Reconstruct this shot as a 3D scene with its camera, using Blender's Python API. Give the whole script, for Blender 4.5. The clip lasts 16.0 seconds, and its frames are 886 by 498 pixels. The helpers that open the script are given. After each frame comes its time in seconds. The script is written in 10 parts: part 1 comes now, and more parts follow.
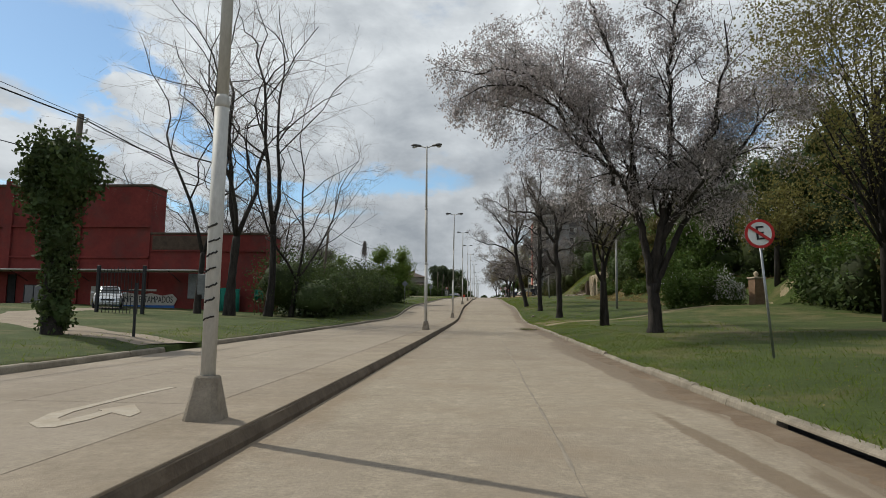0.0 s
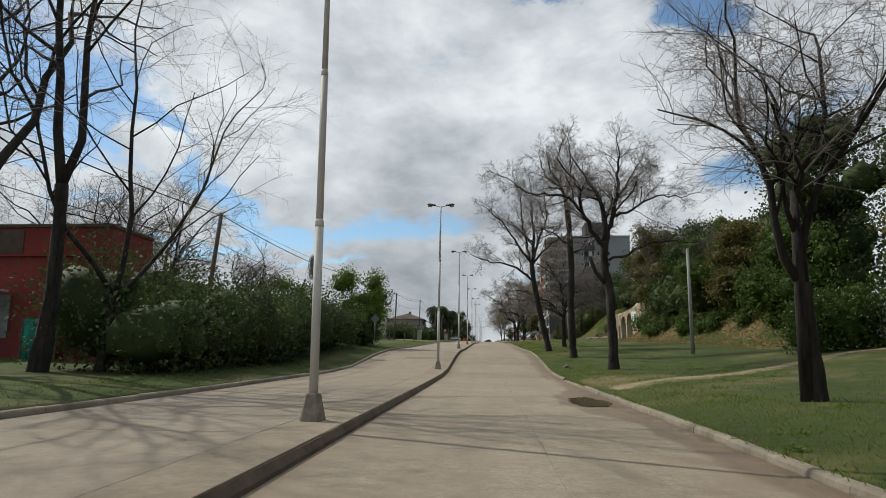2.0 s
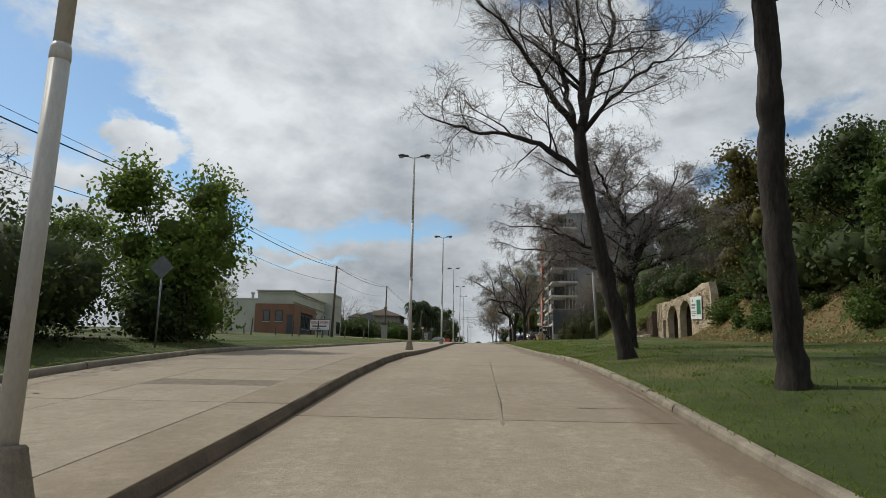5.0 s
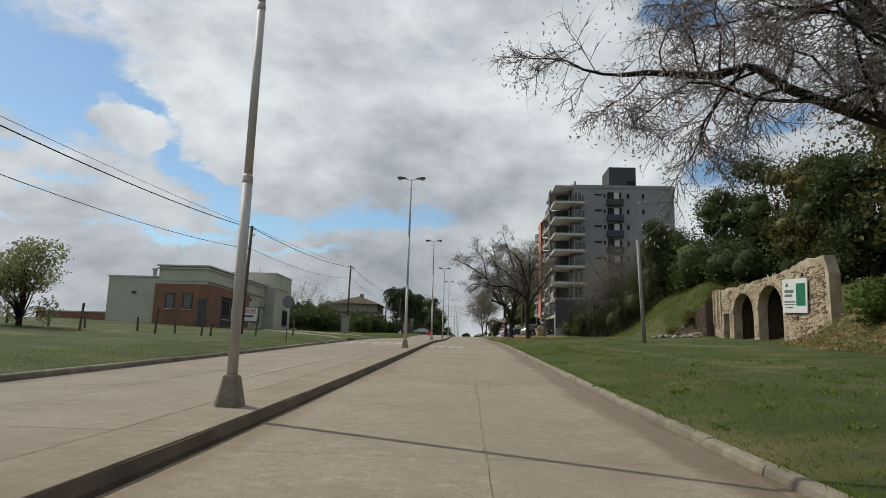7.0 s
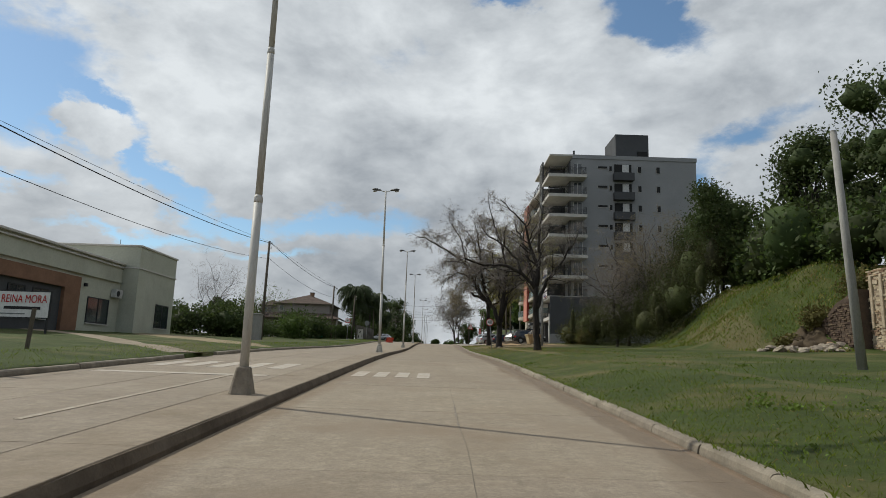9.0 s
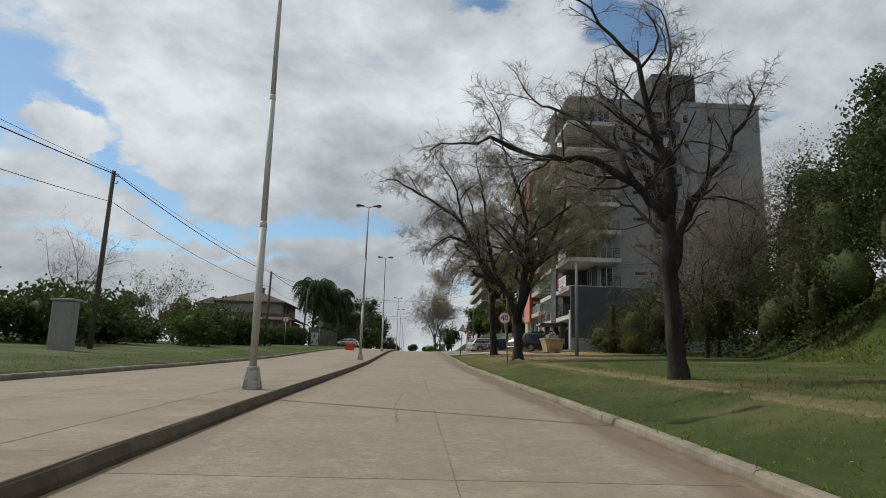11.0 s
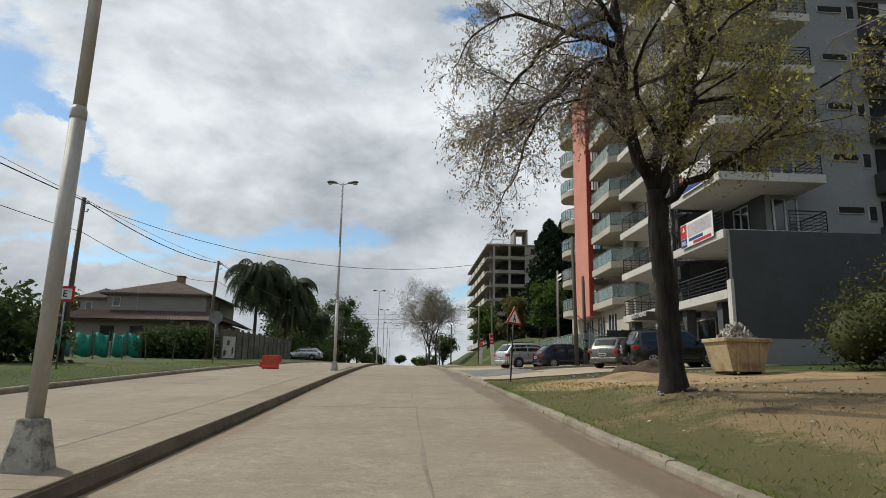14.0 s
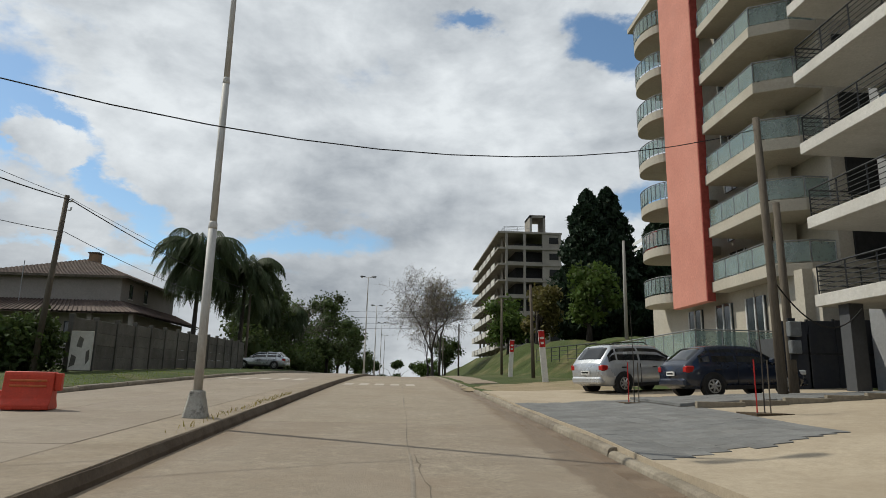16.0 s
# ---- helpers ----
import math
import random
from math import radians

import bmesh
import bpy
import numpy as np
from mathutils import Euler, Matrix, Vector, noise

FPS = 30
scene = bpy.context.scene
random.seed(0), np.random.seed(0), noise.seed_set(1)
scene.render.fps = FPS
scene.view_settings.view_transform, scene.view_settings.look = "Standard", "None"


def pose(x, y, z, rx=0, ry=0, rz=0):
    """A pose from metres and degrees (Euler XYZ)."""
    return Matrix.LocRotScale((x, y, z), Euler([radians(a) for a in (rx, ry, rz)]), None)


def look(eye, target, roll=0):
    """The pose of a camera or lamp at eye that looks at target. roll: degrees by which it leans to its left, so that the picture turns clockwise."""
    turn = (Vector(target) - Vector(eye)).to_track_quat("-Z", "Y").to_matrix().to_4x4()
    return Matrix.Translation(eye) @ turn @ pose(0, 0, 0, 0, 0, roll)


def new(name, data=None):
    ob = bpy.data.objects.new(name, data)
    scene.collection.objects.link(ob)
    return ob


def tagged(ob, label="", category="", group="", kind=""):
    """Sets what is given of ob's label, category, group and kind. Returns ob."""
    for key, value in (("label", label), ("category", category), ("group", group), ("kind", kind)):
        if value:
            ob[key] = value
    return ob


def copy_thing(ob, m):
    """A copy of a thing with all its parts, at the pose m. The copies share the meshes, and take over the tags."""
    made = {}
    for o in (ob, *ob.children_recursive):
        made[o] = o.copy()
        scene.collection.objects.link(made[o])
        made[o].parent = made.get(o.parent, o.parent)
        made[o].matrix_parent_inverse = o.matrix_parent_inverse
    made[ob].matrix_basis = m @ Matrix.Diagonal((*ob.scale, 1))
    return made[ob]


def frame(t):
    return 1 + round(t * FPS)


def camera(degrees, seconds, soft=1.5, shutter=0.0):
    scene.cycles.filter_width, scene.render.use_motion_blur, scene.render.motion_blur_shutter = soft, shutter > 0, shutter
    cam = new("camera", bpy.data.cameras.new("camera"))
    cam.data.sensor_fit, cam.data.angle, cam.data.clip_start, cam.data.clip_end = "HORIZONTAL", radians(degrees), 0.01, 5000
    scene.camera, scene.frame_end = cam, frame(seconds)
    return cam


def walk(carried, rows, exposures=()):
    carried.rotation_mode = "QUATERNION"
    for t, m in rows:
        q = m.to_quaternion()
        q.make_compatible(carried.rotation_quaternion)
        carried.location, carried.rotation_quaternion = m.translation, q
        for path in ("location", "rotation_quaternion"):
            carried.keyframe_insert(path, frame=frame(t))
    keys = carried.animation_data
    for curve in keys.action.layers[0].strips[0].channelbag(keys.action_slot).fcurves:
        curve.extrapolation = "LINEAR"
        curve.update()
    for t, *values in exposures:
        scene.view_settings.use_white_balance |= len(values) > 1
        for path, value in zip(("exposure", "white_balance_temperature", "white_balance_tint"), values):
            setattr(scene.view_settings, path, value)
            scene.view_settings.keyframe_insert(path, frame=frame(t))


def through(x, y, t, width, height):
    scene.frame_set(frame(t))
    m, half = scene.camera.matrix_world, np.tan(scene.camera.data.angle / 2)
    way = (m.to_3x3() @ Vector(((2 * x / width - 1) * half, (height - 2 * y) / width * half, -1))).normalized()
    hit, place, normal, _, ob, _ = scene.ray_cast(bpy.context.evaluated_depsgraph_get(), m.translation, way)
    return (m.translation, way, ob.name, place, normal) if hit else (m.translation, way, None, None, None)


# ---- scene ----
cam = camera(69.4, 16.0, soft=0.9)
PATH = [
    (0, (2.275, 0.109, 1.261), (2.146, 2.094, 1.469), 0.6),
    (0.5, (2.270, 5.365, 1.276), (2.131, 7.342, 1.543), 0.6),
    (1, (2.235, 10.697, 1.452), (2.093, 12.670, 1.749), 0.5),
    (1.5, (2.240, 16.034, 1.444), (2.098, 18.001, 1.778), 0.2),
    (2, (2.268, 21.483, 1.527), (2.128, 23.448, 1.874), 0.5),
    (2.5, (2.384, 26.660, 1.568), (2.243, 28.623, 1.923), 0.4),
    (3, (2.464, 31.886, 1.681), (2.320, 33.848, 2.037), 0.6),
    (3.5, (2.548, 37.500, 1.844), (2.405, 39.463, 2.199), 0.3),
    (4, (2.618, 43.239, 1.869), (2.481, 45.202, 2.229), 0.1),
    (4.2, (2.607, 45.471, 1.876), (2.473, 47.433, 2.239), 0.3),
    (6.5, (2.890, 68.207, 3.266), (2.797, 70.177, 3.593), 1.6),
    (7, (2.800, 74.248, 3.598), (2.718, 76.220, 3.922), 1.6),
    (7.5, (2.839, 80.162, 3.748), (2.768, 82.133, 4.079), 1.6),
    (8, (2.755, 86.222, 4.066), (2.707, 88.193, 4.401), 1.7),
    (8.5, (2.763, 92.095, 4.311), (2.743, 94.066, 4.648), 1.9),
    (9, (2.659, 98.067, 4.511), (2.670, 100.037, 4.855), 1.8),
    (11.5, (2.638, 127.036, 5.671), (2.725, 129.000, 6.033), 1.6),
    (12, (2.713, 132.436, 5.896), (2.806, 134.399, 6.261), 1.6),
    (12.5, (2.785, 137.812, 5.997), (2.883, 139.774, 6.370), 1.5),
    (13, (2.715, 143.163, 6.221), (2.823, 145.124, 6.597), 1.2),
    (13.5, (2.701, 148.538, 6.400), (2.813, 150.498, 6.784), 1.0),
    (14, (2.710, 154.098, 6.500), (2.827, 156.055, 6.892), 1.0),
    (14.5, (2.720, 159.388, 6.724), (2.841, 161.344, 7.121), 1.0),
    (15, (2.760, 164.599, 6.953), (2.882, 166.555, 7.353), 1.0),
    (15.5, (2.799, 169.525, 7.154), (2.921, 171.480, 7.558), 1.1),
    (16, (2.862, 174.343, 7.384), (2.985, 176.298, 7.790), 1.2),
]
walk(cam, [(t, look(e, a, r)) for t, e, a, r in PATH], exposures=[(0, 0.0), (4.2, -0.04), (6.5, -0.12), (12, -0.12), (13.3, -0.06), (14.2, 0.06), (15, 0.0), (16, -0.05)])

# ---- sun and sky ----
SUN_EL, SUN_AZ = radians(48), math.atan2(-0.884, 0.468)  # azimuth clockwise from the road's direction
sun_way = Vector((math.sin(SUN_AZ) * math.cos(SUN_EL), math.cos(SUN_AZ) * math.cos(SUN_EL), math.sin(SUN_EL)))
sun = new("sun", bpy.data.lights.new("sun", "SUN"))
sun.data.energy, sun.data.angle, sun.data.color = 3.25, radians(0.55), (0.985, 0.95, 0.835)
sun.matrix_world = look(sun_way * 100, (0, 0, 0))

world = bpy.data.worlds.new("sky")
scene.world = world
world.use_nodes = True
wn, wl = world.node_tree.nodes, world.node_tree.links
wn.clear()


def wmath(op, a, b=None, c=None):
    n = wn.new("ShaderNodeMath")
    n.operation = op
    for k, v in enumerate((a, b, c)):
        if v is None:
            continue
        if isinstance(v, (int, float)):
            n.inputs[k].default_value = v
        else:
            wl.new(v, n.inputs[k])
    return n.outputs[0]


def build_sky():
    out, back = wn.new("ShaderNodeOutputWorld"), wn.new("ShaderNodeBackground")
    sky = wn.new("ShaderNodeTexSky")
    sky.sky_type, sky.sun_disc = "NISHITA", False
    sky.sun_elevation, sky.sun_rotation = SUN_EL, SUN_AZ
    sky.air_density, sky.dust_density, sky.ozone_density = 1.0, 0.4, 1.6
    co, sep = wn.new("ShaderNodeTexCoord"), wn.new("ShaderNodeSeparateXYZ")
    wl.new(co.outputs["Generated"], sep.inputs[0])
    x, y, z = sep.outputs
    flat = wn.new("ShaderNodeCombineXYZ")
    for k, v in enumerate((x, y, wmath("MULTIPLY", z, 1.75))):
        wl.new(v, flat.inputs[k])

    def billow(scale, detail, rough, shift, warp=0.0):
        mp, n = wn.new("ShaderNodeMapping"), wn.new("ShaderNodeTexNoise")
        mp.inputs["Location"].default_value = shift
        wl.new(flat.outputs[0], mp.inputs[0])
        wl.new(mp.outputs[0], n.inputs["Vector"])
        n.inputs["Scale"].default_value, n.inputs["Detail"].default_value = scale, detail
        n.inputs["Roughness"].default_value, n.inputs["Distortion"].default_value = rough, warp
        return n

    def swing(v, k):
        return wmath("MULTIPLY", wmath("SUBTRACT", v, 0.5), k)

    stir = wn.new("ShaderNodeSeparateColor")
    wl.new(billow(9.0, 7, 0.6, (2.2, 5.1, 0.7)).outputs["Color"], stir.inputs[0])
    az = wmath("ADD", wmath("ARCTAN2", x, y), swing(stir.outputs[0], radians(9)))
    el = wmath("ADD", wmath("ARCSINE", z), swing(stir.outputs[1], radians(6)))

    def patch(a, e, ra, re, turn, reach):
        """How deep a direction lies inside a tilted ellipse of azimuth and elevation, all in degrees."""
        c, s = math.cos(radians(turn)), math.sin(radians(turn))
        du, dv = wmath("SUBTRACT", az, radians(a)), wmath("SUBTRACT", el, radians(e))
        u = wmath("DIVIDE", wmath("ADD", wmath("MULTIPLY", du, c), wmath("MULTIPLY", dv, s)), radians(ra))
        v = wmath("DIVIDE", wmath("SUBTRACT", wmath("MULTIPLY", dv, c), wmath("MULTIPLY", du, s)), radians(re))
        return wmath("MAXIMUM", wmath("SUBTRACT", reach, wmath("SQRT", wmath("ADD", wmath("MULTIPLY", u, u), wmath("MULTIPLY", v, v)))), 0.0)

    big, mid, fine = (billow(*q).outputs["Fac"] for q in ((4.2, 9, 0.56, (3.1, 1.7, 0), 0.2), (8.0, 8, 0.58, (7.7, 4.2, 0), 0.3), (22.0, 6, 0.6, (1.3, 9.2, 0), 0.2)))
    gap = None
    # breaks in the cloud: azimuth, elevation, half-widths and tilt in degrees, depth
    for a, e, ra, re, turn, deep in ((-41, 21.8, 12, 5.0, -20, 0.66), (-29.5, 19.6, 4.2, 1.1, -25, 0.5), (-24.3, 14.6, 5.6, 1.5, -43, 0.55), (-32, 16.3, 3.4, 1.1, -15, 0.42),
                                     (-17.5, 11.0, 3.4, 0.9, -5, 0.42), (-10.8, 11.3, 7.0, 1.35, 4, 0.5), (-15, 8.6, 6.0, 0.6, 0, 0.34), (8, 7.6, 6.0, 0.7, 0, 0.33),
                                     (19, 28.8, 4.6, 2.1, -25, 0.6), (5.5, 31.0, 3.2, 1.0, -5, 0.5), (22, 15.6, 3.4, 2.0, 10, 0.4), (27, 19, 5, 1.2, 15, 0.34),
                                     (-34, 12.6, 5, 0.8, -8, 0.36), (-27, 9.4, 6, 0.7, 0, 0.36), (-39, 14.6, 4, 0.9, 0, 0.36), (-40, 9.5, 5, 0.6, 5, 0.34), (60, 30, 12, 8, 0, 0.6), (-95, 35, 30, 14, 0, 0.6), (150, 40, 40, 20, 0, 0.6)):
        g = wmath("MULTIPLY", patch(a, e, ra, re, turn, 1.45), deep)
        gap = g if gap is None else wmath("MAXIMUM", gap, g)
    gap = wmath("SUBTRACT", gap, wmath("MULTIPLY", patch(-28.9, 17.1, 2.5, 1.5, 0, 1.3), 0.75))  # a lone puff
    cover = wmath("SUBTRACT", wmath("ADD", wmath("ADD", 0.3, swing(big, 0.9)), wmath("ADD", swing(mid, 0.6), swing(fine, 0.32))), gap)
    mask = wn.new("ShaderNodeMapRange")
    mask.interpolation_type = "SMOOTHSTEP"
    mask.inputs["From Min"].default_value, mask.inputs["From Max"].default_value = -0.2, 0.17
    wl.new(cover, mask.inputs["Value"])
    # heavy grey bases over the road and to its right, the sunlit flank towards the gap
    tone = wmath("ADD", 0.56, wmath("ADD", swing(billow(3.4, 8, 0.6, (5.3, 2.2, 1.0), 0.3).outputs["Fac"], 1.7), wmath("ADD", swing(billow(9.5, 7, 0.54, (0.4, 6.6, 3.0), 0.25).outputs["Fac"], 1.15), swing(fine, 0.25))))
    for a, e, ra, re, turn, k in ((1, 14, 15, 3.2, 3, -0.25), (-9, 19, 8, 2.5, -10, -0.16), (27, 23, 15, 9, 0, -0.26), (10, 30, 12, 4, 0, -0.12), (-36, 9, 9, 2.5, 0, -0.15), (-22, 22, 8, 4, -35, 0.2), (4, 21, 8, 2.5, 8, 0.14)):
        tone = wmath("ADD", tone, wmath("MULTIPLY", patch(a, e, ra, re, turn, 1.3), k))
    ramp = wn.new("ShaderNodeValToRGB")
    ramp.color_ramp.elements[0].position, ramp.color_ramp.elements[0].color = 0.05, (2.75, 3.05, 3.38, 1)
    ramp.color_ramp.elements[1].position, ramp.color_ramp.elements[1].color = 0.95, (6.35, 6.72, 6.95, 1)
    wl.new(tone, ramp.inputs[0])
    low = wn.new("ShaderNodeMapRange")  # clouds stand greyer towards the horizon
    low.inputs["From Min"].default_value, low.inputs["From Max"].default_value = 0.03, 0.3
    low.inputs["To Min"].default_value, low.inputs["To Max"].default_value = 0.86, 1.03
    wl.new(z, low.inputs["Value"])
    grey = wn.new("ShaderNodeVectorMath")
    grey.operation = "SCALE"
    wl.new(ramp.outputs[0], grey.inputs[0])
    wl.new(low.outputs[0], grey.inputs["Scale"])
    mix = wn.new("ShaderNodeMix")
    mix.data_type = "RGBA"
    wl.new(mask.outputs[0], mix.inputs["Factor"])
    clear_air = wn.new("ShaderNodeVectorMath")
    clear_air.operation = "MULTIPLY"
    clear_air.inputs[1].default_value = (0.86, 0.97, 0.97)
    wl.new(sky.outputs[0], clear_air.inputs[0])
    wl.new(clear_air.outputs[0], mix.inputs[6])
    wl.new(grey.outputs[0], mix.inputs[7])
    wl.new(mix.outputs[2], back.inputs[0])
    back.inputs[1].default_value = 0.125
    wl.new(back.outputs[0], out.inputs[0])


build_sky()

# ---- materials ----
def material(name, base, second=None, scale=4.0, rough=0.8, metal=0.0, bump=0.0, fine=40.0, stain=None, stain_scale=0.5, stain_amount=0.5,
             vary=0.0, island=0.0, stretch=(1, 1, 1), spec=0.3, mottle=0.5, streak=None, mid=0.35, gutter=None):
    """A surface: base and second colour mixed by noise at two scales, larger stains, fine relief; vary shifts the value from piece to piece."""
    m = bpy.data.materials.new(name)
    m.use_nodes = True
    n, l = m.node_tree.nodes, m.node_tree.links
    b = n["Principled BSDF"]
    b.inputs["Roughness"].default_value, b.inputs["Metallic"].default_value = rough, metal
    b.inputs["Specular IOR Level"].default_value = spec
    co, mp = n.new("ShaderNodeTexCoord"), n.new("ShaderNodeMapping")
    geo = n.new("ShaderNodeNewGeometry")
    l.new(geo.outputs["Position"], mp.inputs[0])
    mp.inputs["Scale"].default_value = stretch

    def noise_tex(sc, detail=6, ro=0.6):
        t = n.new("ShaderNodeTexNoise")
        t.inputs["Scale"].default_value, t.inputs["Detail"].default_value, t.inputs["Roughness"].default_value = sc, detail, ro
        l.new(mp.outputs[0], t.inputs["Vector"])
        return t.outputs["Fac"]

    def ranged(v, a, c, to_a=0.0, to_b=1.0):
        r = n.new("ShaderNodeMapRange")
        r.inputs[1].default_value, r.inputs[2].default_value, r.inputs[3].default_value, r.inputs[4].default_value = a, c, to_a, to_b
        l.new(v, r.inputs[0])
        return r.outputs[0]

    def blend(f, a, c):
        x = n.new("ShaderNodeMix")
        x.data_type = "RGBA"
        for sock, v in ((x.inputs["Factor"], f), (x.inputs[6], a), (x.inputs[7], c)):
            if isinstance(v, (int, float)):
                sock.default_value = v
            elif isinstance(v, tuple):
                sock.default_value = (*v, 1)
            else:
                l.new(v, sock)
        return x.outputs[2]

    second = second or tuple(c * 0.72 for c in base)
    small, large = noise_tex(fine, 5, 0.7), noise_tex(scale, 7, 0.62)
    col = blend(ranged(large, 0.36, 0.66), base, second)
    col = blend(ranged(small, 0.3, 0.75, 0, mottle), col, tuple(c * 0.6 for c in second))
    if mid:
        medium = noise_tex(fine * 0.22, 6, 0.7)
        col = blend(ranged(medium, 0.5, 0.72, 0, mid), col, tuple(c * 0.55 for c in second))
        col = blend(ranged(medium, 0.46, 0.26, 0, mid), col, tuple(min(1, c * 1.25) for c in base))
    if stain:
        col = blend(ranged(noise_tex(stain_scale, 8, 0.65), 0.5, 0.68, 0, stain_amount), col, stain)
    if gutter:  # silt washed towards the kerb and dust along the median, with wandering edges
        sx = n.new("ShaderNodeSeparateXYZ")
        l.new(geo.outputs["Position"], sx.inputs[0])
        wob = n.new("ShaderNodeMath")
        wob.operation = "MULTIPLY_ADD"
        mp3 = n.new("ShaderNodeMapping")
        mp3.inputs["Scale"].default_value = (1, 0.28, 1)
        l.new(geo.outputs["Position"], mp3.inputs[0])
        wn3 = n.new("ShaderNodeTexNoise")
        wn3.inputs["Scale"].default_value, wn3.inputs["Detail"].default_value, wn3.inputs["Roughness"].default_value = 0.9, 8, 0.62
        l.new(mp3.outputs[0], wn3.inputs["Vector"])
        l.new(wn3.outputs["Fac"], wob.inputs[0])
        wob.inputs[1].default_value = 1.5
        l.new(sx.outputs[0], wob.inputs[2])
        col = blend(ranged(wob.outputs[0], 5.68, 5.98, 0, 0.8), col, gutter)
        col = blend(ranged(wob.outputs[0], 1.22, 0.86, 0, 0.6), col, tuple(c * 1.15 for c in gutter))
    if streak:  # long wheel-borne smears along the road
        mp2 = n.new("ShaderNodeMapping")
        mp2.inputs["Scale"].default_value = (1.5, 0.035, 1)
        l.new(geo.outputs["Position"], mp2.inputs[0])
        st = n.new("ShaderNodeTexNoise")
        st.inputs["Scale"].default_value, st.inputs["Detail"].default_value, st.inputs["Roughness"].default_value = 1.0, 7, 0.65
        l.new(mp2.outputs[0], st.inputs["Vector"])
        col = blend(ranged(st.outputs["Fac"], 0.42, 0.68, 0, 0.75), col, streak)
    if vary or island:
        info = n.new("ShaderNodeObjectInfo")
        hsv = n.new("ShaderNodeHueSaturation")
        src, amount = (geo.outputs["Random Per Island"], island) if island else (info.outputs["Random"], vary)
        l.new(ranged(src, 0, 1, 1 - amount, 1 + amount), hsv.inputs["Value"])
        l.new(ranged(src, 0, 1, 0.5 - amount * 0.04, 0.5 + amount * 0.04), hsv.inputs["Hue"])
        l.new(col, hsv.inputs["Color"])
        col = hsv.outputs[0]
    l.new(col, b.inputs["Base Color"])
    l.new(ranged(large, 0.3, 0.7, max(0.03, rough - 0.08), min(1, rough + 0.08)), b.inputs["Roughness"])
    if bump:
        bp = n.new("ShaderNodeBump")
        bp.inputs["Strength"].default_value, bp.inputs["Distance"].default_value = bump, 0.02
        l.new(small, bp.inputs["Height"])
        l.new(bp.outputs[0], b.inputs["Normal"])
    return m


def patches(mat, areas, scale=0.55, wander=1.1):
    """Wear of its own shape laid over a material: areas of (x, y, rx, ry, turn, colour, amount), their edges frayed by noise."""
    n, l = mat.node_tree.nodes, mat.node_tree.links
    b = n["Principled BSDF"]
    geo, mul = n.new("ShaderNodeNewGeometry"), n.new("ShaderNodeVectorMath")
    mul.operation = "MULTIPLY"
    mul.inputs[1].default_value = (1, 1, 0)
    l.new(geo.outputs["Position"], mul.inputs[0])
    fray, speck = n.new("ShaderNodeTexNoise"), n.new("ShaderNodeTexNoise")
    for t, sc, ro in ((fray, scale, 0.72), (speck, 7.0, 0.75)):
        t.inputs["Scale"].default_value, t.inputs["Detail"].default_value, t.inputs["Roughness"].default_value = sc, 10, ro
        l.new(mul.outputs[0], t.inputs["Vector"])
    grain = wmath_in(n, l, "MULTIPLY_ADD", speck.outputs["Fac"], 0.9, -0.45)
    rag = wmath_in(n, l, "MULTIPLY_ADD", fray.outputs["Fac"], wander * 2, grain)
    rag = wmath_in(n, l, "SUBTRACT", rag, wander)
    col = b.inputs["Base Color"].links[0].from_socket
    for x, y, rx, ry, turn, colour, amount in areas:
        mp = n.new("ShaderNodeMapping")
        mp.vector_type = "TEXTURE"
        mp.inputs["Location"].default_value = (x, y, 0)
        mp.inputs["Rotation"].default_value = (0, 0, math.radians(turn))
        mp.inputs["Scale"].default_value = (rx, ry, 1)
        l.new(mul.outputs[0], mp.inputs[0])
        ln = n.new("ShaderNodeVectorMath")
        ln.operation = "LENGTH"
        l.new(mp.outputs[0], ln.inputs[0])
        far = wmath_in(n, l, "ADD", ln.outputs["Value"], rag)
        edge = n.new("ShaderNodeMapRange")
        for k, v in ((1, 1.12), (2, 0.82), (3, 0.0), (4, amount)):
            edge.inputs[k].default_value = v
        l.new(far, edge.inputs[0])
        tone = n.new("ShaderNodeMix")
        tone.data_type = "RGBA"
        tone.inputs[6].default_value, tone.inputs[7].default_value = (*(c * 1.2 for c in colour), 1), (*(c * 0.55 for c in colour), 1)
        l.new(speck.outputs["Fac"], tone.inputs["Factor"])
        mix = n.new("ShaderNodeMix")
        mix.data_type = "RGBA"
        l.new(edge.outputs[0], mix.inputs["Factor"])
        l.new(col, mix.inputs[6])
        l.new(tone.outputs[2], mix.inputs[7])
        col = mix.outputs[2]
    l.new(col, b.inputs["Base Color"])


def wmath_in(n, l, op, *values):
    """One math node in a material's tree."""
    m = n.new("ShaderNodeMath")
    m.operation = op
    for k, v in enumerate(values):
        if isinstance(v, (int, float)):
            m.inputs[k].default_value = v
        else:
            l.new(v, m.inputs[k])
    return m.outputs[0]


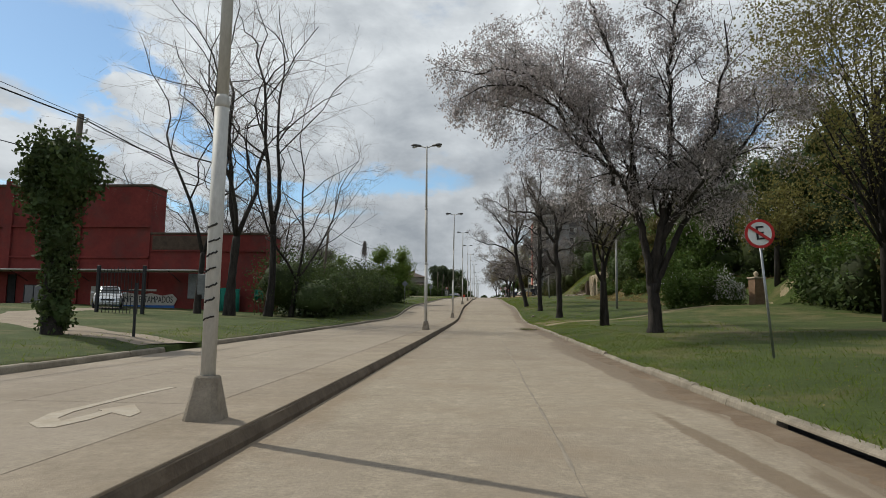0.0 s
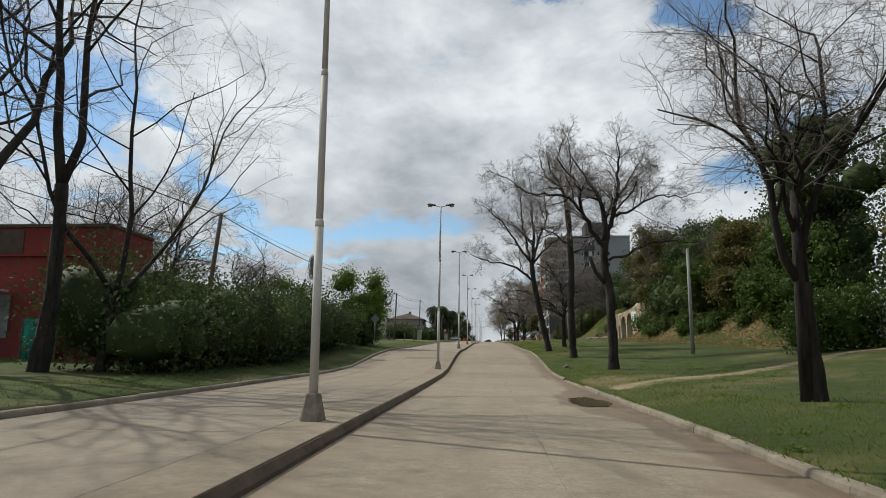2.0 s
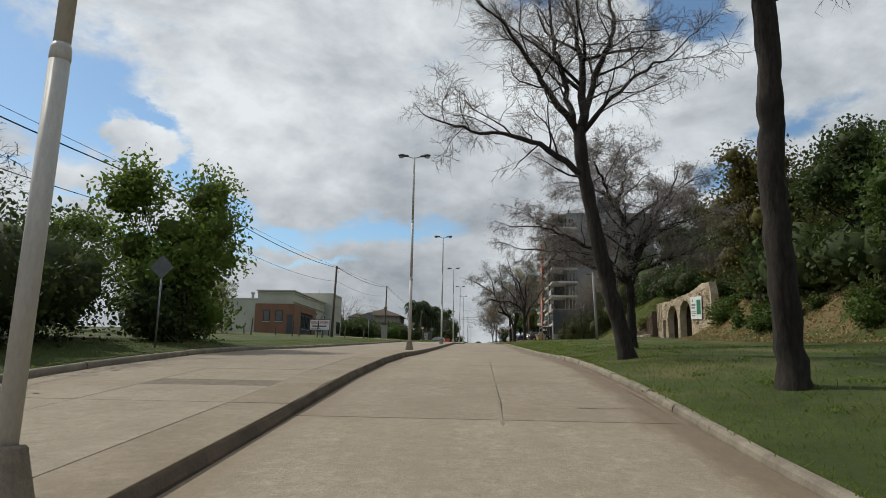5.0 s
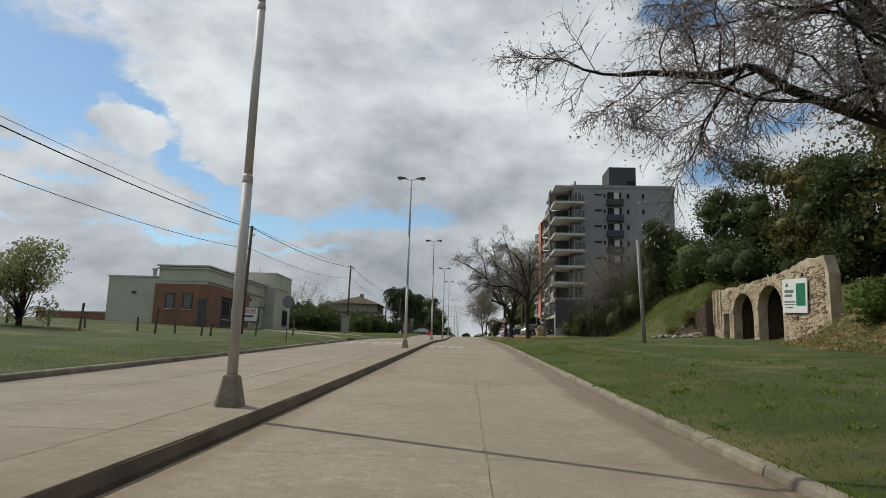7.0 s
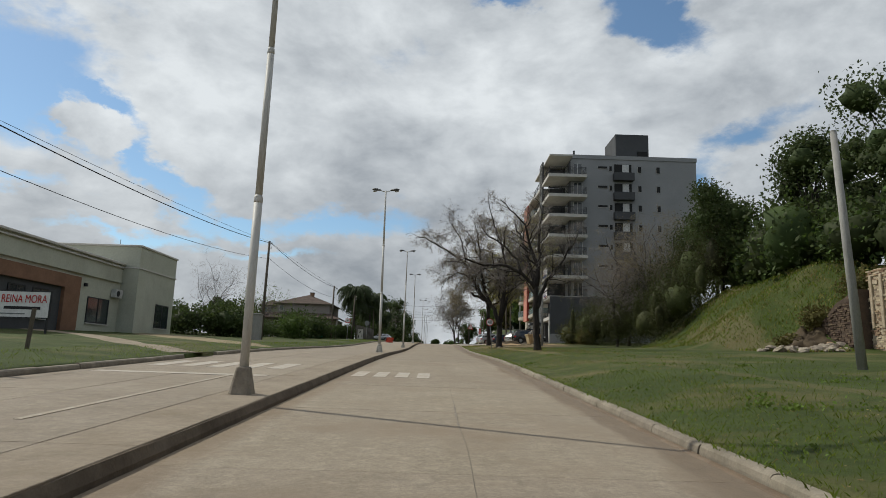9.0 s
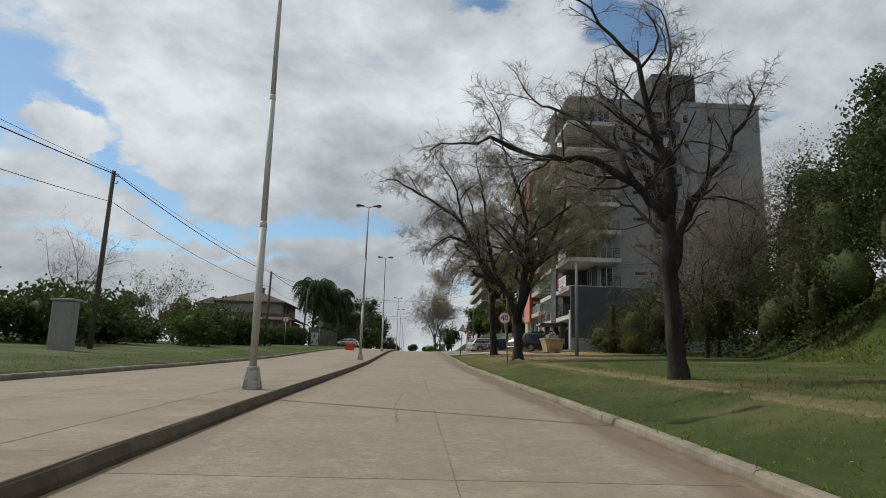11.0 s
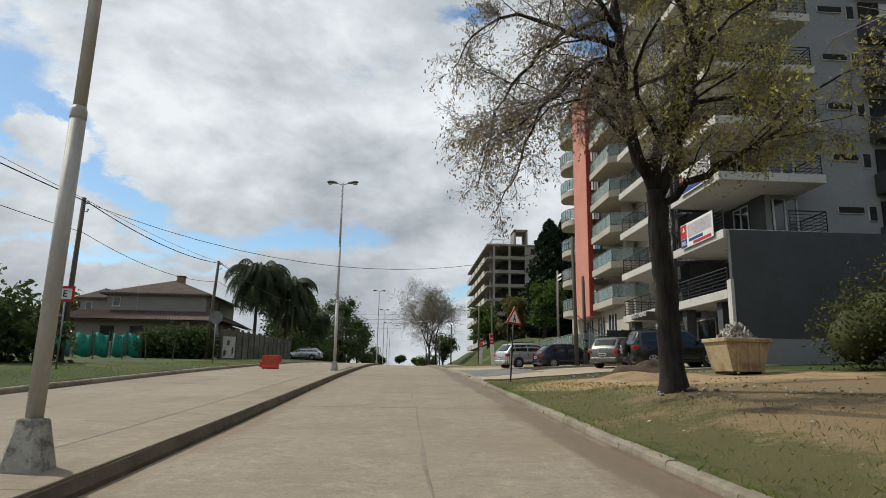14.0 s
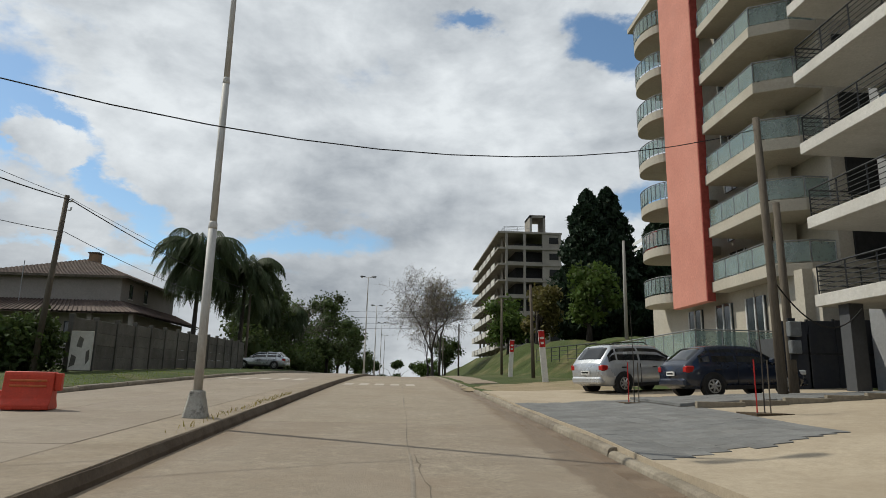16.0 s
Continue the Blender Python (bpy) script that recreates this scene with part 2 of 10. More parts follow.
def silted(mat, widths, colour, reach=256.0):
    """Damp silt spreading from the right kerb over the road, as wide as given at each y, in tongues drawn out along the road."""
    n, l = mat.node_tree.nodes, mat.node_tree.links
    b = n["Principled BSDF"]
    geo, sep, ramp = n.new("ShaderNodeNewGeometry"), n.new("ShaderNodeSeparateXYZ"), n.new("ShaderNodeValToRGB")
    l.new(geo.outputs["Position"], sep.inputs[0])
    l.new(wmath_in(n, l, "DIVIDE", sep.outputs[1], reach), ramp.inputs[0])
    stops = ramp.color_ramp.elements
    for k, (y, w) in enumerate(widths):
        e = stops[k] if k < 2 else stops.new(y / reach)
        e.position, e.color = y / reach, (w / 2, w / 2, w / 2, 1)
    mp = n.new("ShaderNodeMapping")
    mp.inputs["Scale"].default_value = (1, 0.4, 1)
    l.new(geo.outputs["Position"], mp.inputs[0])
    big, small = n.new("ShaderNodeTexNoise"), n.new("ShaderNodeTexNoise")
    for t, sc in ((big, 1.1), (small, 9.0)):
        t.inputs["Scale"].default_value, t.inputs["Detail"].default_value, t.inputs["Roughness"].default_value = sc, 9, 0.62
        l.new(mp.outputs[0], t.inputs["Vector"])
    gap = wmath_in(n, l, "SUBTRACT", 5.65, sep.outputs[0])
    wid = wmath_in(n, l, "MULTIPLY", ramp.outputs["Color"], wmath_in(n, l, "MULTIPLY_ADD", big.outputs["Fac"], 3.6, 0.2))
    wid = wmath_in(n, l, "ADD", wid, wmath_in(n, l, "MULTIPLY_ADD", small.outputs["Fac"], 0.24, -0.12))
    d = wmath_in(n, l, "SUBTRACT", gap, wid)
    mask = n.new("ShaderNodeMapRange")
    for k, v in ((1, 0.05), (2, -0.07), (3, 0.0), (4, 0.86)):
        mask.inputs[k].default_value = v
    l.new(d, mask.inputs[0])
    tone = n.new("ShaderNodeMix")
    tone.data_type = "RGBA"
    tone.inputs[6].default_value, tone.inputs[7].default_value = (*(c * 0.72 for c in colour), 1), (*(c * 1.4 for c in colour), 1)
    l.new(small.outputs["Fac"], tone.inputs["Factor"])
    mix, ro = n.new("ShaderNodeMix"), n.new("ShaderNodeMix")
    mix.data_type = "RGBA"
    l.new(mask.outputs[0], mix.inputs["Factor"])
    l.new(b.inputs["Base Color"].links[0].from_socket, mix.inputs[6])
    l.new(tone.outputs[2], mix.inputs[7])
    l.new(mix.outputs[2], b.inputs["Base Color"])
    l.new(mask.outputs[0], ro.inputs["Factor"])
    l.new(b.inputs["Roughness"].links[0].from_socket, ro.inputs[2])
    ro.inputs[3].default_value = 0.6
    l.new(ro.outputs[0], b.inputs["Roughness"])


def foliage(name, base, second, island=0.35, through=0.25, rough=0.7):
    m = material(name, base, second, scale=0.8, rough=rough, island=island, fine=6, mottle=0.2, spec=0.18)
    n, l = m.node_tree.nodes, m.node_tree.links
    b, out = n["Principled BSDF"], n["Material Output"]
    tr, mx = n.new("ShaderNodeBsdfTranslucent"), n.new("ShaderNodeMixShader")
    mx.inputs[0].default_value = through
    tr.inputs[0].default_value = tuple(min(1, c * 1.6) for c in base) + (1,)
    l.new(b.outputs[0], mx.inputs[1])
    l.new(tr.outputs[0], mx.inputs[2])
    l.new(mx.outputs[0], out.inputs[0])
    return m


def glass(name, tint=(0.03, 0.04, 0.045), rough=0.06):
    m = material(name, tint, tuple(c * 0.8 for c in tint), rough=rough, spec=0.8, scale=0.7, mottle=0.1)
    return m


CONCRETE_ROAD = material("road_concrete", (0.34, 0.284, 0.214), (0.286, 0.238, 0.177), 0.8, 0.86, bump=0.6, fine=26, stain=(0.22, 0.17, 0.12), stain_scale=0.5, stain_amount=0.85, vary=0.06, mottle=0.9, mid=0.6, streak=(0.232, 0.19, 0.143), gutter=(0.15, 0.105, 0.066))
silted(CONCRETE_ROAD, ((0, 1.1), (3, 0.9), (5, 0.75), (6.2, 0.62), (7.6, 0.42), (8.6, 0.48), (9.6, 0.55), (10.6, 1.05), (11.4, 0.65), (12.6, 0.6), (14.2, 0.85), (16.2, 0.8), (18, 0.9), (20.3, 1.25), (23, 1.0), (26, 0.7), (30, 0.45), (34, 0.5), (38, 1.4), (41.5, 1.5),
                       (44, 0.8), (48, 0.35), (60, 0.36), (92, 0.52), (133, 0.42), (157, 0.5), (162, 0.66), (168, 0.6), (176, 0.55), (182, 0.75), (190, 0.35), (240, 0.2)), (0.15, 0.112, 0.076))
patches(CONCRETE_ROAD, ((4.6, 5.6, 0.13, 3.2, 2, (0.16, 0.115, 0.074), 0.75), (5.2, 6.6, 0.07, 2.6, -4, (0.27, 0.22, 0.16), 0.6)), 1.6, 0.5)
CONCRETE_LEFT = material("far_lane_concrete", (0.315, 0.263, 0.2), (0.26, 0.215, 0.163), 0.8, 0.86, bump=0.5, fine=26, stain=(0.2, 0.16, 0.117), stain_scale=0.45, stain_amount=0.7, vary=0.06, mottle=0.7, mid=0.5, streak=(0.25, 0.205, 0.16))
CONCRETE_MEDIAN = material("median_concrete", (0.3, 0.245, 0.182), (0.24, 0.195, 0.145), 1.1, 0.9, bump=0.5, fine=40, stain=(0.2, 0.155, 0.105), stain_scale=0.6, stain_amount=0.7, vary=0.05)
FORECOURT = material("new_forecourt_concrete", (0.43, 0.36, 0.265), (0.37, 0.305, 0.22), 0.7, 0.88, bump=0.4, fine=30, stain=(0.27, 0.215, 0.15), stain_scale=0.4, stain_amount=0.55)
KERB = material("kerb_concrete", (0.31, 0.27, 0.21), (0.21, 0.178, 0.135), 1.6, 0.9, bump=0.6, fine=35, stain=(0.13, 0.11, 0.08), stain_scale=1.1, stain_amount=0.7, vary=0.12)
# median kerb face: grime plus the shade of its unlit side, both in the colour
KERB_GRIME_SHADE = material("grimy_kerb_face", (0.165, 0.126, 0.088), (0.09, 0.068, 0.048), 1.2, 0.95, bump=0.6, fine=30, stain=(0.15, 0.12, 0.09), stain_scale=0.9, stain_amount=0.5)
SEALANT = material("joint_sealant", (0.25, 0.21, 0.165), (0.2, 0.168, 0.13), 1.4, 0.8, bump=0.4, stain=(0.26, 0.22, 0.17), stain_scale=0.8, stain_amount=0.8)
JOINT = material("joint_dirt", (0.2, 0.165, 0.125), rough=0.95, bump=0.4)
WET_SILT = material("gutter_silt", (0.175, 0.122, 0.076), (0.125, 0.086, 0.054), 0.9, 0.62, bump=0.3, stain=(0.22, 0.17, 0.12), stain_scale=1.3, stain_amount=0.6)
PUDDLE = material("puddle_water", (0.13, 0.095, 0.062), rough=0.06, spec=0.5, scale=0.5, mottle=0.1)
PAINT = material("road_paint_white", (0.49, 0.445, 0.385), (0.37, 0.32, 0.26), 6.0, 0.8, stain=(0.38, 0.31, 0.24), stain_scale=2.5, stain_amount=0.9)
PAINT_OLD = material("worn_lane_paint", (0.4, 0.35, 0.285), (0.33, 0.28, 0.215), 5.0, 0.85, stain=(0.3, 0.25, 0.19), stain_scale=1.8, stain_amount=0.95)
GRASS = material("grass_ground", (0.06, 0.084, 0.0115), (0.036, 0.054, 0.008), 0.45, 0.95, bump=1.0, fine=26, stain=(0.14, 0.112, 0.05), stain_scale=0.3, stain_amount=0.75, mottle=0.85, mid=0.7)
TAN, SANDY, SCUFF, DUG, STRAW = (0.25, 0.178, 0.1), (0.42, 0.285, 0.155), (0.13, 0.11, 0.05), (0.07, 0.05, 0.03), (0.36, 0.28, 0.16)
patches(GRASS, ((7.2, 165.5, 1.7, 13, 0, SCUFF, 0.65), (7.6, 156, 1.3, 6.5, -6, SCUFF, 0.6), (12.2, 168, 4.7, 11, -8, TAN, 0.8), (9.2, 161.5, 1.9, 4.5, -8, TAN, 0.7), (9.6, 173.6, 3.0, 3.4, 0, SANDY, 0.85), (14.4, 173.4, 3.4, 2.6, 0, SANDY, 0.75),
                (8.5, 163.1, 1.2, 0.28, -55, DUG, 0.7), (11.8, 165.6, 2.2, 0.35, -30, DUG, 0.6), (13.2, 170.2, 2.4, 0.35, 12, DUG, 0.6), (10.5, 178.3, 4.2, 0.8, 16, DUG, 0.7), (8.3, 144, 0.6, 15, 0, TAN, 0.42), (9.8, 153, 1.3, 5.5, -14, TAN, 0.5), (8.15, 141, 0.14, 12, -1, STRAW, 0.25), (10.6, 149, 0.25, 6, -12, STRAW, 0.2), (20.2, 137, 1.3, 7, -4, SCUFF, 0.7),
                (16, 123, 0.6, 4, -4, SCUFF, 0.6), (6.9, 46.8, 1.2, 4.0, -2, TAN, 0.55), (10.1, 104, 0.3, 16, 2, SCUFF, 0.5), (13.8, 32, 0.5, 12, -14, SCUFF, 0.55), (16.5, 24.5, 7, 0.9, -9, SCUFF, 0.6)))
BLADE = foliage("grass_blades", (0.115, 0.15, 0.021), (0.074, 0.104, 0.016), 0.65, 0.5)
DRY_BLADE = foliage("dry_grass_blades", (0.27, 0.215, 0.085), (0.18, 0.18, 0.055), 0.4, 0.3)
WORN = material("worn_grass_and_earth", (0.1, 0.105, 0.03), (0.17, 0.14, 0.075), 0.9, 0.95, bump=0.9, fine=22, stain=(0.25, 0.2, 0.125), stain_scale=1.1, stain_amount=0.9, mottle=0.7)
DIRT = material("bare_earth", (0.31, 0.245, 0.155), (0.235, 0.185, 0.11), 0.9, 0.95, bump=0.7, fine=22, stain=(0.14, 0.15, 0.06), stain_scale=0.5, stain_amount=0.5)
SAND = material("building_sand", (0.42, 0.29, 0.16), (0.33, 0.225, 0.12), 1.0, 0.95, bump=0.7, fine=24, stain=(0.14, 0.105, 0.065), stain_scale=0.45, stain_amount=0.85)
SOIL = material("dark_soil", (0.105, 0.076, 0.044), (0.055, 0.04, 0.026), 2.0, 0.95, bump=0.9, fine=14)
CLAY = material("clay_bank", (0.165, 0.105, 0.05), (0.105, 0.09, 0.032), 1.2, 0.95, bump=1.0, fine=9, stain=(0.075, 0.09, 0.02), stain_scale=0.7, stain_amount=0.9, mid=0.6)
BARK = material("dark_bark", (0.055, 0.045, 0.038), (0.018, 0.015, 0.013), 6.0, 0.95, bump=1.0, fine=22, stretch=(1, 1, 0.25), stain=(0.075, 0.066, 0.054), stain_scale=1.6, mottle=0.8)
BARK_GREY = material("grey_bark", (0.085, 0.074, 0.064), (0.05, 0.043, 0.038), 3.0, 0.95, bump=0.9, fine=18, stretch=(1, 1, 0.25))
TWIG = material("fine_twigs", (0.25, 0.218, 0.2), (0.165, 0.143, 0.13), 2.0, 0.9, island=0.3)
SEEDS = foliage("dry_seed_clusters", (0.42, 0.375, 0.37), (0.3, 0.265, 0.255), 0.45, 0.3)
LITTER = foliage("fallen_leaves", (0.3, 0.22, 0.1), (0.2, 0.15, 0.08), 0.4, 0.2)
DRY_LEAF = foliage("dry_small_leaves", (0.24, 0.195, 0.1), (0.16, 0.135, 0.07), 0.45, 0.3)
FIELD_LEAF = foliage("greyish_field_leaves", (0.2, 0.21, 0.1), (0.14, 0.145, 0.07), 0.4, 0.35)
OLIVE_LEAF = foliage("yellowing_leaves", (0.16, 0.14, 0.045), (0.1, 0.095, 0.03), 0.45, 0.3)
NEW_LEAF = foliage("yellow_green_new_leaves", (0.36, 0.34, 0.1), (0.24, 0.225, 0.07), 0.45, 0.45)
# dull olive leaf colour, darkened to carry the thicket's shade
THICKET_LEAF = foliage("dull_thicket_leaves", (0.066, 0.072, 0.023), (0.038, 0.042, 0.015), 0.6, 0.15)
DARK_LEAF = foliage("dark_evergreen_leaves", (0.06, 0.082, 0.026), (0.038, 0.055, 0.019), 0.45, 0.2)
MID_LEAF = foliage("shrub_leaves", (0.075, 0.115, 0.024), (0.05, 0.076, 0.019), 0.45, 0.22)
BRIGHT_LEAF = foliage("fresh_green_leaves", (0.12, 0.175, 0.032), (0.085, 0.12, 0.028), 0.4, 0.3)
BROWN_LEAF = foliage("brown_olive_leaves", (0.125, 0.108, 0.034), (0.085, 0.076, 0.026), 0.45, 0.2)
CONIFER = foliage("conifer_needles", (0.022, 0.04, 0.02), (0.013, 0.025, 0.013), 0.4, 0.08)
PALM_LEAF = foliage("palm_leaflets", (0.055, 0.075, 0.03), (0.04, 0.055, 0.024), 0.35, 0.2)
BLOSSOM = foliage("white_blossom", (0.7, 0.68, 0.66), (0.55, 0.5, 0.5), 0.2, 0.2)
POLE_WHITE = material("pole_white_paint", (0.6, 0.585, 0.55), (0.5, 0.485, 0.45), 1.5, 0.6, mid=0.12, stain=(0.27, 0.23, 0.18), stain_scale=1.2, stain_amount=0.6, stretch=(1, 1, 0.3))
POLE_BASE = material("pole_base_concrete", (0.36, 0.31, 0.245), (0.22, 0.187, 0.145), 3.0, 0.9, bump=0.8, stain=(0.07, 0.06, 0.05), stain_scale=1.8, stain_amount=0.8)
WHITEWASH = material("peeling_whitewash", (0.5, 0.485, 0.44), (0.36, 0.345, 0.3), 3.0, 0.85, bump=0.6, stain=(0.06, 0.055, 0.048), stain_scale=6.5, stain_amount=0.95)
TAR = material("black_tar_marks", (0.035, 0.033, 0.03), rough=0.8)
LAMP_GREY = material("lamp_housing", (0.14, 0.14, 0.14), rough=0.5, metal=0.4)
LAMP_LENS = material("lamp_lens", (0.5, 0.5, 0.48), rough=0.15, spec=0.6)
WOOD_POLE = material("weathered_pole_wood", (0.15, 0.125, 0.095), (0.09, 0.074, 0.058), 2.5, 0.9, bump=0.8, stretch=(1, 1, 0.15))
CONC_POLE = material("spun_concrete_pole", (0.36, 0.35, 0.33), (0.29, 0.28, 0.26), 1.5, 0.85, bump=0.3, stretch=(1, 1, 0.3))
STEEL = material("galvanised_steel", (0.36, 0.37, 0.38), (0.27, 0.28, 0.29), 5, 0.45, metal=0.8)
DARK_STEEL = material("dark_painted_steel", (0.035, 0.037, 0.04), rough=0.5, metal=0.3)
CABLE = material("black_cable", (0.02, 0.02, 0.02), rough=0.7)
RED_BRICK = material("red_painted_masonry", (0.24, 0.042, 0.034), (0.165, 0.032, 0.028), 0.5, 0.9, bump=0.4, fine=14, stain=(0.1, 0.045, 0.04), stain_scale=0.35, stain_amount=0.8)
PILLAR_BRICK = material("worn_brick", (0.27, 0.165, 0.105), (0.18, 0.11, 0.072), 3, 0.9, bump=0.6, vary=0.25)
MORTAR = material("mortar", (0.3, 0.25, 0.19), rough=0.95, bump=0.5)
RUIN = material("old_lime_plaster", (0.56, 0.47, 0.345), (0.4, 0.32, 0.225), 1.4, 0.95, bump=0.9, fine=12, stain=(0.22, 0.155, 0.1), stain_scale=0.9, stain_amount=0.7)
RUIN_BRICK = material("old_weathered_brick", (0.38, 0.27, 0.175), (0.25, 0.165, 0.105), 3, 0.95, bump=0.7, vary=0.35)
RUIN_COURSE = material("old_brick_courses", (0.5, 0.41, 0.295), (0.34, 0.26, 0.175), 2.0, 0.95, bump=0.7, island=0.55)
OLD_WALL = material("blackened_old_brick", (0.15, 0.1, 0.07), (0.08, 0.056, 0.042), 2.0, 0.95, bump=0.8, island=0.5)
RUIN_DARK = material("old_brick_rubble", (0.12, 0.085, 0.06), (0.07, 0.05, 0.038), 2, 0.95, bump=0.9)
CREAM_WALL = material("sage_cream_render", (0.5, 0.51, 0.42), (0.45, 0.455, 0.37), 0.5, 0.88, bump=0.15, stain=(0.27, 0.26, 0.21), stain_scale=0.4, stain_amount=0.4)
TERRACOTTA = material("terracotta_cladding", (0.26, 0.14, 0.085), (0.2, 0.11, 0.07), 1.0, 0.85, bump=0.3)
TOWER_GREY = material("grey_render", (0.3, 0.305, 0.31), (0.265, 0.27, 0.275), 0.3, 0.85, bump=0.1, stain=(0.21, 0.215, 0.22), stain_scale=0.25, stain_amount=0.4)
TOWER_DARK = material("charcoal_render", (0.08, 0.083, 0.088), (0.066, 0.068, 0.072), 0.5, 0.8)
SCREEN_GREY = material("screen_web_grey", (0.3, 0.3, 0.29), (0.22, 0.22, 0.215), 2, 0.6)
SLAB_WHITE = material("pale_slab_render", (0.6, 0.58, 0.54), (0.5, 0.48, 0.44), 0.6, 0.85, stain=(0.36, 0.34, 0.3), stain_scale=0.5, stain_amount=0.4)
PINK = material("salmon_render", (0.62, 0.265, 0.2), (0.54, 0.225, 0.17), 0.5, 0.85, stain=(0.44, 0.2, 0.16), stain_scale=0.4, stain_amount=0.5)
HOARDING = material("dark_sheet_paint", (0.03, 0.034, 0.045), (0.024, 0.027, 0.036), 0.8, 0.6, stain=(0.06, 0.058, 0.055), stain_scale=0.7, stain_amount=0.5)
PINK_EDGE = material("red_render_edge", (0.33, 0.06, 0.045), rough=0.8)
BEIGE = material("beige_render", (0.49, 0.45, 0.375), (0.42, 0.385, 0.32), 0.5, 0.85, stain=(0.3, 0.26, 0.2), stain_scale=0.4, stain_amount=0.4)
RAW_CONC = material("raw_concrete_frame", (0.35, 0.32, 0.275), (0.27, 0.245, 0.21), 0.4, 0.92, bump=0.3, stain=(0.18, 0.16, 0.14), stain_scale=0.3)
# near-black that stands for the unlit depth of openings and wheel wells
INTERIOR = material("dark_interior", (0.03, 0.03, 0.03), rough=0.9)
GLASS = glass("window_glass")
RAIL_GLASS = glass("balustrade_glass", (0.32, 0.4, 0.38), 0.08)
_n, _l = RAIL_GLASS.node_tree.nodes, RAIL_GLASS.node_tree.links
_clear, _mix = _n.new("ShaderNodeBsdfTransparent"), _n.new("ShaderNodeMixShader")
_clear.inputs[0].default_value, _mix.inputs[0].default_value = (0.78, 0.86, 0.84, 1), 0.5
_l.new(_n["Principled BSDF"].outputs[0], _mix.inputs[1])
_l.new(_clear.outputs[0], _mix.inputs[2])
_l.new(_mix.outputs[0], _n["Material Output"].inputs[0])
FRAME_WHITE = material("white_window_frame", (0.65, 0.65, 0.63), rough=0.5)
ROOF_TILE = material("clay_roof_tile", (0.14, 0.098, 0.078), (0.1, 0.072, 0.06), 1.2, 0.85, bump=0.4, vary=0.1, stain=(0.06, 0.05, 0.042), stain_scale=0.7)
GREY_WALL = material("grey_brown_render", (0.3, 0.27, 0.245), (0.255, 0.23, 0.21), 0.5, 0.88)
FENCE_CONC = material("fence_panel_concrete", (0.15, 0.138, 0.118), (0.095, 0.09, 0.075), 0.8, 0.92, bump=0.4, vary=0.15, stain=(0.08, 0.075, 0.06), stain_scale=0.8)
NET_GREEN = material("green_shade_net", (0.018, 0.24, 0.17), (0.012, 0.17, 0.12), 1.5, 0.8)
BARRIER = material("orange_red_plastic", (0.62, 0.065, 0.03), (0.5, 0.05, 0.025), 1.5, 0.5, stain=(0.35, 0.06, 0.04), stain_scale=2)
BARRIER_PALE = material("faded_orange_plastic", (0.62, 0.17, 0.06), rough=0.55)
SIGN_WHITE = material("sign_white", (0.72, 0.72, 0.7), (0.62, 0.62, 0.6), 3, 0.5, mottle=0.1)
SIGN_RED = material("sign_red", (0.5, 0.022, 0.02), rough=0.45, mottle=0.1)
SIGN_BLACK = material("sign_black", (0.012, 0.012, 0.013), rough=0.5)
SIGN_BLUE = material("sign_blue", (0.03, 0.06, 0.25), (0.025, 0.05, 0.2), rough=0.55)
SIGN_GREEN = material("sign_green", (0.02, 0.19, 0.1), rough=0.55)
SIGN_GREY = material("sign_grey_back", (0.22, 0.23, 0.23), rough=0.5, metal=0.4)
MURAL_BLUE = material("mural_blue", (0.045, 0.16, 0.42), (0.04, 0.12, 0.33), 0.9, 0.8)
MURAL_WHITE = material("mural_white", (0.55, 0.53, 0.48), (0.45, 0.42, 0.36), 1, 0.85)
MURAL_YELLOW = material("mural_yellow", (0.55, 0.42, 0.05), rough=0.85)
PLASTIC_WHITE = material("white_plastic", (0.6, 0.6, 0.58), rough=0.4)
SKIP_PAINT = material("skip_yellow_paint", (0.52, 0.42, 0.255), (0.42, 0.325, 0.19), 1.5, 0.7, stain=(0.2, 0.11, 0.06), stain_scale=1.5, stain_amount=0.8)
DEBRIS = material("rubble_bits", (0.36, 0.34, 0.31), (0.2, 0.18, 0.16), 3, 0.9, vary=0.4)
STONE = material("loose_stone", (0.36, 0.31, 0.25), (0.26, 0.22, 0.17), 3, 0.9, bump=0.7, vary=0.2)
PAVER = material("grey_paver", (0.2, 0.2, 0.192), (0.155, 0.155, 0.15), 1.2, 0.8, bump=0.3, vary=0.12, fine=18, stain=(0.12, 0.115, 0.105), stain_scale=0.9)
TYRE = material("tyre_rubber", (0.018, 0.018, 0.018), rough=0.85)
RIM = material("alloy_rim", (0.5, 0.51, 0.52), rough=0.35, metal=0.7)
CAR_SILVER = material("silver_car_paint", (0.5, 0.52, 0.54), (0.48, 0.5, 0.52), 0.8, 0.25, metal=0.5, mottle=0.05, spec=0.6)
CAR_NAVY = material("navy_car_paint", (0.012, 0.018, 0.034), (0.011, 0.016, 0.03), 0.8, 0.2, mottle=0.05, spec=0.6)
CAR_GREY = material("grey_car_paint", (0.16, 0.155, 0.14), (0.15, 0.145, 0.13), 0.8, 0.28, metal=0.4, mottle=0.05, spec=0.6)
CAR_BLACK = material("black_car_paint", (0.014, 0.015, 0.016), (0.013, 0.014, 0.015), 0.8, 0.2, mottle=0.05, spec=0.6)
CAR_TRIM = material("black_car_trim", (0.02, 0.02, 0.021), rough=0.6)
CAR_GLASS = glass("car_glass", (0.012, 0.014, 0.015), 0.04)
TAIL_RED = material("tail_lamp_red", (0.45, 0.015, 0.012), rough=0.15, spec=0.6)
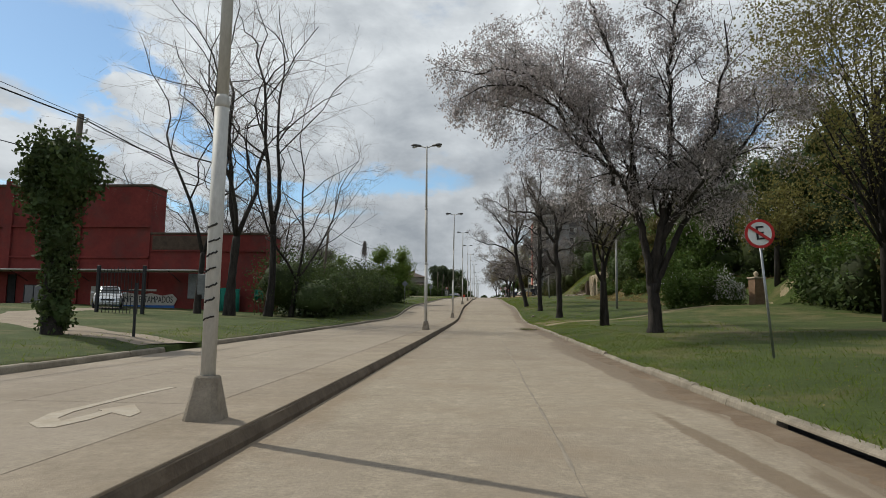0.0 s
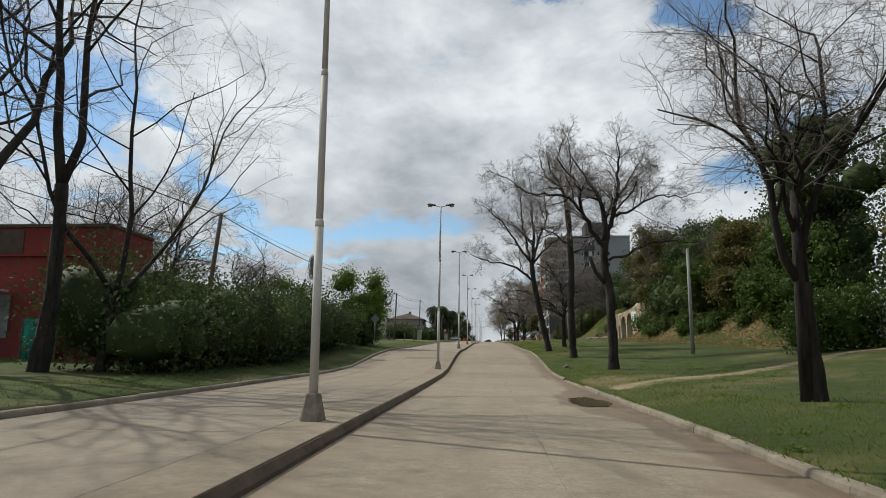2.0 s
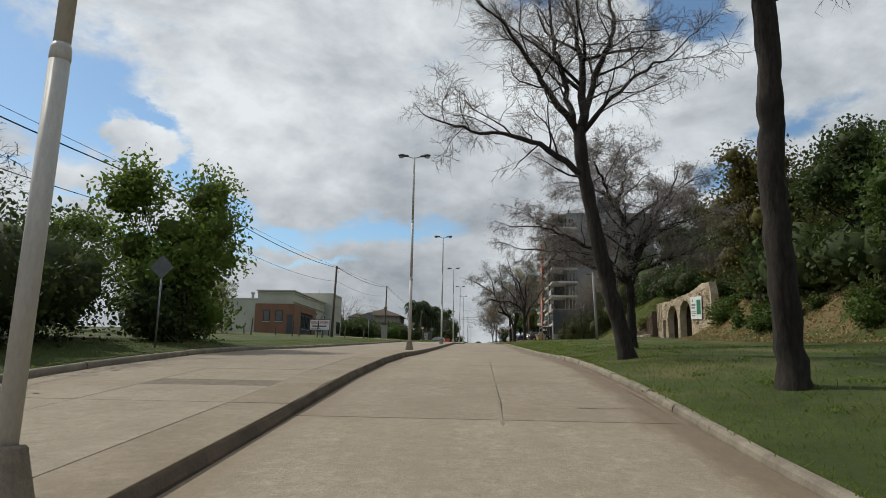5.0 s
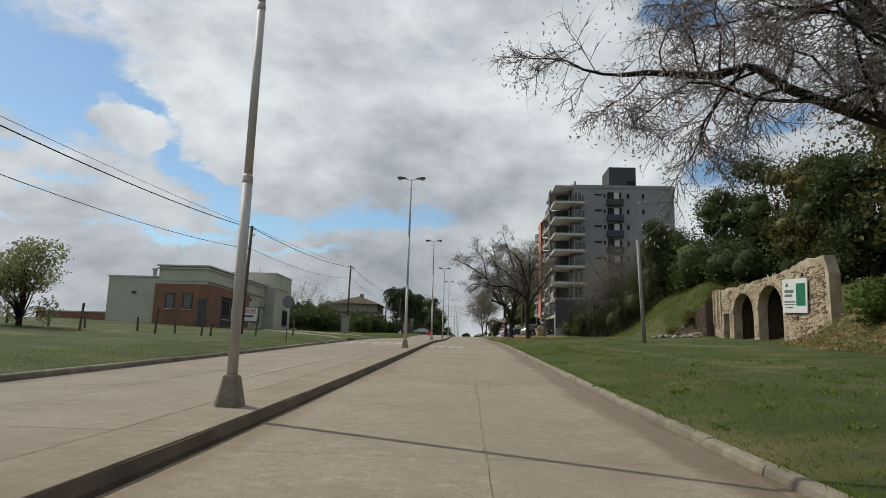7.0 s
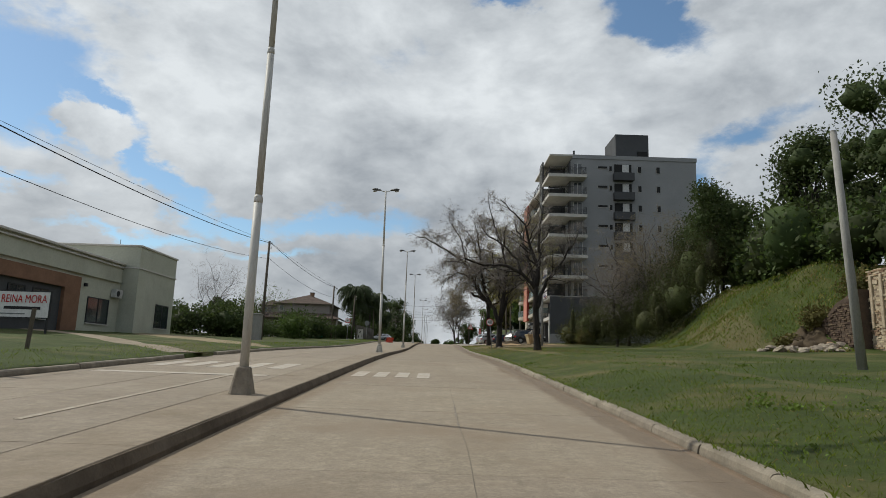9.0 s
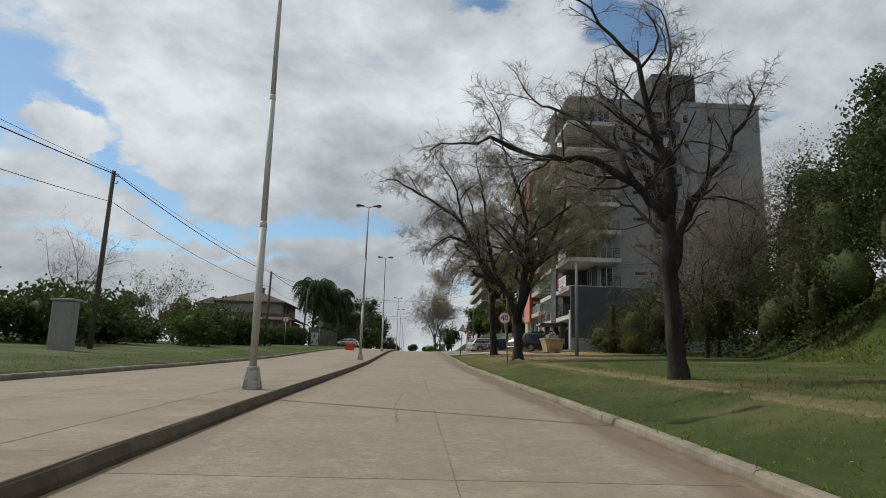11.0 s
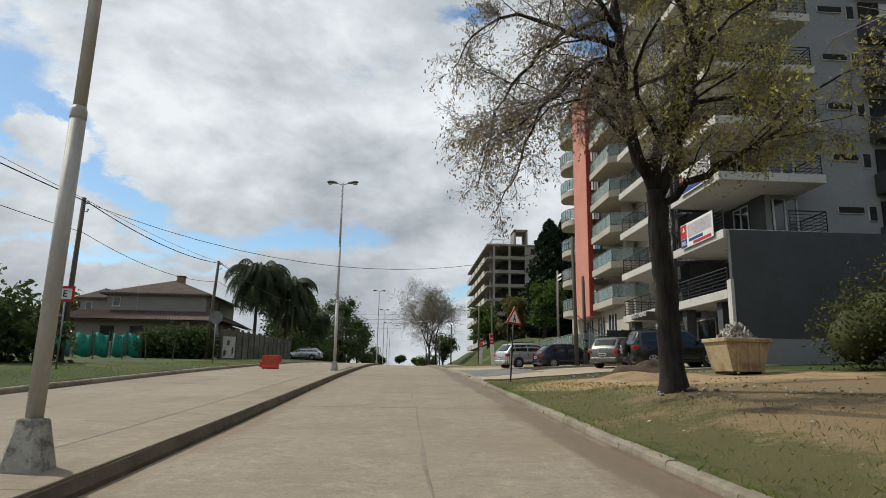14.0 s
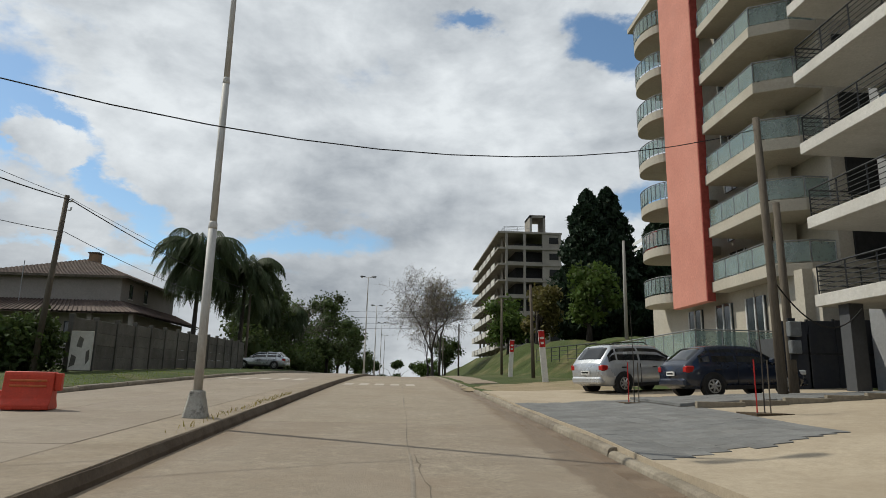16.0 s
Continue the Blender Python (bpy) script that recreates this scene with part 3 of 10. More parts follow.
HEAD_CLEAR = material("head_lamp_clear", (0.6, 0.62, 0.63), rough=0.1, spec=0.6)
BANNER_PINK = material("banner_print", (0.55, 0.5, 0.5), (0.36, 0.34, 0.38), 2.5, 0.6)

# ---- building tools ----
class Shape:
    """Collects vertices and faces for one mesh."""

    def __init__(self):
        self.v, self.f = [], []

    def face(self, *pts):
        k = len(self.v)
        self.v += [tuple(p) for p in pts]
        self.f.append(tuple(range(k, k + len(pts))))
        return self

    def box(self, x0, x1, y0, y1, z0, z1, m=None):
        k = len(self.v)
        pts = [(x, y, z) for z in (z0, z1) for x, y in ((x0, y0), (x1, y0), (x1, y1), (x0, y1))]
        self.v += [tuple(m @ Vector(p)) for p in pts] if m else pts
        self.f += [tuple(k + i for i in q) for q in ((3, 2, 1, 0), (4, 5, 6, 7), (0, 1, 5, 4), (1, 2, 6, 5), (2, 3, 7, 6), (3, 0, 4, 7))]
        return self

    def rings(self, rings, cap=True, closed=True):
        k, n = len(self.v), len(rings[0])
        for r in rings:
            self.v += [tuple(p) for p in r]
        for i in range(len(rings) - 1):
            for j in range(n if closed else n - 1):
                a, b = k + i * n + j, k + i * n + (j + 1) % n
                self.f.append((a, b, b + n, a + n))
        if cap and closed:
            self.f.append(tuple(k + j for j in reversed(range(n))))
            self.f.append(tuple(k + (len(rings) - 1) * n + j for j in range(n)))
        return self

    def tube(self, pts, radii, n=8, cap=True):
        pts = [Vector(p) for p in pts]
        if isinstance(radii, (int, float)):
            radii = [radii] * len(pts)
        out, u = [], None
        for i, p in enumerate(pts):
            d = (pts[min(i + 1, len(pts) - 1)] - pts[max(i - 1, 0)]).normalized()
            if u is None:
                u = d.orthogonal().normalized()
            u = (u - d * u.dot(d)).normalized()
            w = d.cross(u)
            out.append([p + (u * math.cos(a) + w * math.sin(a)) * radii[i] for a in (2 * math.pi * j / n for j in range(n))])
        return self.rings(out, cap)

    def disc(self, c, axis, r, depth, n=20):
        c, axis = Vector(c), Vector(axis).normalized()
        return self.tube([c - axis * depth / 2, c + axis * depth / 2], r, n)

    def prism(self, outline, axis, a, b):
        """Extrudes a 2D outline along an axis between a and b."""
        def put(p, h):
            return {"x": (h, p[0], p[1]), "y": (p[0], h, p[1]), "z": (p[0], p[1], h)}[axis]
        return self.rings([[put(p, a) for p in outline], [put(p, b) for p in outline]])

    def mesh(self, name, mat, bevel=0.0, smooth=False):
        me = bpy.data.meshes.new(name)
        me.from_pydata(self.v, [], self.f)
        bm = bmesh.new()
        bm.from_mesh(me)
        if bevel:
            bmesh.ops.bevel(bm, geom=bm.edges[:], offset=bevel, segments=1, affect="EDGES", clamp_overlap=True)
        bmesh.ops.recalc_face_normals(bm, faces=bm.faces[:])
        if smooth:
            for f in bm.faces:
                f.smooth = True
        bm.to_mesh(me)
        bm.free()
        me.materials.append(mat)
        return me


def part(name, shape, mat, parent=None, label="", bevel=0.0, smooth=False, m=None):
    ob = new(name, shape.mesh(name, mat, bevel, smooth) if isinstance(shape, Shape) else shape)
    if parent is not None:
        ob.parent = parent
    if m is not None:
        ob.matrix_basis = m
    return tagged(ob, label)


def thing(name, label, category, m=None, group="", kind=""):
    ob = new(name)
    ob.empty_display_size = 0.2
    if m is not None:
        ob.matrix_basis = m
    return tagged(ob, label, category, group, kind)


def lettering(name, text, size, mat, parent, m, label="", depth=0.006, width=None):
    cu = bpy.data.curves.new(name, "FONT")
    cu.body, cu.size, cu.extrude, cu.align_x, cu.align_y = text, size, depth, "CENTER", "CENTER"
    tmp = bpy.data.objects.new(name, cu)
    me = bpy.data.meshes.new_from_object(tmp)
    bpy.data.objects.remove(tmp)
    if width and len(me.vertices):
        xs = [v.co.x for v in me.vertices]
        k = width / (max(xs) - min(xs))
        for v in me.vertices:
            v.co.x *= k
    me.materials.clear()
    me.materials.append(mat)
    ob = new(name, me)
    ob.parent, ob.matrix_basis = parent, m
    return tagged(ob, label)


def quads_mesh(name, corners, mat, kind="", parent=None, label="", category=""):
    """One mesh from an array of quads, shape (n, 4, 3)."""
    n = len(corners)
    me = bpy.data.meshes.new(name)
    me.vertices.add(n * 4)
    me.vertices.foreach_set("co", corners.reshape(-1).astype(np.float32))
    me.loops.add(n * 4)
    me.loops.foreach_set("vertex_index", np.arange(n * 4, dtype=np.int32))
    me.polygons.add(n)
    me.polygons.foreach_set("loop_start", np.arange(0, n * 4, 4, dtype=np.int32))
    me.update()
    me.materials.append(mat)
    ob = new(name, me)
    if parent is not None:
        ob.parent = parent
    return tagged(ob, label, category, kind=kind)


def leaf_quads(rng, centres, size, aspect=0.55, droop=0.0, normals=None):
    """Leaf-shaped quads (kites) at the centres, turned at random."""
    n = len(centres)
    d = rng.normal(size=(n, 3))
    d[:, 2] -= droop
    d /= np.linalg.norm(d, axis=1)[:, None]
    e = rng.normal(size=(n, 3))
    e = np.cross(d, e)
    e /= np.linalg.norm(e, axis=1)[:, None]
    s = size * rng.uniform(0.6, 1.35, n)[:, None]
    a, b = d * s * 0.5, e * s * 0.5 * aspect
    return np.stack([centres - a, centres - a * 0.1 + b, centres + a, centres - a * 0.1 - b], 1)


def on_blobs(rng, blobs, n, shell=0.28, rough=0.22):
    """Points near the surfaces of several ellipsoids (x, y, z, rx, ry, rz), with lumps."""
    blobs = np.array(blobs, float)
    area = (blobs[:, 3] * blobs[:, 4] + blobs[:, 3] * blobs[:, 5] + blobs[:, 4] * blobs[:, 5])
    pick = rng.choice(len(blobs), n, p=area / area.sum())
    d = rng.normal(size=(n, 3))
    d /= np.linalg.norm(d, axis=1)[:, None]
    k = blobs[pick]
    lump = 1 + rough * np.sin(d[:, 0] * 7 + pick) * np.sin(d[:, 1] * 6 + 2 * pick) * np.sin(d[:, 2] * 8) + rough * 0.6 * np.sin(d[:, 0] * 15 + d[:, 2] * 13 + pick)
    r = (1 - shell * rng.random(n) ** 1.5) * lump
    return k[:, :3] + d * k[:, 3:] * r[:, None]


def core_of(blobs, shrink=0.78):
    """A lumpy inner mass that keeps light from passing through a dense crown."""
    s = Shape()
    for x, y, z, rx, ry, rz in blobs:
        rows = []
        for i in range(1, 6):
            th = math.pi * i / 6
            ring = []
            for j in range(9):
                a = 2 * math.pi * j / 9
                d = Vector((math.sin(th) * math.cos(a), math.sin(th) * math.sin(a), math.cos(th)))
                k = shrink * (1 + 0.5 * noise.noise(d * 2.6 + Vector((x, y, z))))
                ring.append((x + rx * k * d.x, y + ry * k * d.y, z + rz * k * d.z))
            rows.append(ring)
        s.rings(rows)
    return s


# ---- the lie of the land ----
PROFILE = ((-60, -0.5), (-25, -0.2), (6.6, 0.02), (20, 0.19), (32, 0.38), (45, 0.6), (57.8, 0.94), (66, 1.7), (74, 2.26), (83.4, 2.61),
           (98, 3.22), (109, 3.7), (125, 4.38), (134.6, 4.7), (147, 5.04), (160, 5.46), (174, 6.06), (186, 6.55), (211, 7.35), (235, 7.75), (300, 7.5), (500, 2.0))


def road_z(y):
    """Height of the right carriageway along the avenue."""
    n = len(PROFILE)

    def tangent(i):
        a, b = PROFILE[max(i - 1, 0)], PROFILE[min(i + 1, n - 1)]
        return (b[1] - a[1]) / (b[0] - a[0])
    if y <= PROFILE[0][0]:
        return PROFILE[0][1]
    if y >= PROFILE[-1][0]:
        return PROFILE[-1][1]
    i = max(k for k in range(n - 1) if PROFILE[k][0] <= y)
    (y0, z0), (y1, z1) = PROFILE[i], PROFILE[i + 1]
    h = y1 - y0
    s = (y - y0) / h
    return (z0 * (2 * s ** 3 - 3 * s * s + 1) + tangent(i) * h * (s ** 3 - 2 * s * s + s)
            + z1 * (3 * s * s - 2 * s ** 3) + tangent(i + 1) * h * (s ** 3 - s * s))


def ease(a, b, v):
    t = min(1, max(0, (v - a) / (b - a)))
    return t * t * (3 - 2 * t)


RW, LW, MED, LIFT = 5.65, -5.6, -0.95, 0.17  # right kerb, left kerb, inner edge of the left lanes, height of the left lanes


def foot(y):
    """x of the foot of the hillside on the right."""
    return float(np.interp(y, [-40, 30, 50, 70, 85, 103, 111, 115.2, 127, 129, 136, 150, 165, 175, 200, 215, 240, 300],
                           [34, 32, 27, 21, 19, 18.6, 20.6, 23.9, 23.9, 21.5, 17.5, 19, 24, 60, 60, 13, 11, 11]))


def rise(y):
    return float(np.interp(y, [-40, 40, 70, 90, 107, 128, 140, 160, 200, 215, 240, 300], [1.2, 1.5, 2.8, 3.8, 4.2, 4.6, 5.2, 3.5, 1, 2.2, 3, 3]))


def ground_z(x, y):
    """Height of the grass and earth beside the road."""
    z = road_z(y)
    if x > 0:
        bank = float(np.interp(y, [0, 90, 130, 168, 176, 188, 194], [0.2, 0.22, 0.36, 0.36, 0.1, 0.06, 0.0]))
        cross = float(np.interp(y, [0, 168, 176, 188, 194, 205], [0.035, 0.035, 0.055, 0.055, 0.03, 0.04]))
        z += 0.115 + bank * ease(0, 2.6, x - 5.83) + cross * max(0, min(x, 24) - 7)
        z += 0.75 * ease(11, 21, x) * ease(40, 51, y) * (1 - ease(57, 68, y))
        f, h = foot(y), rise(y)
        z += h * ease(f, f + h * 1.7, x) + 0.05 * max(0, min(x, 90) - f - h * 1.7) * (1 if y < 150 else 0.4)
        z += 0.28 * ease(f - 1, f + 3, x) * math.sin(x * 0.9 + y * 0.35) * math.sin(y * 0.8) * ease(40, 70, y)
    else:
        z += LIFT + 0.12 + float(np.interp(y, [165, 188], [0.035, 0.0])) * max(0, min(-x, 30) - 5.75) + 0.1 * ease(0, 2, -x - 5.8)
    z += 0.035 * noise.noise(Vector((x * 0.4, y * 0.4, 0)))
    return z


def lane_z(x, y):
    return road_z(y) + (LIFT if x < 0 else 0)


def drape(name, mat, line, label, category="", lift=0.03, cols=10, seed=1, ragged=0.25, kind="structure"):
    """A ragged sheet laid on the ground along a centre line of (x, y, half-width)."""
    straight = ragged < 0.1  # made surfaces keep their ends
    s, pts = Shape(), []
    for (x0, y0, w0), (x1, y1, w1) in zip(line, line[1:]):
        n = max(2, int(math.hypot(x1 - x0, y1 - y0) / 0.3))
        pts += [(x0 + (x1 - x0) * i / n, y0 + (y1 - y0) * i / n, w0 + (w1 - w0) * i / n) for i in range(n)]
    pts.append(line[-1])
    rows = []
    for i, (x, y, w) in enumerate(pts):
        a, b = pts[max(i - 1, 0)], pts[min(i + 1, len(pts) - 1)]
        d = Vector((b[0] - a[0], b[1] - a[1], 0)).normalized()
        nx, ny = -d.y, d.x
        tip = min(1, (i + 0.2) / 4, (len(pts) - 0.8 - i) / 4)
        if not straight:
            w *= math.sqrt(tip)
        wl_, wr_ = (w * (1 + ragged * (1.6 * noise.noise(Vector((x * 0.8, y * 0.8, seed + e))) + 0.8 * noise.noise(Vector((x * 2.9, y * 2.9, seed + e))))) for e in (0.3, 7.3))
        row = []
        for j in range(cols + 1):
            k = -wl_ + (wl_ + wr_) * j / cols
            px, py = x + nx * k, y + ny * k
            u = abs(2 * j / cols - 1) ** 3
            row.append((px, py, ground_z(px, py) + lift * (1 - u) - 0.03 * u - (0 if straight else 0.05 * (1 - tip))))
        rows.append(row)
    s.rings(rows, cap=False, closed=False)
    return tagged(new(name, s.mesh(name, mat, smooth=True)), label, category, kind=kind)

# ---- ground, carriageways, kerbs ----
def build_ground():
    xs = ([-900, -500, -300, -180, -120, -80, -60, -45] + list(np.arange(-36, -8, 2.0)) + [-7.4, -6.6, -6.1, -5.79, -5.77, -4, 0, 4, 5.775, 5.795, 6.1, 6.5, 7, 7.6, 8.3]
          + list(np.arange(9, 44, 1.0)) + [46, 50, 56, 64, 75, 90, 130, 200, 320, 550, 900])
    ys = [-300, -150, -80, -50, -30] + list(np.arange(-20, 262, 1.5)) + [266, 275, 285, 300, 320, 350, 400, 500, 700, 1100, 1600]
    s, rows = Shape(), []
    for y in ys:
        row = []
        for x in xs:
            inside = -5.78 < x < 5.785
            z = road_z(y) - 0.35 if inside else ground_z(x, min(y, 500))
            row.append((x, y, z))
        rows.append(row)
    s.rings(rows, cap=False, closed=False)
    tagged(new("ground", s.mesh("ground", GRASS, smooth=True)), "uneven mown grass with worn patches beside the avenue", "ground", kind="structure")


build_ground()


def ribbon(name, mat, x0, x1, dz, label, y0=-22, y1=330, step=1.5, thick=0.25):
    s, rings = Shape(), []
    for y in np.arange(y0, y1, step):
        z = road_z(y) + dz
        rings.append([(x0, y, z - thick), (x1, y, z - thick), (x1, y, z), (x0, y, z)])
    s.rings(rings)
    return tagged(new(name, s.mesh(name, mat)), label, "road", kind="structure")


road_right = ribbon("road_right", JOINT, 0.02, RW + 0.03, -0.02, "beige concrete carriageway of jointed slabs")
road_left = ribbon("road_left", JOINT, LW - 0.02, MED, LIFT - 0.02, "beige concrete carriageway of the opposite lanes")
median = ribbon("median", JOINT, MED, -0.06, LIFT - 0.02, "narrow raised concrete median strip")


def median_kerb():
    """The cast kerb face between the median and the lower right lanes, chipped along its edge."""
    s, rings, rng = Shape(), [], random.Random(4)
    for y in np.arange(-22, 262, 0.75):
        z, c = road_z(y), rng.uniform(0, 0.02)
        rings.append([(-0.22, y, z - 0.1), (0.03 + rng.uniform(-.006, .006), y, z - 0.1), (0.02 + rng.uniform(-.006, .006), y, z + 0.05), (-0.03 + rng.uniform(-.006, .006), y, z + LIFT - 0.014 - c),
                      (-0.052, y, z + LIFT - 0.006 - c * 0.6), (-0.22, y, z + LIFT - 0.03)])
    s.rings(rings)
    tagged(new("median_kerb", s.mesh("median_kerb", KERB_GRIME_SHADE)), "chipped concrete kerb along the median", "kerb", kind="structure")


median_kerb()


def gutter(name, mat, rows, label, dz=0.006, seed=3):
    """Silt lying against the right kerb: rows of (y, width)."""
    rng = random.Random(seed)
    s, pts = Shape(), []
    for (ya, wa), (yb, wb) in zip(rows, rows[1:]):
        n = max(1, int((yb - ya) / 0.14))
        for i in range(n):
            pts.append((ya + (yb - ya) * i / n, wa + (wb - wa) * i / n))
    grid = []
    for y, w in pts:
        w = max(0.04, 0.4 * w * (0.92 + 0.45 * noise.noise(Vector((y * 0.45, seed, 0))) + 0.3 * noise.noise(Vector((y * 1.7, seed, 5))) + 0.16 * noise.noise(Vector((y * 5.1, seed, 9)))))
        grid.append([(RW - 0.01 - w * k, y, road_z(y) + dz + 0.012 * (1 - k) - (0.012 if k == 1 else 0)) for k in (0, 0.4, 0.8, 1)])
    s.rings(grid, cap=False, closed=False)
    tagged(new(name, s.mesh(name, mat, smooth=True)), label, "gutter", kind="structure")


gutter("gutter_silt", WET_SILT, [(-10, 1.0), (3, 1.25), (6, 1.1), (8.6, 1.0), (10.5, 1.2), (12, 0.8), (13.4, 0.95), (15, 0.75), (16.8, 1.15), (19.8, 1.3), (22.3, 1.05), (25, 0.75), (28, 0.5), (33, 0.4), (36, 0.9), (39, 1.7), (41.2, 1.55), (43, 1.3), (46, 0.45), (52, 0.3),
                                 (60, 0.22), (75, 0.25), (86, 0.25), (92, 0.35), (100, 0.25), (115, 0.2), (133, 0.28), (146, 0.25), (161, 0.32), (170, 0.2), (177, 0.4), (182, 0.75), (186, 0.5), (191, 0.35), (210, 0.25), (240, 0.2)], "damp brown silt lying in the gutter")
pud, rng = [], random.Random(8)
for i in range(60):
    a = 2 * math.pi * i / 60
    r = 1 + 0.35 * noise.noise(Vector((math.cos(a) * 1.6, math.sin(a) * 1.6, 4))) + 0.15 * noise.noise(Vector((math.cos(a) * 5, math.sin(a) * 5, 1)))
    pud.append((4.9 + 0.5 * math.cos(a) * r, 39.2 + 1.7 * math.sin(a) * r))
tagged(new("puddle", Shape().face(*[(x, y, road_z(y) + 0.022) for x, y in pud]).mesh("puddle", PUDDLE)), "shallow muddy puddle in the gutter", "puddle", kind="structure")


# ---- painted marks ----
def flat_mark(name, outline, label, lift=0.008, group="", mat=PAINT):
    s = Shape()
    top = [(x, y, lane_z(x, y) + lift) for x, y in outline]
    s.rings([[(x, y, z - 0.006) for x, y, z in top], top])
    return tagged(new(name, s.mesh(name, mat)), label, "road marking", group, kind="structure")


for k in range(5):
    x = 0.3 + k * 0.61
    if k < 4:
        flat_mark("crosswalk_bar", [(x, 116.2), (x + 0.36, 116.2), (x + 0.36, 118.3), (x, 118.3)], "worn white crosswalk bar on concrete", group="crosswalk bars")
    flat_mark("crosswalk_bar", [(-5.1 + k * 0.8, 115.6), (-4.65 + k * 0.8, 115.6), (-4.65 + k * 0.8, 118.2), (-5.1 + k * 0.8, 118.2)], "worn white crosswalk bar on concrete", group="crosswalk bars")
    flat_mark("crosswalk_bar", [(0.3 + k * 0.72, 204.0), (0.72 + k * 0.72, 204.0), (0.72 + k * 0.72, 206.2), (0.3 + k * 0.72, 206.2)], "worn white crosswalk bar near the crest", group="crosswalk bars")
    flat_mark("crosswalk_bar", [(-5.1 + k * 0.8, 203.5), (-4.65 + k * 0.8, 203.5), (-4.65 + k * 0.8, 206), (-5.1 + k * 0.8, 206)], "worn white crosswalk bar near the crest", group="crosswalk bars")
for y0, y1 in [(88, 96), (97, 105), (105.5, 114.5)]:
    n = 6
    ys = [y0 + (y1 - y0) * i / n for i in range(n + 1)]
    flat_mark("lane_line", [(-2.0 - 0.05, y) for y in ys] + [(-1.92 - 0.03, y) for y in reversed(ys)], "faded white lane line on the opposite carriageway", group="lane lines", mat=PAINT_OLD)
flat_mark("stop_line", [(-5.2, 112.9), (-1.2, 112.9), (-1.2, 113.3), (-5.2, 113.3)], "faded white stop line across the opposite lanes")
flat_mark("lane_arrow", [(-2.3, 6.75), (-2.25, 7.4), (-2.26, 8.2), (-2.17, 9.05), (-2.06, 9.05), (-2.13, 8.2), (-2.14, 7.4), (-2.12, 6.85), (-2.02, 6.45), (-1.88, 6.3), (-1.84, 6.7), (-1.86, 7.0), (-1.7, 7.0), (-1.66, 6.4), (-1.72, 5.98), (-1.85, 5.93), (-2.1, 6.15)], "worn white turning arrow on concrete", group="turning arrow", mat=PAINT_OLD)
flat_mark("arrow_head", [(-1.95, 7.02), (-1.36, 6.62), (-1.4, 6.9), (-1.76, 7.42)], "worn white arrow head on concrete", group="turning arrow", mat=PAINT_OLD)

# ---- worn paths and bare patches ----
PATH_LINE = ((5.95, 42.6, 0.85), (8, 44.4, 0.62), (12.5, 48.2, 0.5), (17, 51.2, 0.45), (24, 54.2, 0.45), (31, 56.5, 0.5))
drape("path_edge", WORN, [(x, y, w * 1.7) for x, y, w in PATH_LINE], "trampled thin grass beside the footpath", "earth", seed=3, ragged=0.5, cols=8, lift=0.018)
drape("dirt_path", DIRT, PATH_LINE, "trodden sandy footpath crossing the lawn", "path", seed=2, ragged=0.5, cols=8)
drape("drive", CONCRETE_MEDIAN, [(-5.9, 16.6, 1.2), (-9, 18.2, 1.1), (-14, 22, 1.1), (-20, 30, 1.1), (-24, 44, 1.1)], "pale concrete drive across the verge", "drive", seed=12, ragged=0.04)
drape("drive", CONCRETE_MEDIAN, [(-5.9, 120.6, 0.9), (-9, 123, 0.85), (-13.5, 128.5, 0.8), (-16.5, 131, 0.8), (-18.6, 132, 0.8)], "pale concrete drive to the low house", "drive", seed=13, ragged=0.04)
drape("drive", DIRT, [(-6.2, 131, 1.6), (-12, 137, 2.6), (-17, 144, 2.6)], "bare earth forecourt beside the low house", "earth", seed=14)

# ---- street lamps ----
LAMP_X = -0.55


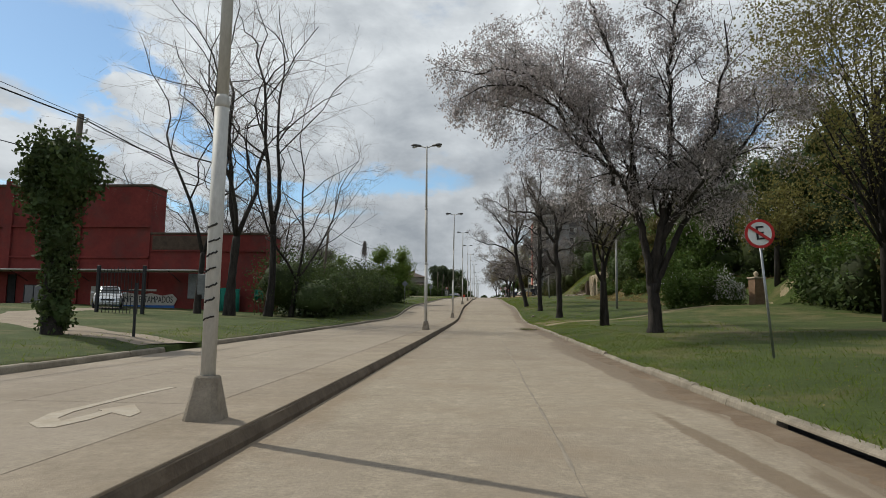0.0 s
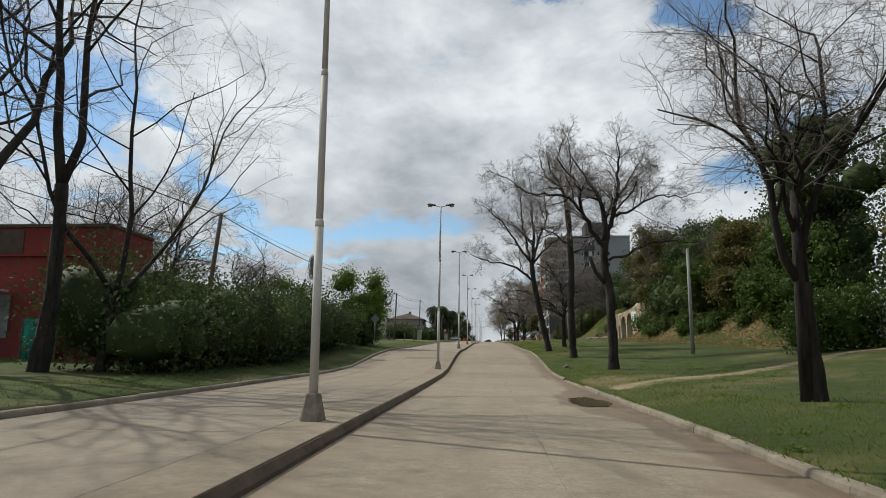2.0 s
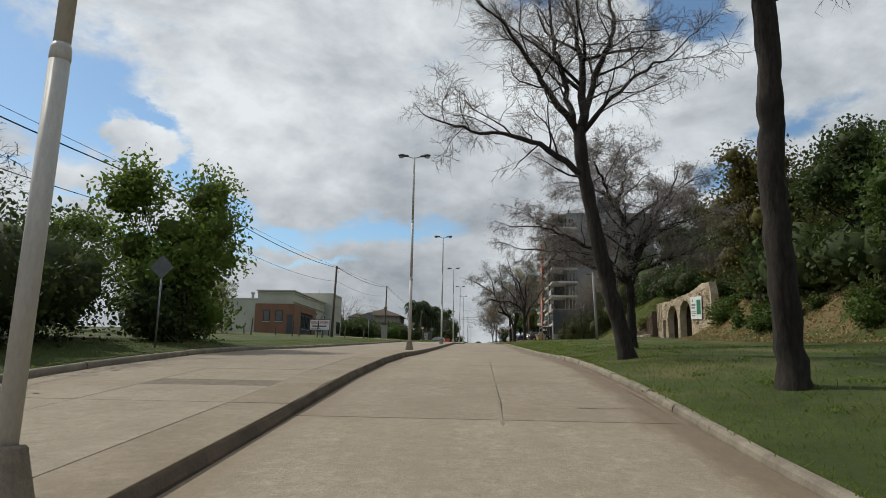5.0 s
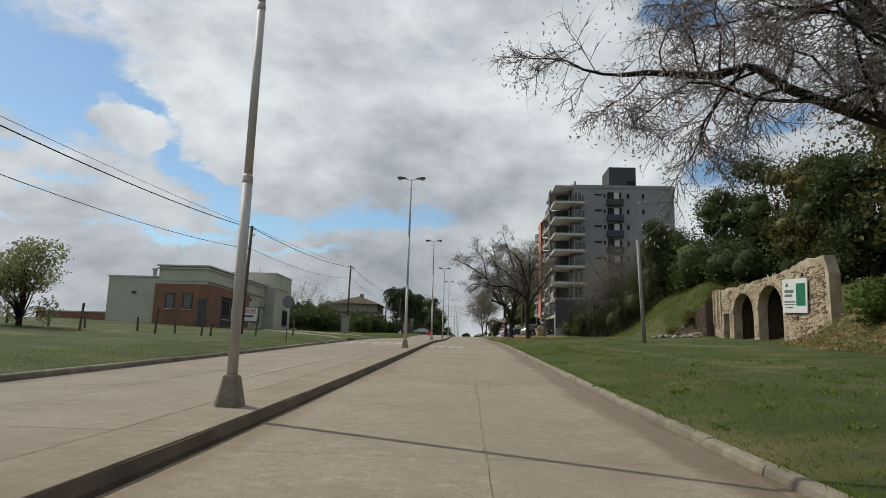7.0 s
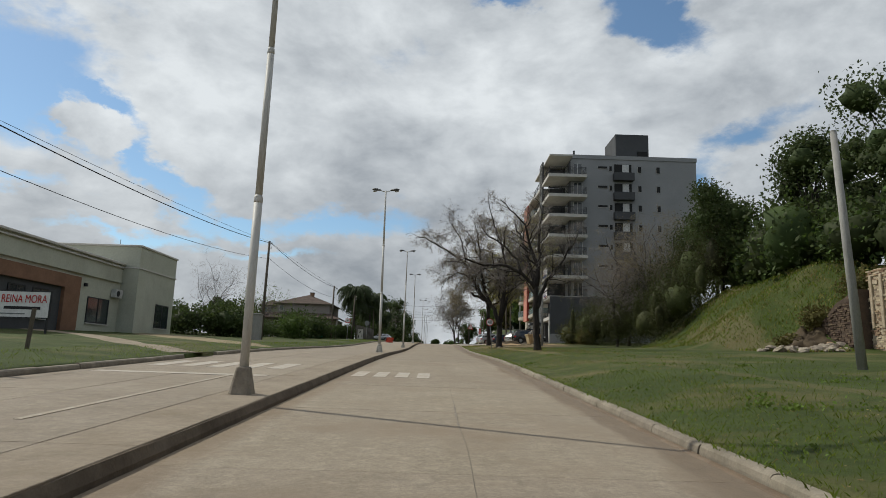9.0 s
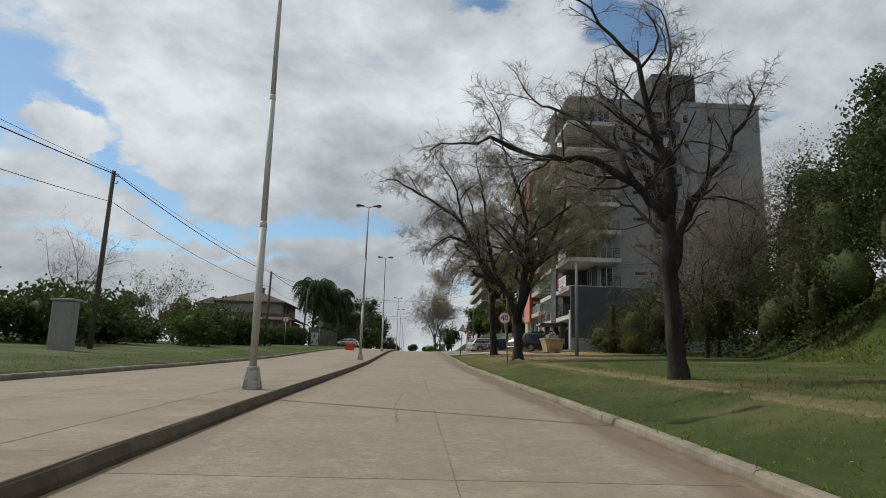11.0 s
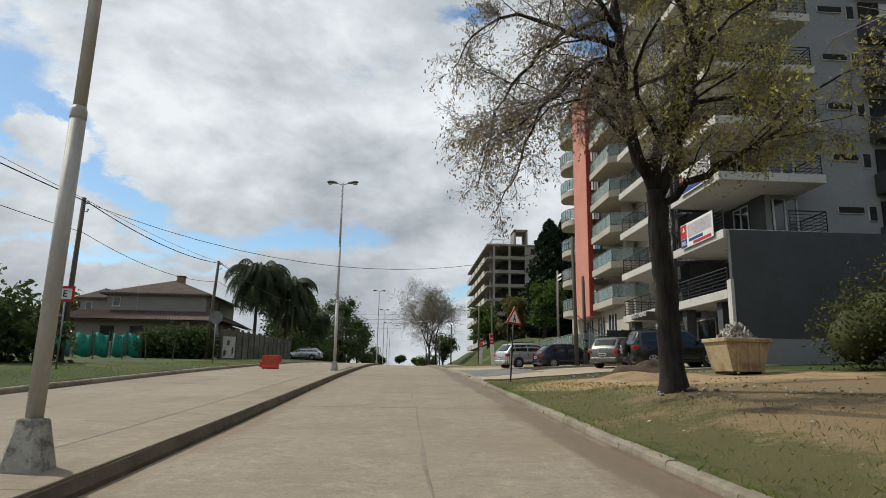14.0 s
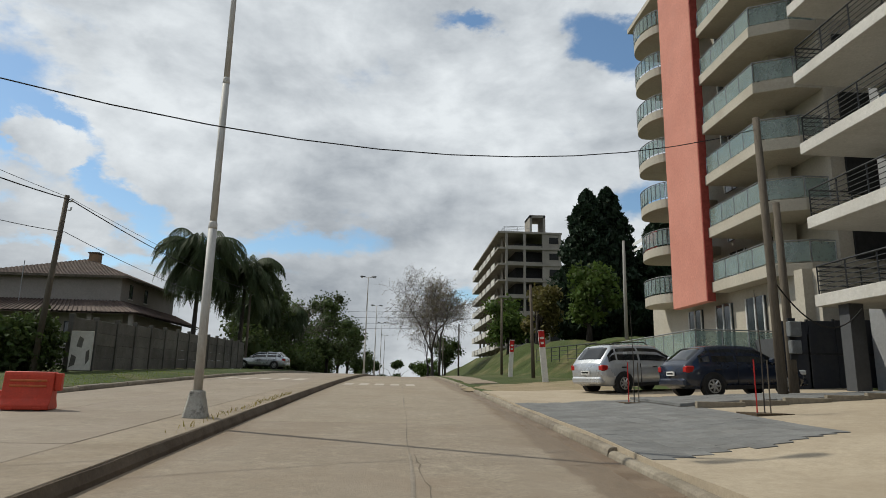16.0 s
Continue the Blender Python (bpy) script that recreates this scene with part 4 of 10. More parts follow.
def street_lamp():
    """A tall stepped steel pole on a tapered concrete foot, with two lamp heads on short arms."""
    t = thing("street_lamp", "tall white-painted twin-head street lamp on a tapered concrete foot", "street lamp", group="median street lamps")
    s = Shape()
    rings = []
    for z, w in ((-0.1, 0.185), (0.0, 0.185), (0.03, 0.18), (0.36, 0.118), (0.42, 0.108), (0.44, 0.092)):
        c = w * 0.72
        rings.append([(w, -c, z), (w, c, z), (c, w, z), (-c, w, z), (-w, c, z), (-w, -c, z), (-c, -w, z), (c, -w, z)])
    part("foot", s.rings(rings), POLE_BASE, t, "chipped concrete foot with dark stains")
    part("lower_pole", Shape().tube([(0, 0, 0.42), (0, 0, 3.3)], 0.075, 14), POLE_WHITE, t, smooth=True)
    part("collar", Shape().tube([(0, 0, 3.26), (0, 0, 3.3), (0, 0, 3.36), (0, 0, 3.4)], [0.0755, 0.078, 0.075, 0.063], 14), POLE_WHITE, t, smooth=True)
    part("middle_pole", Shape().tube([(0, 0, 3.36), (0, 0, 6.1)], 0.062, 12), POLE_WHITE, t, smooth=True)
    part("collar", Shape().tube([(0, 0, 6.06), (0, 0, 6.1), (0, 0, 6.15), (0, 0, 6.2)], [0.0625, 0.065, 0.062, 0.051], 12), POLE_WHITE, t, smooth=True)
    part("upper_pole", Shape().tube([(0, 0, 6.1), (0, 0, 9.38)], [0.054, 0.046], 12), POLE_WHITE, t, smooth=True)
    for sx in (-1, 1):
        part("arm", Shape().tube([(0, 0, 9.3), (sx * 0.12, 0, 9.34), (sx * 0.34, 0, 9.4)], 0.026, 8), POLE_WHITE, t, smooth=True)
        head = Shape()
        rr = []
        for x, w, h in ((0.28, 0.05, 0.05), (0.34, 0.085, 0.075), (0.46, 0.09, 0.08), (0.5, 0.125, 0.095), (0.66, 0.13, 0.09), (0.76, 0.1, 0.06), (0.8, 0.05, 0.03)):
            zc = 9.4 + (x - 0.28) * 0.1
            rr.append([(sx * x, w * math.cos(a), zc + h * math.sin(a) * (1.0 if math.sin(a) > 0 else 0.55)) for a in (2 * math.pi * j / 10 for j in range(10))])
        hd = part("lamp_head", head.rings(rr), LAMP_GREY, t, "grey cast lamp housing", smooth=True)
        lens = Shape()
        lr = []
        for k, z in ((1.0, 9.375), (0.9, 9.34), (0.6, 9.315), (0.2, 9.305)):
            lr.append([(sx * (0.64 + 0.13 * k * math.cos(a)), 0.095 * k * math.sin(a), z) for a in (2 * math.pi * j / 12 for j in range(12))])
        part("lens", lens.rings(lr), LAMP_LENS, hd, "frosted lamp lens", smooth=True)
    return t


first_lamp = street_lamp()
LAMPS = [6.6, 32.2, 57.8, 83.45, 109.0, 134.6, 160.2, 185.75, 237.0, 262.0, 287.0, 312.0]
turns = random.Random(21)
white_foot = [o for o in first_lamp.children if o.name.startswith("foot")][0].data.copy()
white_foot.materials.clear()
white_foot.materials.append(WHITEWASH)
for k, y in enumerate(LAMPS):
    m = pose(LAMP_X - (0.08 if k == 1 else 0), y, road_z(y) + LIFT + 0.002, turns.uniform(-0.3, 0.3), turns.uniform(-0.5, 0.5), turns.uniform(-4, 4))
    if k == 0:
        first_lamp.matrix_basis = m
        # black scuffs round the first lamp's pole
        for z in (1.0, 1.18, 1.33, 1.5, 1.66, 1.8, 1.95):
            arc = []
            a0 = turns.uniform(3.6, 4.3)
            for i in range(7):
                a = a0 + i * 0.26
                arc.append((0.0765 * math.cos(a), 0.0765 * math.sin(a), z + turns.uniform(-0.008, 0.008) + 0.008 * i))
            part("tar_mark", Shape().tube(arc, 0.011, 4), TAR, first_lamp, "black tar smear")
    else:
        c = copy_thing(first_lamp, m)
        for o in [o for o in c.children_recursive if o.name.startswith("tar_mark")]:
            bpy.data.objects.remove(o)
        if k >= 5:  # the upper lamps' feet are whitewashed
            for o in [o for o in c.children if o.name.startswith("foot")]:
                o.data = white_foot
                o["label"] = "whitewashed concrete foot with peeling dark patches"


# ---- poles and cables ----
def wooden_pole(x, y, top, lean=(0, 0), label="weathered wooden utility pole on the verge", insulator=True):
    z = ground_z(x, y)
    t = thing("utility_pole", label, "utility pole", pose(x, y, z - 0.02), group="utility poles")
    h = top - z
    lx, ly = lean
    part("pole", Shape().tube([(0, 0, -0.3), (lx * 0.5, ly * 0.5, h * 0.5), (lx, ly, h)], [0.125, 0.108, 0.09], 10), WOOD_POLE, t, smooth=True)
    if insulator:
        for dz in (0.25, 0.6):
            part("insulator", Shape().tube([(lx + 0.09, ly, h - dz), (lx + 0.2, ly, h - dz), (lx + 0.22, ly, h - dz + 0.12)], [0.025, 0.03, 0.04], 6), PLASTIC_WHITE, t)
    return t


def concrete_pole(x, y, top, label="bare pale concrete post standing in the lawn", r=0.11, tilt=0.03):
    z = ground_z(x, y)
    t = thing("concrete_post", label, "post", pose(x, y, z - 0.02, 0, 0, 0), group="concrete posts")
    h = top - z
    part("shaft", Shape().tube([(0, 0, -0.2), (tilt * 0.5, 0.02, h * 0.5), (tilt, 0, h)], [r * 1.15, r, r * 0.8], 12), CONC_POLE, t, smooth=True)
    part("cap", Shape().tube([(tilt, 0, h - 0.01), (tilt, 0, h + 0.05)], [r * 0.82, r * 0.7], 12), CONC_POLE, t)
    return t


LPOLES = [(-10.6, 18.7, 7.4), (-10.5, 49.3, 8.2), (-11.1, 83.2, 10.0), (-11.2, 113.6, 11.3), (-11.6, 150.6, 13.9), (-10.95, 181.0, 13.66), (-10.8, 199.6, 14.3), (-10.6, 232, 15.2)]
for k, (x, y, top) in enumerate(LPOLES):
    wooden_pole(x, y, top, lean=((0.35, 0), (0.55, 0.1), (0.05, 0), (0.2, 0), (0.1, 0), (0.1, 0), (0.35, 0), (0, 0))[k])
for x, y, top in ((15.1, 63.2, 8.85), (13.85, 115.0, 11.15), (13.5, 164.3, 12.6), (17.9, 216.4, 17.1)):
    concrete_pole(x, y, top, tilt=-0.3 if y == 115.0 else 0.03)
wooden_pole(12.62, 190.4, 14.75, (-0.12, 0), "tall weathered wooden pole beside the paved forecourt", False)
wooden_pole(13.3, 191.0, 12.5, (-0.06, 0), "shorter wooden pole braced beside a taller one", False)
wooden_pole(11.2, 214.5, 13.6, (-0.15, 0), "thin wooden pole on the grassy slope", False)
wooden_pole(11.8, 231, 14.8, (0, 0), "thin wooden pole on the grassy slope", False)
wooden_pole(10.8, 262, 15.2, (0, 0), "far wooden pole beyond the crest", False)
wooden_pole(10.5, 290, 15.0, (0, 0), "far wooden pole beyond the crest", False)
mb = thing("meter_box", "grey utility meter boxes strapped to a pole", "meter box", pose(13.3, 191.0, ground_z(13.3, 191.0)))
part("box", Shape().box(-0.16, 0.16, -0.3, -0.1, 1.6, 2.0), SIGN_GREY, mb, bevel=0.02)
part("box", Shape().box(-0.14, 0.14, -0.28, -0.1, 1.15, 1.5), SIGN_GREY, mb, bevel=0.02)
part("strap", Shape().box(-0.1, 0.1, -0.14, -0.05, 1.0, 2.1), DARK_STEEL, mb)


def cable(a, b, sag, r=0.016, label="black overhead cable slung between poles"):
    a, b = Vector(a), Vector(b)
    pts = []
    for i in range(17):
        t = i / 16
        p = a.lerp(b, t)
        p.z -= sag * 4 * t * (1 - t)
        pts.append(p)
    return tagged(new("overhead_cable", Shape().tube(pts, r, 5).mesh("overhead_cable", CABLE, smooth=True)), label, "cable", "overhead cables")


tips = [(x + (0.35, 0.55, 0.05, 0.2, 0.1, 0.1, 0.35, 0)[k], y, z) for k, (x, y, z) in enumerate(LPOLES)]
for (x0, y0, z0), (x1, y1, z1) in zip([(-10.6, -15, 6.8)] + tips, tips + [(-10.5, 270, 15.2)]):
    cable((x0 + 0.15, y0, z0 - 0.2), (x1 + 0.15, y1, z1 - 0.2), 0.45, 0.022)
    cable((x0 + 0.12, y0, z0 - 0.12), (x1 + 0.12, y1, z1 - 0.12), 0.2, 0.009, "thin overhead wire between poles")
    cable((x0 + 0.1, y0, z0 - 1.5), (x1 + 0.1, y1, z1 - 1.5), 0.55, 0.013, "thin lower overhead wire between poles")
cable((-10.8, 181.0, 13.45), (12.5, 190.4, 14.4), 2.2, 0.012, "black cable crossing high over the avenue")
cable((12.6, 190.4, 10.2), (17.3, 193.5, 9.9), 0.9, 0.02, "slack black cable from pole to building")
for k in range(4):
    cable((-14, 268 + 3 * k, 17.5 - 0.5 * k), (14, 262 + 3 * k, 17.8 - 0.6 * k), 0.8, 0.018, "far wire crossing the avenue beyond the crest")


# vine tangle hanging from the cable above the hedge
def vine_tangle():
    rng, s = random.Random(5), Shape()
    for k in range(60):
        x, y, z = -10.2 + rng.uniform(-0.1, 0.1), 66 + rng.gauss(0, 0.35), 8.75 + rng.uniform(-0.15, 0.25)
        pts = [(x, y, z)]
        for i in range(5):
            x, y, z = x + rng.uniform(-0.12, 0.12), y + rng.uniform(-0.14, 0.14), z - rng.uniform(0.15, 0.42)
            pts.append((x, y, z))
        s.tube(pts, 0.014, 3)
    tagged(new("hanging_vine", s.mesh("hanging_vine", TWIG)), "dry vine tangle hanging from an overhead cable", "vine", kind="stuff")


vine_tangle()


# ---- road signs ----
def sign_post(name, label, x, y, h, lean=0.0, mat=STEEL, r=0.028, category="road sign", turn=0, yl=0):
    t = thing(name, label, category, pose(x, y, ground_z(x, y) - 0.02, yl, lean, turn))
    part("post", Shape().tube([(0, 0, -0.2), (0, 0, h)], r, 8), mat, t, smooth=True)
    return t


def disc_sign(t, z, r, rim, y=-0.04):
    part("back_plate", Shape().disc((0, y + 0.012, z), (0, 1, 0), r, 0.012, 36), SIGN_GREY, t)
    part("face", Shape().disc((0, y - 0.002, z), (0, 1, 0), r * 0.985, 0.01, 36), SIGN_WHITE, t)
    s = Shape()
    ring = []
    for rr, yy in ((r, y - 0.004), (r, y - 0.012), (r - rim, y - 0.012), (r - rim, y - 0.004)):
        ring.append([(rr * math.cos(a), yy, z + rr * math.sin(a)) for a in (2 * math.pi * j / 36 for j in range(36))])
    ring.append(ring[0])
    part("rim", s.rings(ring, cap=False), SIGN_RED, t, "red rim")


UP = pose(0, 0, 0, 90, 0, 0)  # lettering stood upright, facing the oncoming traffic
ns = sign_post("no_parking_sign", "round red and white no-parking sign on a leaning steel post", 8.3, 14.0, 2.95, lean=-4.5)
disc_sign(ns, 2.62, 0.31, 0.06)
lettering("letter", "E", 0.42, SIGN_BLACK, ns, Matrix.Translation((0, -0.056, 2.62)) @ UP, "black letter E")
part("slash", Shape().box(-0.28, 0.28, -0.068, -0.058, -0.03, 0.03, Matrix.Translation((0, 0, 2.62)) @ pose(0, 0, 0, 0, 38, 0)), SIGN_RED, ns, "red diagonal bar")

sp = sign_post("speed_limit_sign", "round white speed limit sign with red rim on a leaning post", 7.55, 155.2, 2.6, lean=-5)
disc_sign(sp, 2.35, 0.33, 0.055)
lettering("number", "40", 0.42, SIGN_BLACK, sp, Matrix.Translation((0, -0.056, 2.35)) @ UP, "black number 40")

ws = sign_post("crossing_warning_sign", "triangular pedestrian crossing sign on a leaning rusty post", 6.65, 177.6, 2.7, lean=4, mat=DARK_STEEL, turn=28)


def triangle(s, r, y0, y1, z):
    pts = [(r * math.sin(a), z + r * math.cos(a)) for a in (0, 2 * math.pi / 3, 4 * math.pi / 3)]
    return s.prism(pts, "y", y0, y1)


part("back_plate", triangle(Shape(), 0.44, -0.03, -0.02, 2.35), SIGN_GREY, ws)
part("rim", triangle(Shape(), 0.44, -0.045, -0.032, 2.35), SIGN_RED, ws, "red triangular border")
part("face", triangle(Shape(), 0.3, -0.055, -0.046, 2.35), SIGN_WHITE, ws)
part("symbol", Shape().box(-0.02, 0.02, -0.064, -0.056, 2.3, 2.48).box(-0.06, -0.03, -0.064, -0.056, 2.22, 2.34).box(0.03, 0.06, -0.064, -0.056, 2.22, 2.34), SIGN_BLACK, ws, "black crossing symbol")

ds = sign_post("diamond_sign", "grey back of a diamond-shaped traffic sign on a post", -6.6, 71.5, 2.5, category="road sign")
part("plate", Shape().prism([(0, 2.0), (0.36, 2.36), (0, 2.72), (-0.36, 2.36)], "y", -0.03, -0.018), SIGN_GREY, ds, bevel=0.0)
oc = sign_post("octagon_sign", "grey back of an octagonal stop sign on a post", -6.7, 107.8, 2.4)
part("plate", Shape().prism([(0.34 * math.cos(a), 2.1 + 0.34 * math.sin(a)) for a in (math.pi / 8 + k * math.pi / 4 for k in range(8))], "y", -0.03, -0.018), SIGN_GREY, oc)
oc2 = sign_post("octagon_sign", "grey back of an octagonal sign beside the hedge", -7.2, 188.8, 2.6)
part("plate", Shape().prism([(0.36 * math.cos(a), 2.4 + 0.36 * math.sin(a)) for a in (math.pi / 8 + k * math.pi / 4 for k in range(8))], "y", -0.03, -0.018), SIGN_GREY, oc2)
np2 = sign_post("no_parking_sign", "small square no-parking sign on a thin post across the avenue", -8.0, 175.0, 2.5)
part("plate", Shape().box(-0.28, 0.28, -0.03, -0.018, 2.1, 2.6), SIGN_RED, np2)
part("face", Shape().box(-0.2, 0.2, -0.04, -0.031, 2.18, 2.52), SIGN_WHITE, np2)
lettering("letter", "E", 0.3, SIGN_BLACK, np2, Matrix.Translation((0, -0.05, 2.35)) @ UP, "black letter E")
# leaning estate-agent boards on the slope
for x, y, tilt in ((10.1, 206.3, -5), (10.6, 219.5, 3)):
    ab = thing("sale_board", "narrow white and red sale board on a stake", "sign", pose(x, y, ground_z(x, y) - 0.02, 0, tilt, 10), group="sale boards")
    part("board", Shape().box(-0.16, 0.16, -0.02, 0.02, 0.0, 2.6), SIGN_WHITE, ab)
    part("header", Shape().box(-0.161, 0.161, -0.03, -0.021, 1.75, 2.55), SIGN_RED, ab, "red printed field")
    part("writing", Shape().box(-0.08, 0.08, -0.036, -0.031, 1.9, 2.0).box(-0.1, 0.1, -0.036, -0.031, 2.15, 2.25), SIGN_WHITE, ab)
    part("stake", Shape().box(-0.03, 0.03, 0.021, 0.06, -0.3, 2.3), WOOD_POLE, ab)
# vine-covered pole by the first drive is dressed among the plants below
# thin staked saplings in the forecourt
for x, y in ((8.55, 189.9), (9.5, 185.9)):
    sg = thing("staked_sapling", "thin bare sapling tied between stakes in a tree pit", "sapling", pose(x, y, ground_z(x, y) + 0.02), group="forecourt saplings")
    part("stem", Shape().tube([(0, 0, -0.1), (0.02, 0, 1.1), (-0.01, 0.02, 2.3)], [0.014, 0.012, 0.006], 5), BARK_GREY, sg)
    part("stake", Shape().tube([(0.12, 0, -0.1), (0.12, 0, 1.0)], 0.013, 5), WOOD_POLE, sg)
    part("stake", Shape().tube([(-0.12, 0.03, -0.1), (-0.12, 0.03, 1.0)], 0.013, 5), SIGN_RED, sg)
    part("pit", Shape().box(-0.35, 0.35, -0.35, 0.35, -0.02, 0.05), SOIL, sg)

# ---- trees ----
def flowing(points, step, rng, wiggle):
    """A wandering smooth curve through a few points of a limb."""
    out = []
    q = [points[0] * 2 - points[1]] + points + [points[-1] * 2 - points[-2]]
    for i in range(1, len(q) - 2):
        n = max(2, int((q[i + 1] - q[i]).length / step))
        for k in range(n):
            t = k / n
            v = 0.5 * (2 * q[i] + (q[i + 1] - q[i - 1]) * t + (2 * q[i - 1] - 5 * q[i] + 4 * q[i + 1] - q[i + 2]) * t * t + (3 * q[i] - q[i - 1] - 3 * q[i + 1] + q[i + 2]) * t ** 3)
            if out:
                v = v + Vector((rng.gauss(0, wiggle), rng.gauss(0, wiggle), rng.gauss(0, wiggle)))
            out.append(v)
    return out + [points[-1].copy()]


def gnarl(shape, first, line, r, sides, seed, depth):
    """Furrows and swellings along a trunk or limb."""
    for i in range(first, min(len(shape.v), first + len(line) * sides)):
        v, c = Vector(shape.v[i]), line[(i - first) // sides]
        out = v - c
        if out.length < 1e-5:
            continue
        k = depth * (1.6 * noise.noise(v * 2.3 + Vector((seed, 0, 0))) + 1.3 * noise.noise(Vector((v.x * 9, v.y * 9, v.z * 2.2 + seed))) + (0.45 if i % 2 else -0.45))
        shape.v[i] = tuple(v + out.normalized() * r * k)

def bare_tree(name, label, x, y, height, trunk_r, stems, seed, fork=2.2, spread=0.5, leaf=None, leaf_n=0, leaf_size=0.12, lean=(0, 0), droop=0.0,
              bark=BARK, density=1.0, group="", twin=0.0, width=1.0, tw=1.0, reach=1.0, clear=True, limbs=(), fine=1.0, low=0.0, fresh=None):
    """A tapered trunk, forking limbs, branches and fine twigs; optional hanging seed clusters or sparse leaves."""
    rng = random.Random(seed)
    t = thing(name, label, "tree", pose(x, y, ground_z(x, y) - 0.05), group)
    wood, twigs, tips, z_base = Shape(), Shape(), [], ground_z(x, y)

    def branch(p, d, length, r, level):
        n = (5, 6, 5, 3, 2, 1)[level]
        pts, rad = [p.copy()], [r]
        d = d.normalized()
        dirs = []
        for i in range(n):
            wander = Vector((rng.gauss(0, 1), rng.gauss(0, 1), rng.gauss(0, 0.6))) * (0.1, 0.19, 0.28, 0.32, 0.3, 0.2)[level]
            lift = Vector((0, 0, (0.1, 0.07, 0.04 - droop * 0.5, -droop, -droop * 1.6, -droop * 2.2)[level]))
            d = (d + wander + lift).normalized()
            if clear and 5.9 > x + p.x > -6.3 and z_base + p.z < road_z(y + p.y) + 5.6:
                d.z = abs(d.z) + 0.2
                d.normalize()
            p = p + d * length / n
            pts.append(p.copy())
            rad.append(max(r * (1 - (0.62 if level else 0.4) * (i + 1) / n), 0.0034 * tw))
            dirs.append(d.copy())
        if level == 5:  # a last twig tapers to a point
            k = len(twigs.v)
            u = d.orthogonal().normalized() * r
            w = d.cross(u)
            twigs.v += [tuple(pts[0] + u), tuple(pts[0] - u * 0.5 + w * 0.87), tuple(pts[0] - u * 0.5 - w * 0.87), tuple(pts[-1])]
            twigs.f += [(k, k + 1, k + 3), (k + 1, k + 2, k + 3), (k + 2, k, k + 3)]
            tips.append(pts[-1])
            return
        if level == 4:
            pts, rad, n, dirs = [pts[0], pts[-1]], [rad[0], rad[-1]], 1, [dirs[-1]]
        (wood if level < 3 else twigs).tube(pts, rad, (9, 7, 5, 3, 3)[level], cap=level < 2)
        if level == 4:
            tips.append(pts[-1])
        count = max(2, int(round((0, 7, 7, 6, 4)[level] * (density if level in (2, 3) else 1))))
        for k in range(count):
            f = (0.2 if level > 1 else 0.3) + (0.8 if level > 1 else 0.7) * (k + rng.random()) / count
            j = min(n - 1, int(f * n))
            q0 = pts[j].lerp(pts[j + 1], min(1, f * n - j))
            dd = dirs[j]
            side = dd.orthogonal().normalized()
            side.rotate(Matrix.Rotation(rng.uniform(0, 2 * math.pi), 3, dd))
            if level < 3:
                side.z *= 0.6
            ang = radians(rng.uniform(30, 66))
            nd = dd * math.cos(ang) + side * math.sin(ang) * width
            ln = length * rng.uniform(0.46, 0.7) * (1.15 - 0.4 * f) * reach
            if level == 4:
                ln = max(ln, 0.28)
            if level < 3 and clear and 5.9 > x + q0.x + nd.x * ln > -6.3 and z_base + q0.z + nd.z * ln < road_z(y) + 6.2:
                continue  # pruned clear of the traffic
            branch(q0, nd, ln, max(rad[j] * rng.uniform(0.42, 0.62), (0.02, 0.02, 0.012, 0.0065, 0.0048, 0.0038)[level + 1] * tw), level + 1)
        if level == 1:  # the limb runs on into a fine leader
            branch(p, d, length * 0.55, rad[-1], 2)

    base_dir = Vector((lean[0], lean[1], 1)).normalized()
    # trunk with root flare
    pts, rad, p, d = [], [], Vector((0, 0, -0.25)), base_dir.copy()
    if limbs:
        pts = flowing([Vector((limbs[0][1][0][0], limbs[0][1][0][1], -0.25))] + [Vector(q) for q in limbs[0][1] if q[2] > 0.4], 0.22, rng, 0.012)
        rad = [trunk_r * (1 + 0.32 * math.exp(-4.5 * max(0, q.z)) - 0.25 * i / len(pts)) for i, q in enumerate(pts)]
        d = (pts[-1] - pts[-2]).normalized()
    else:
        for i in range(15):
            f = i / 14
            pts.append(p.copy())
            rad.append(trunk_r * (1.35 - 0.55 * min(1, f * 2.2) if f < 0.45 else 0.86 - 0.1 * f))
            d = (d + Vector((rng.gauss(0, 0.022), rng.gauss(0, 0.022), 0))).normalized()
            p = p + d * (fork + 0.25) / 14
    k0 = len(wood.v)
    wood.tube(pts, rad, 16)
    gnarl(wood, k0, pts, trunk_r, 16, seed, 0.1)
    for r0, line in limbs[1:]:
        lp = flowing([Vector(q) for q in line], 0.3, rng, 0.045)
        total = sum((q - w).length for q, w in zip(lp, lp[1:]))
        lr = [max(r0 * (1 - 0.78 * i / (len(lp) - 1)), 0.022) for i in range(len(lp))]
        stub = total < 1.9 and r0 > 0.09  # sawn off
        if stub:
            lr = [r0 * (1 - 0.22 * i / (len(lp) - 1)) for i in range(len(lp))]
        k0 = len(wood.v)
        wood.tube(lp, lr, 10)
        gnarl(wood, k0, lp, r0, 10, seed, 0.09)
        if stub:
            continue
        count = int(total / 0.46 * fine)
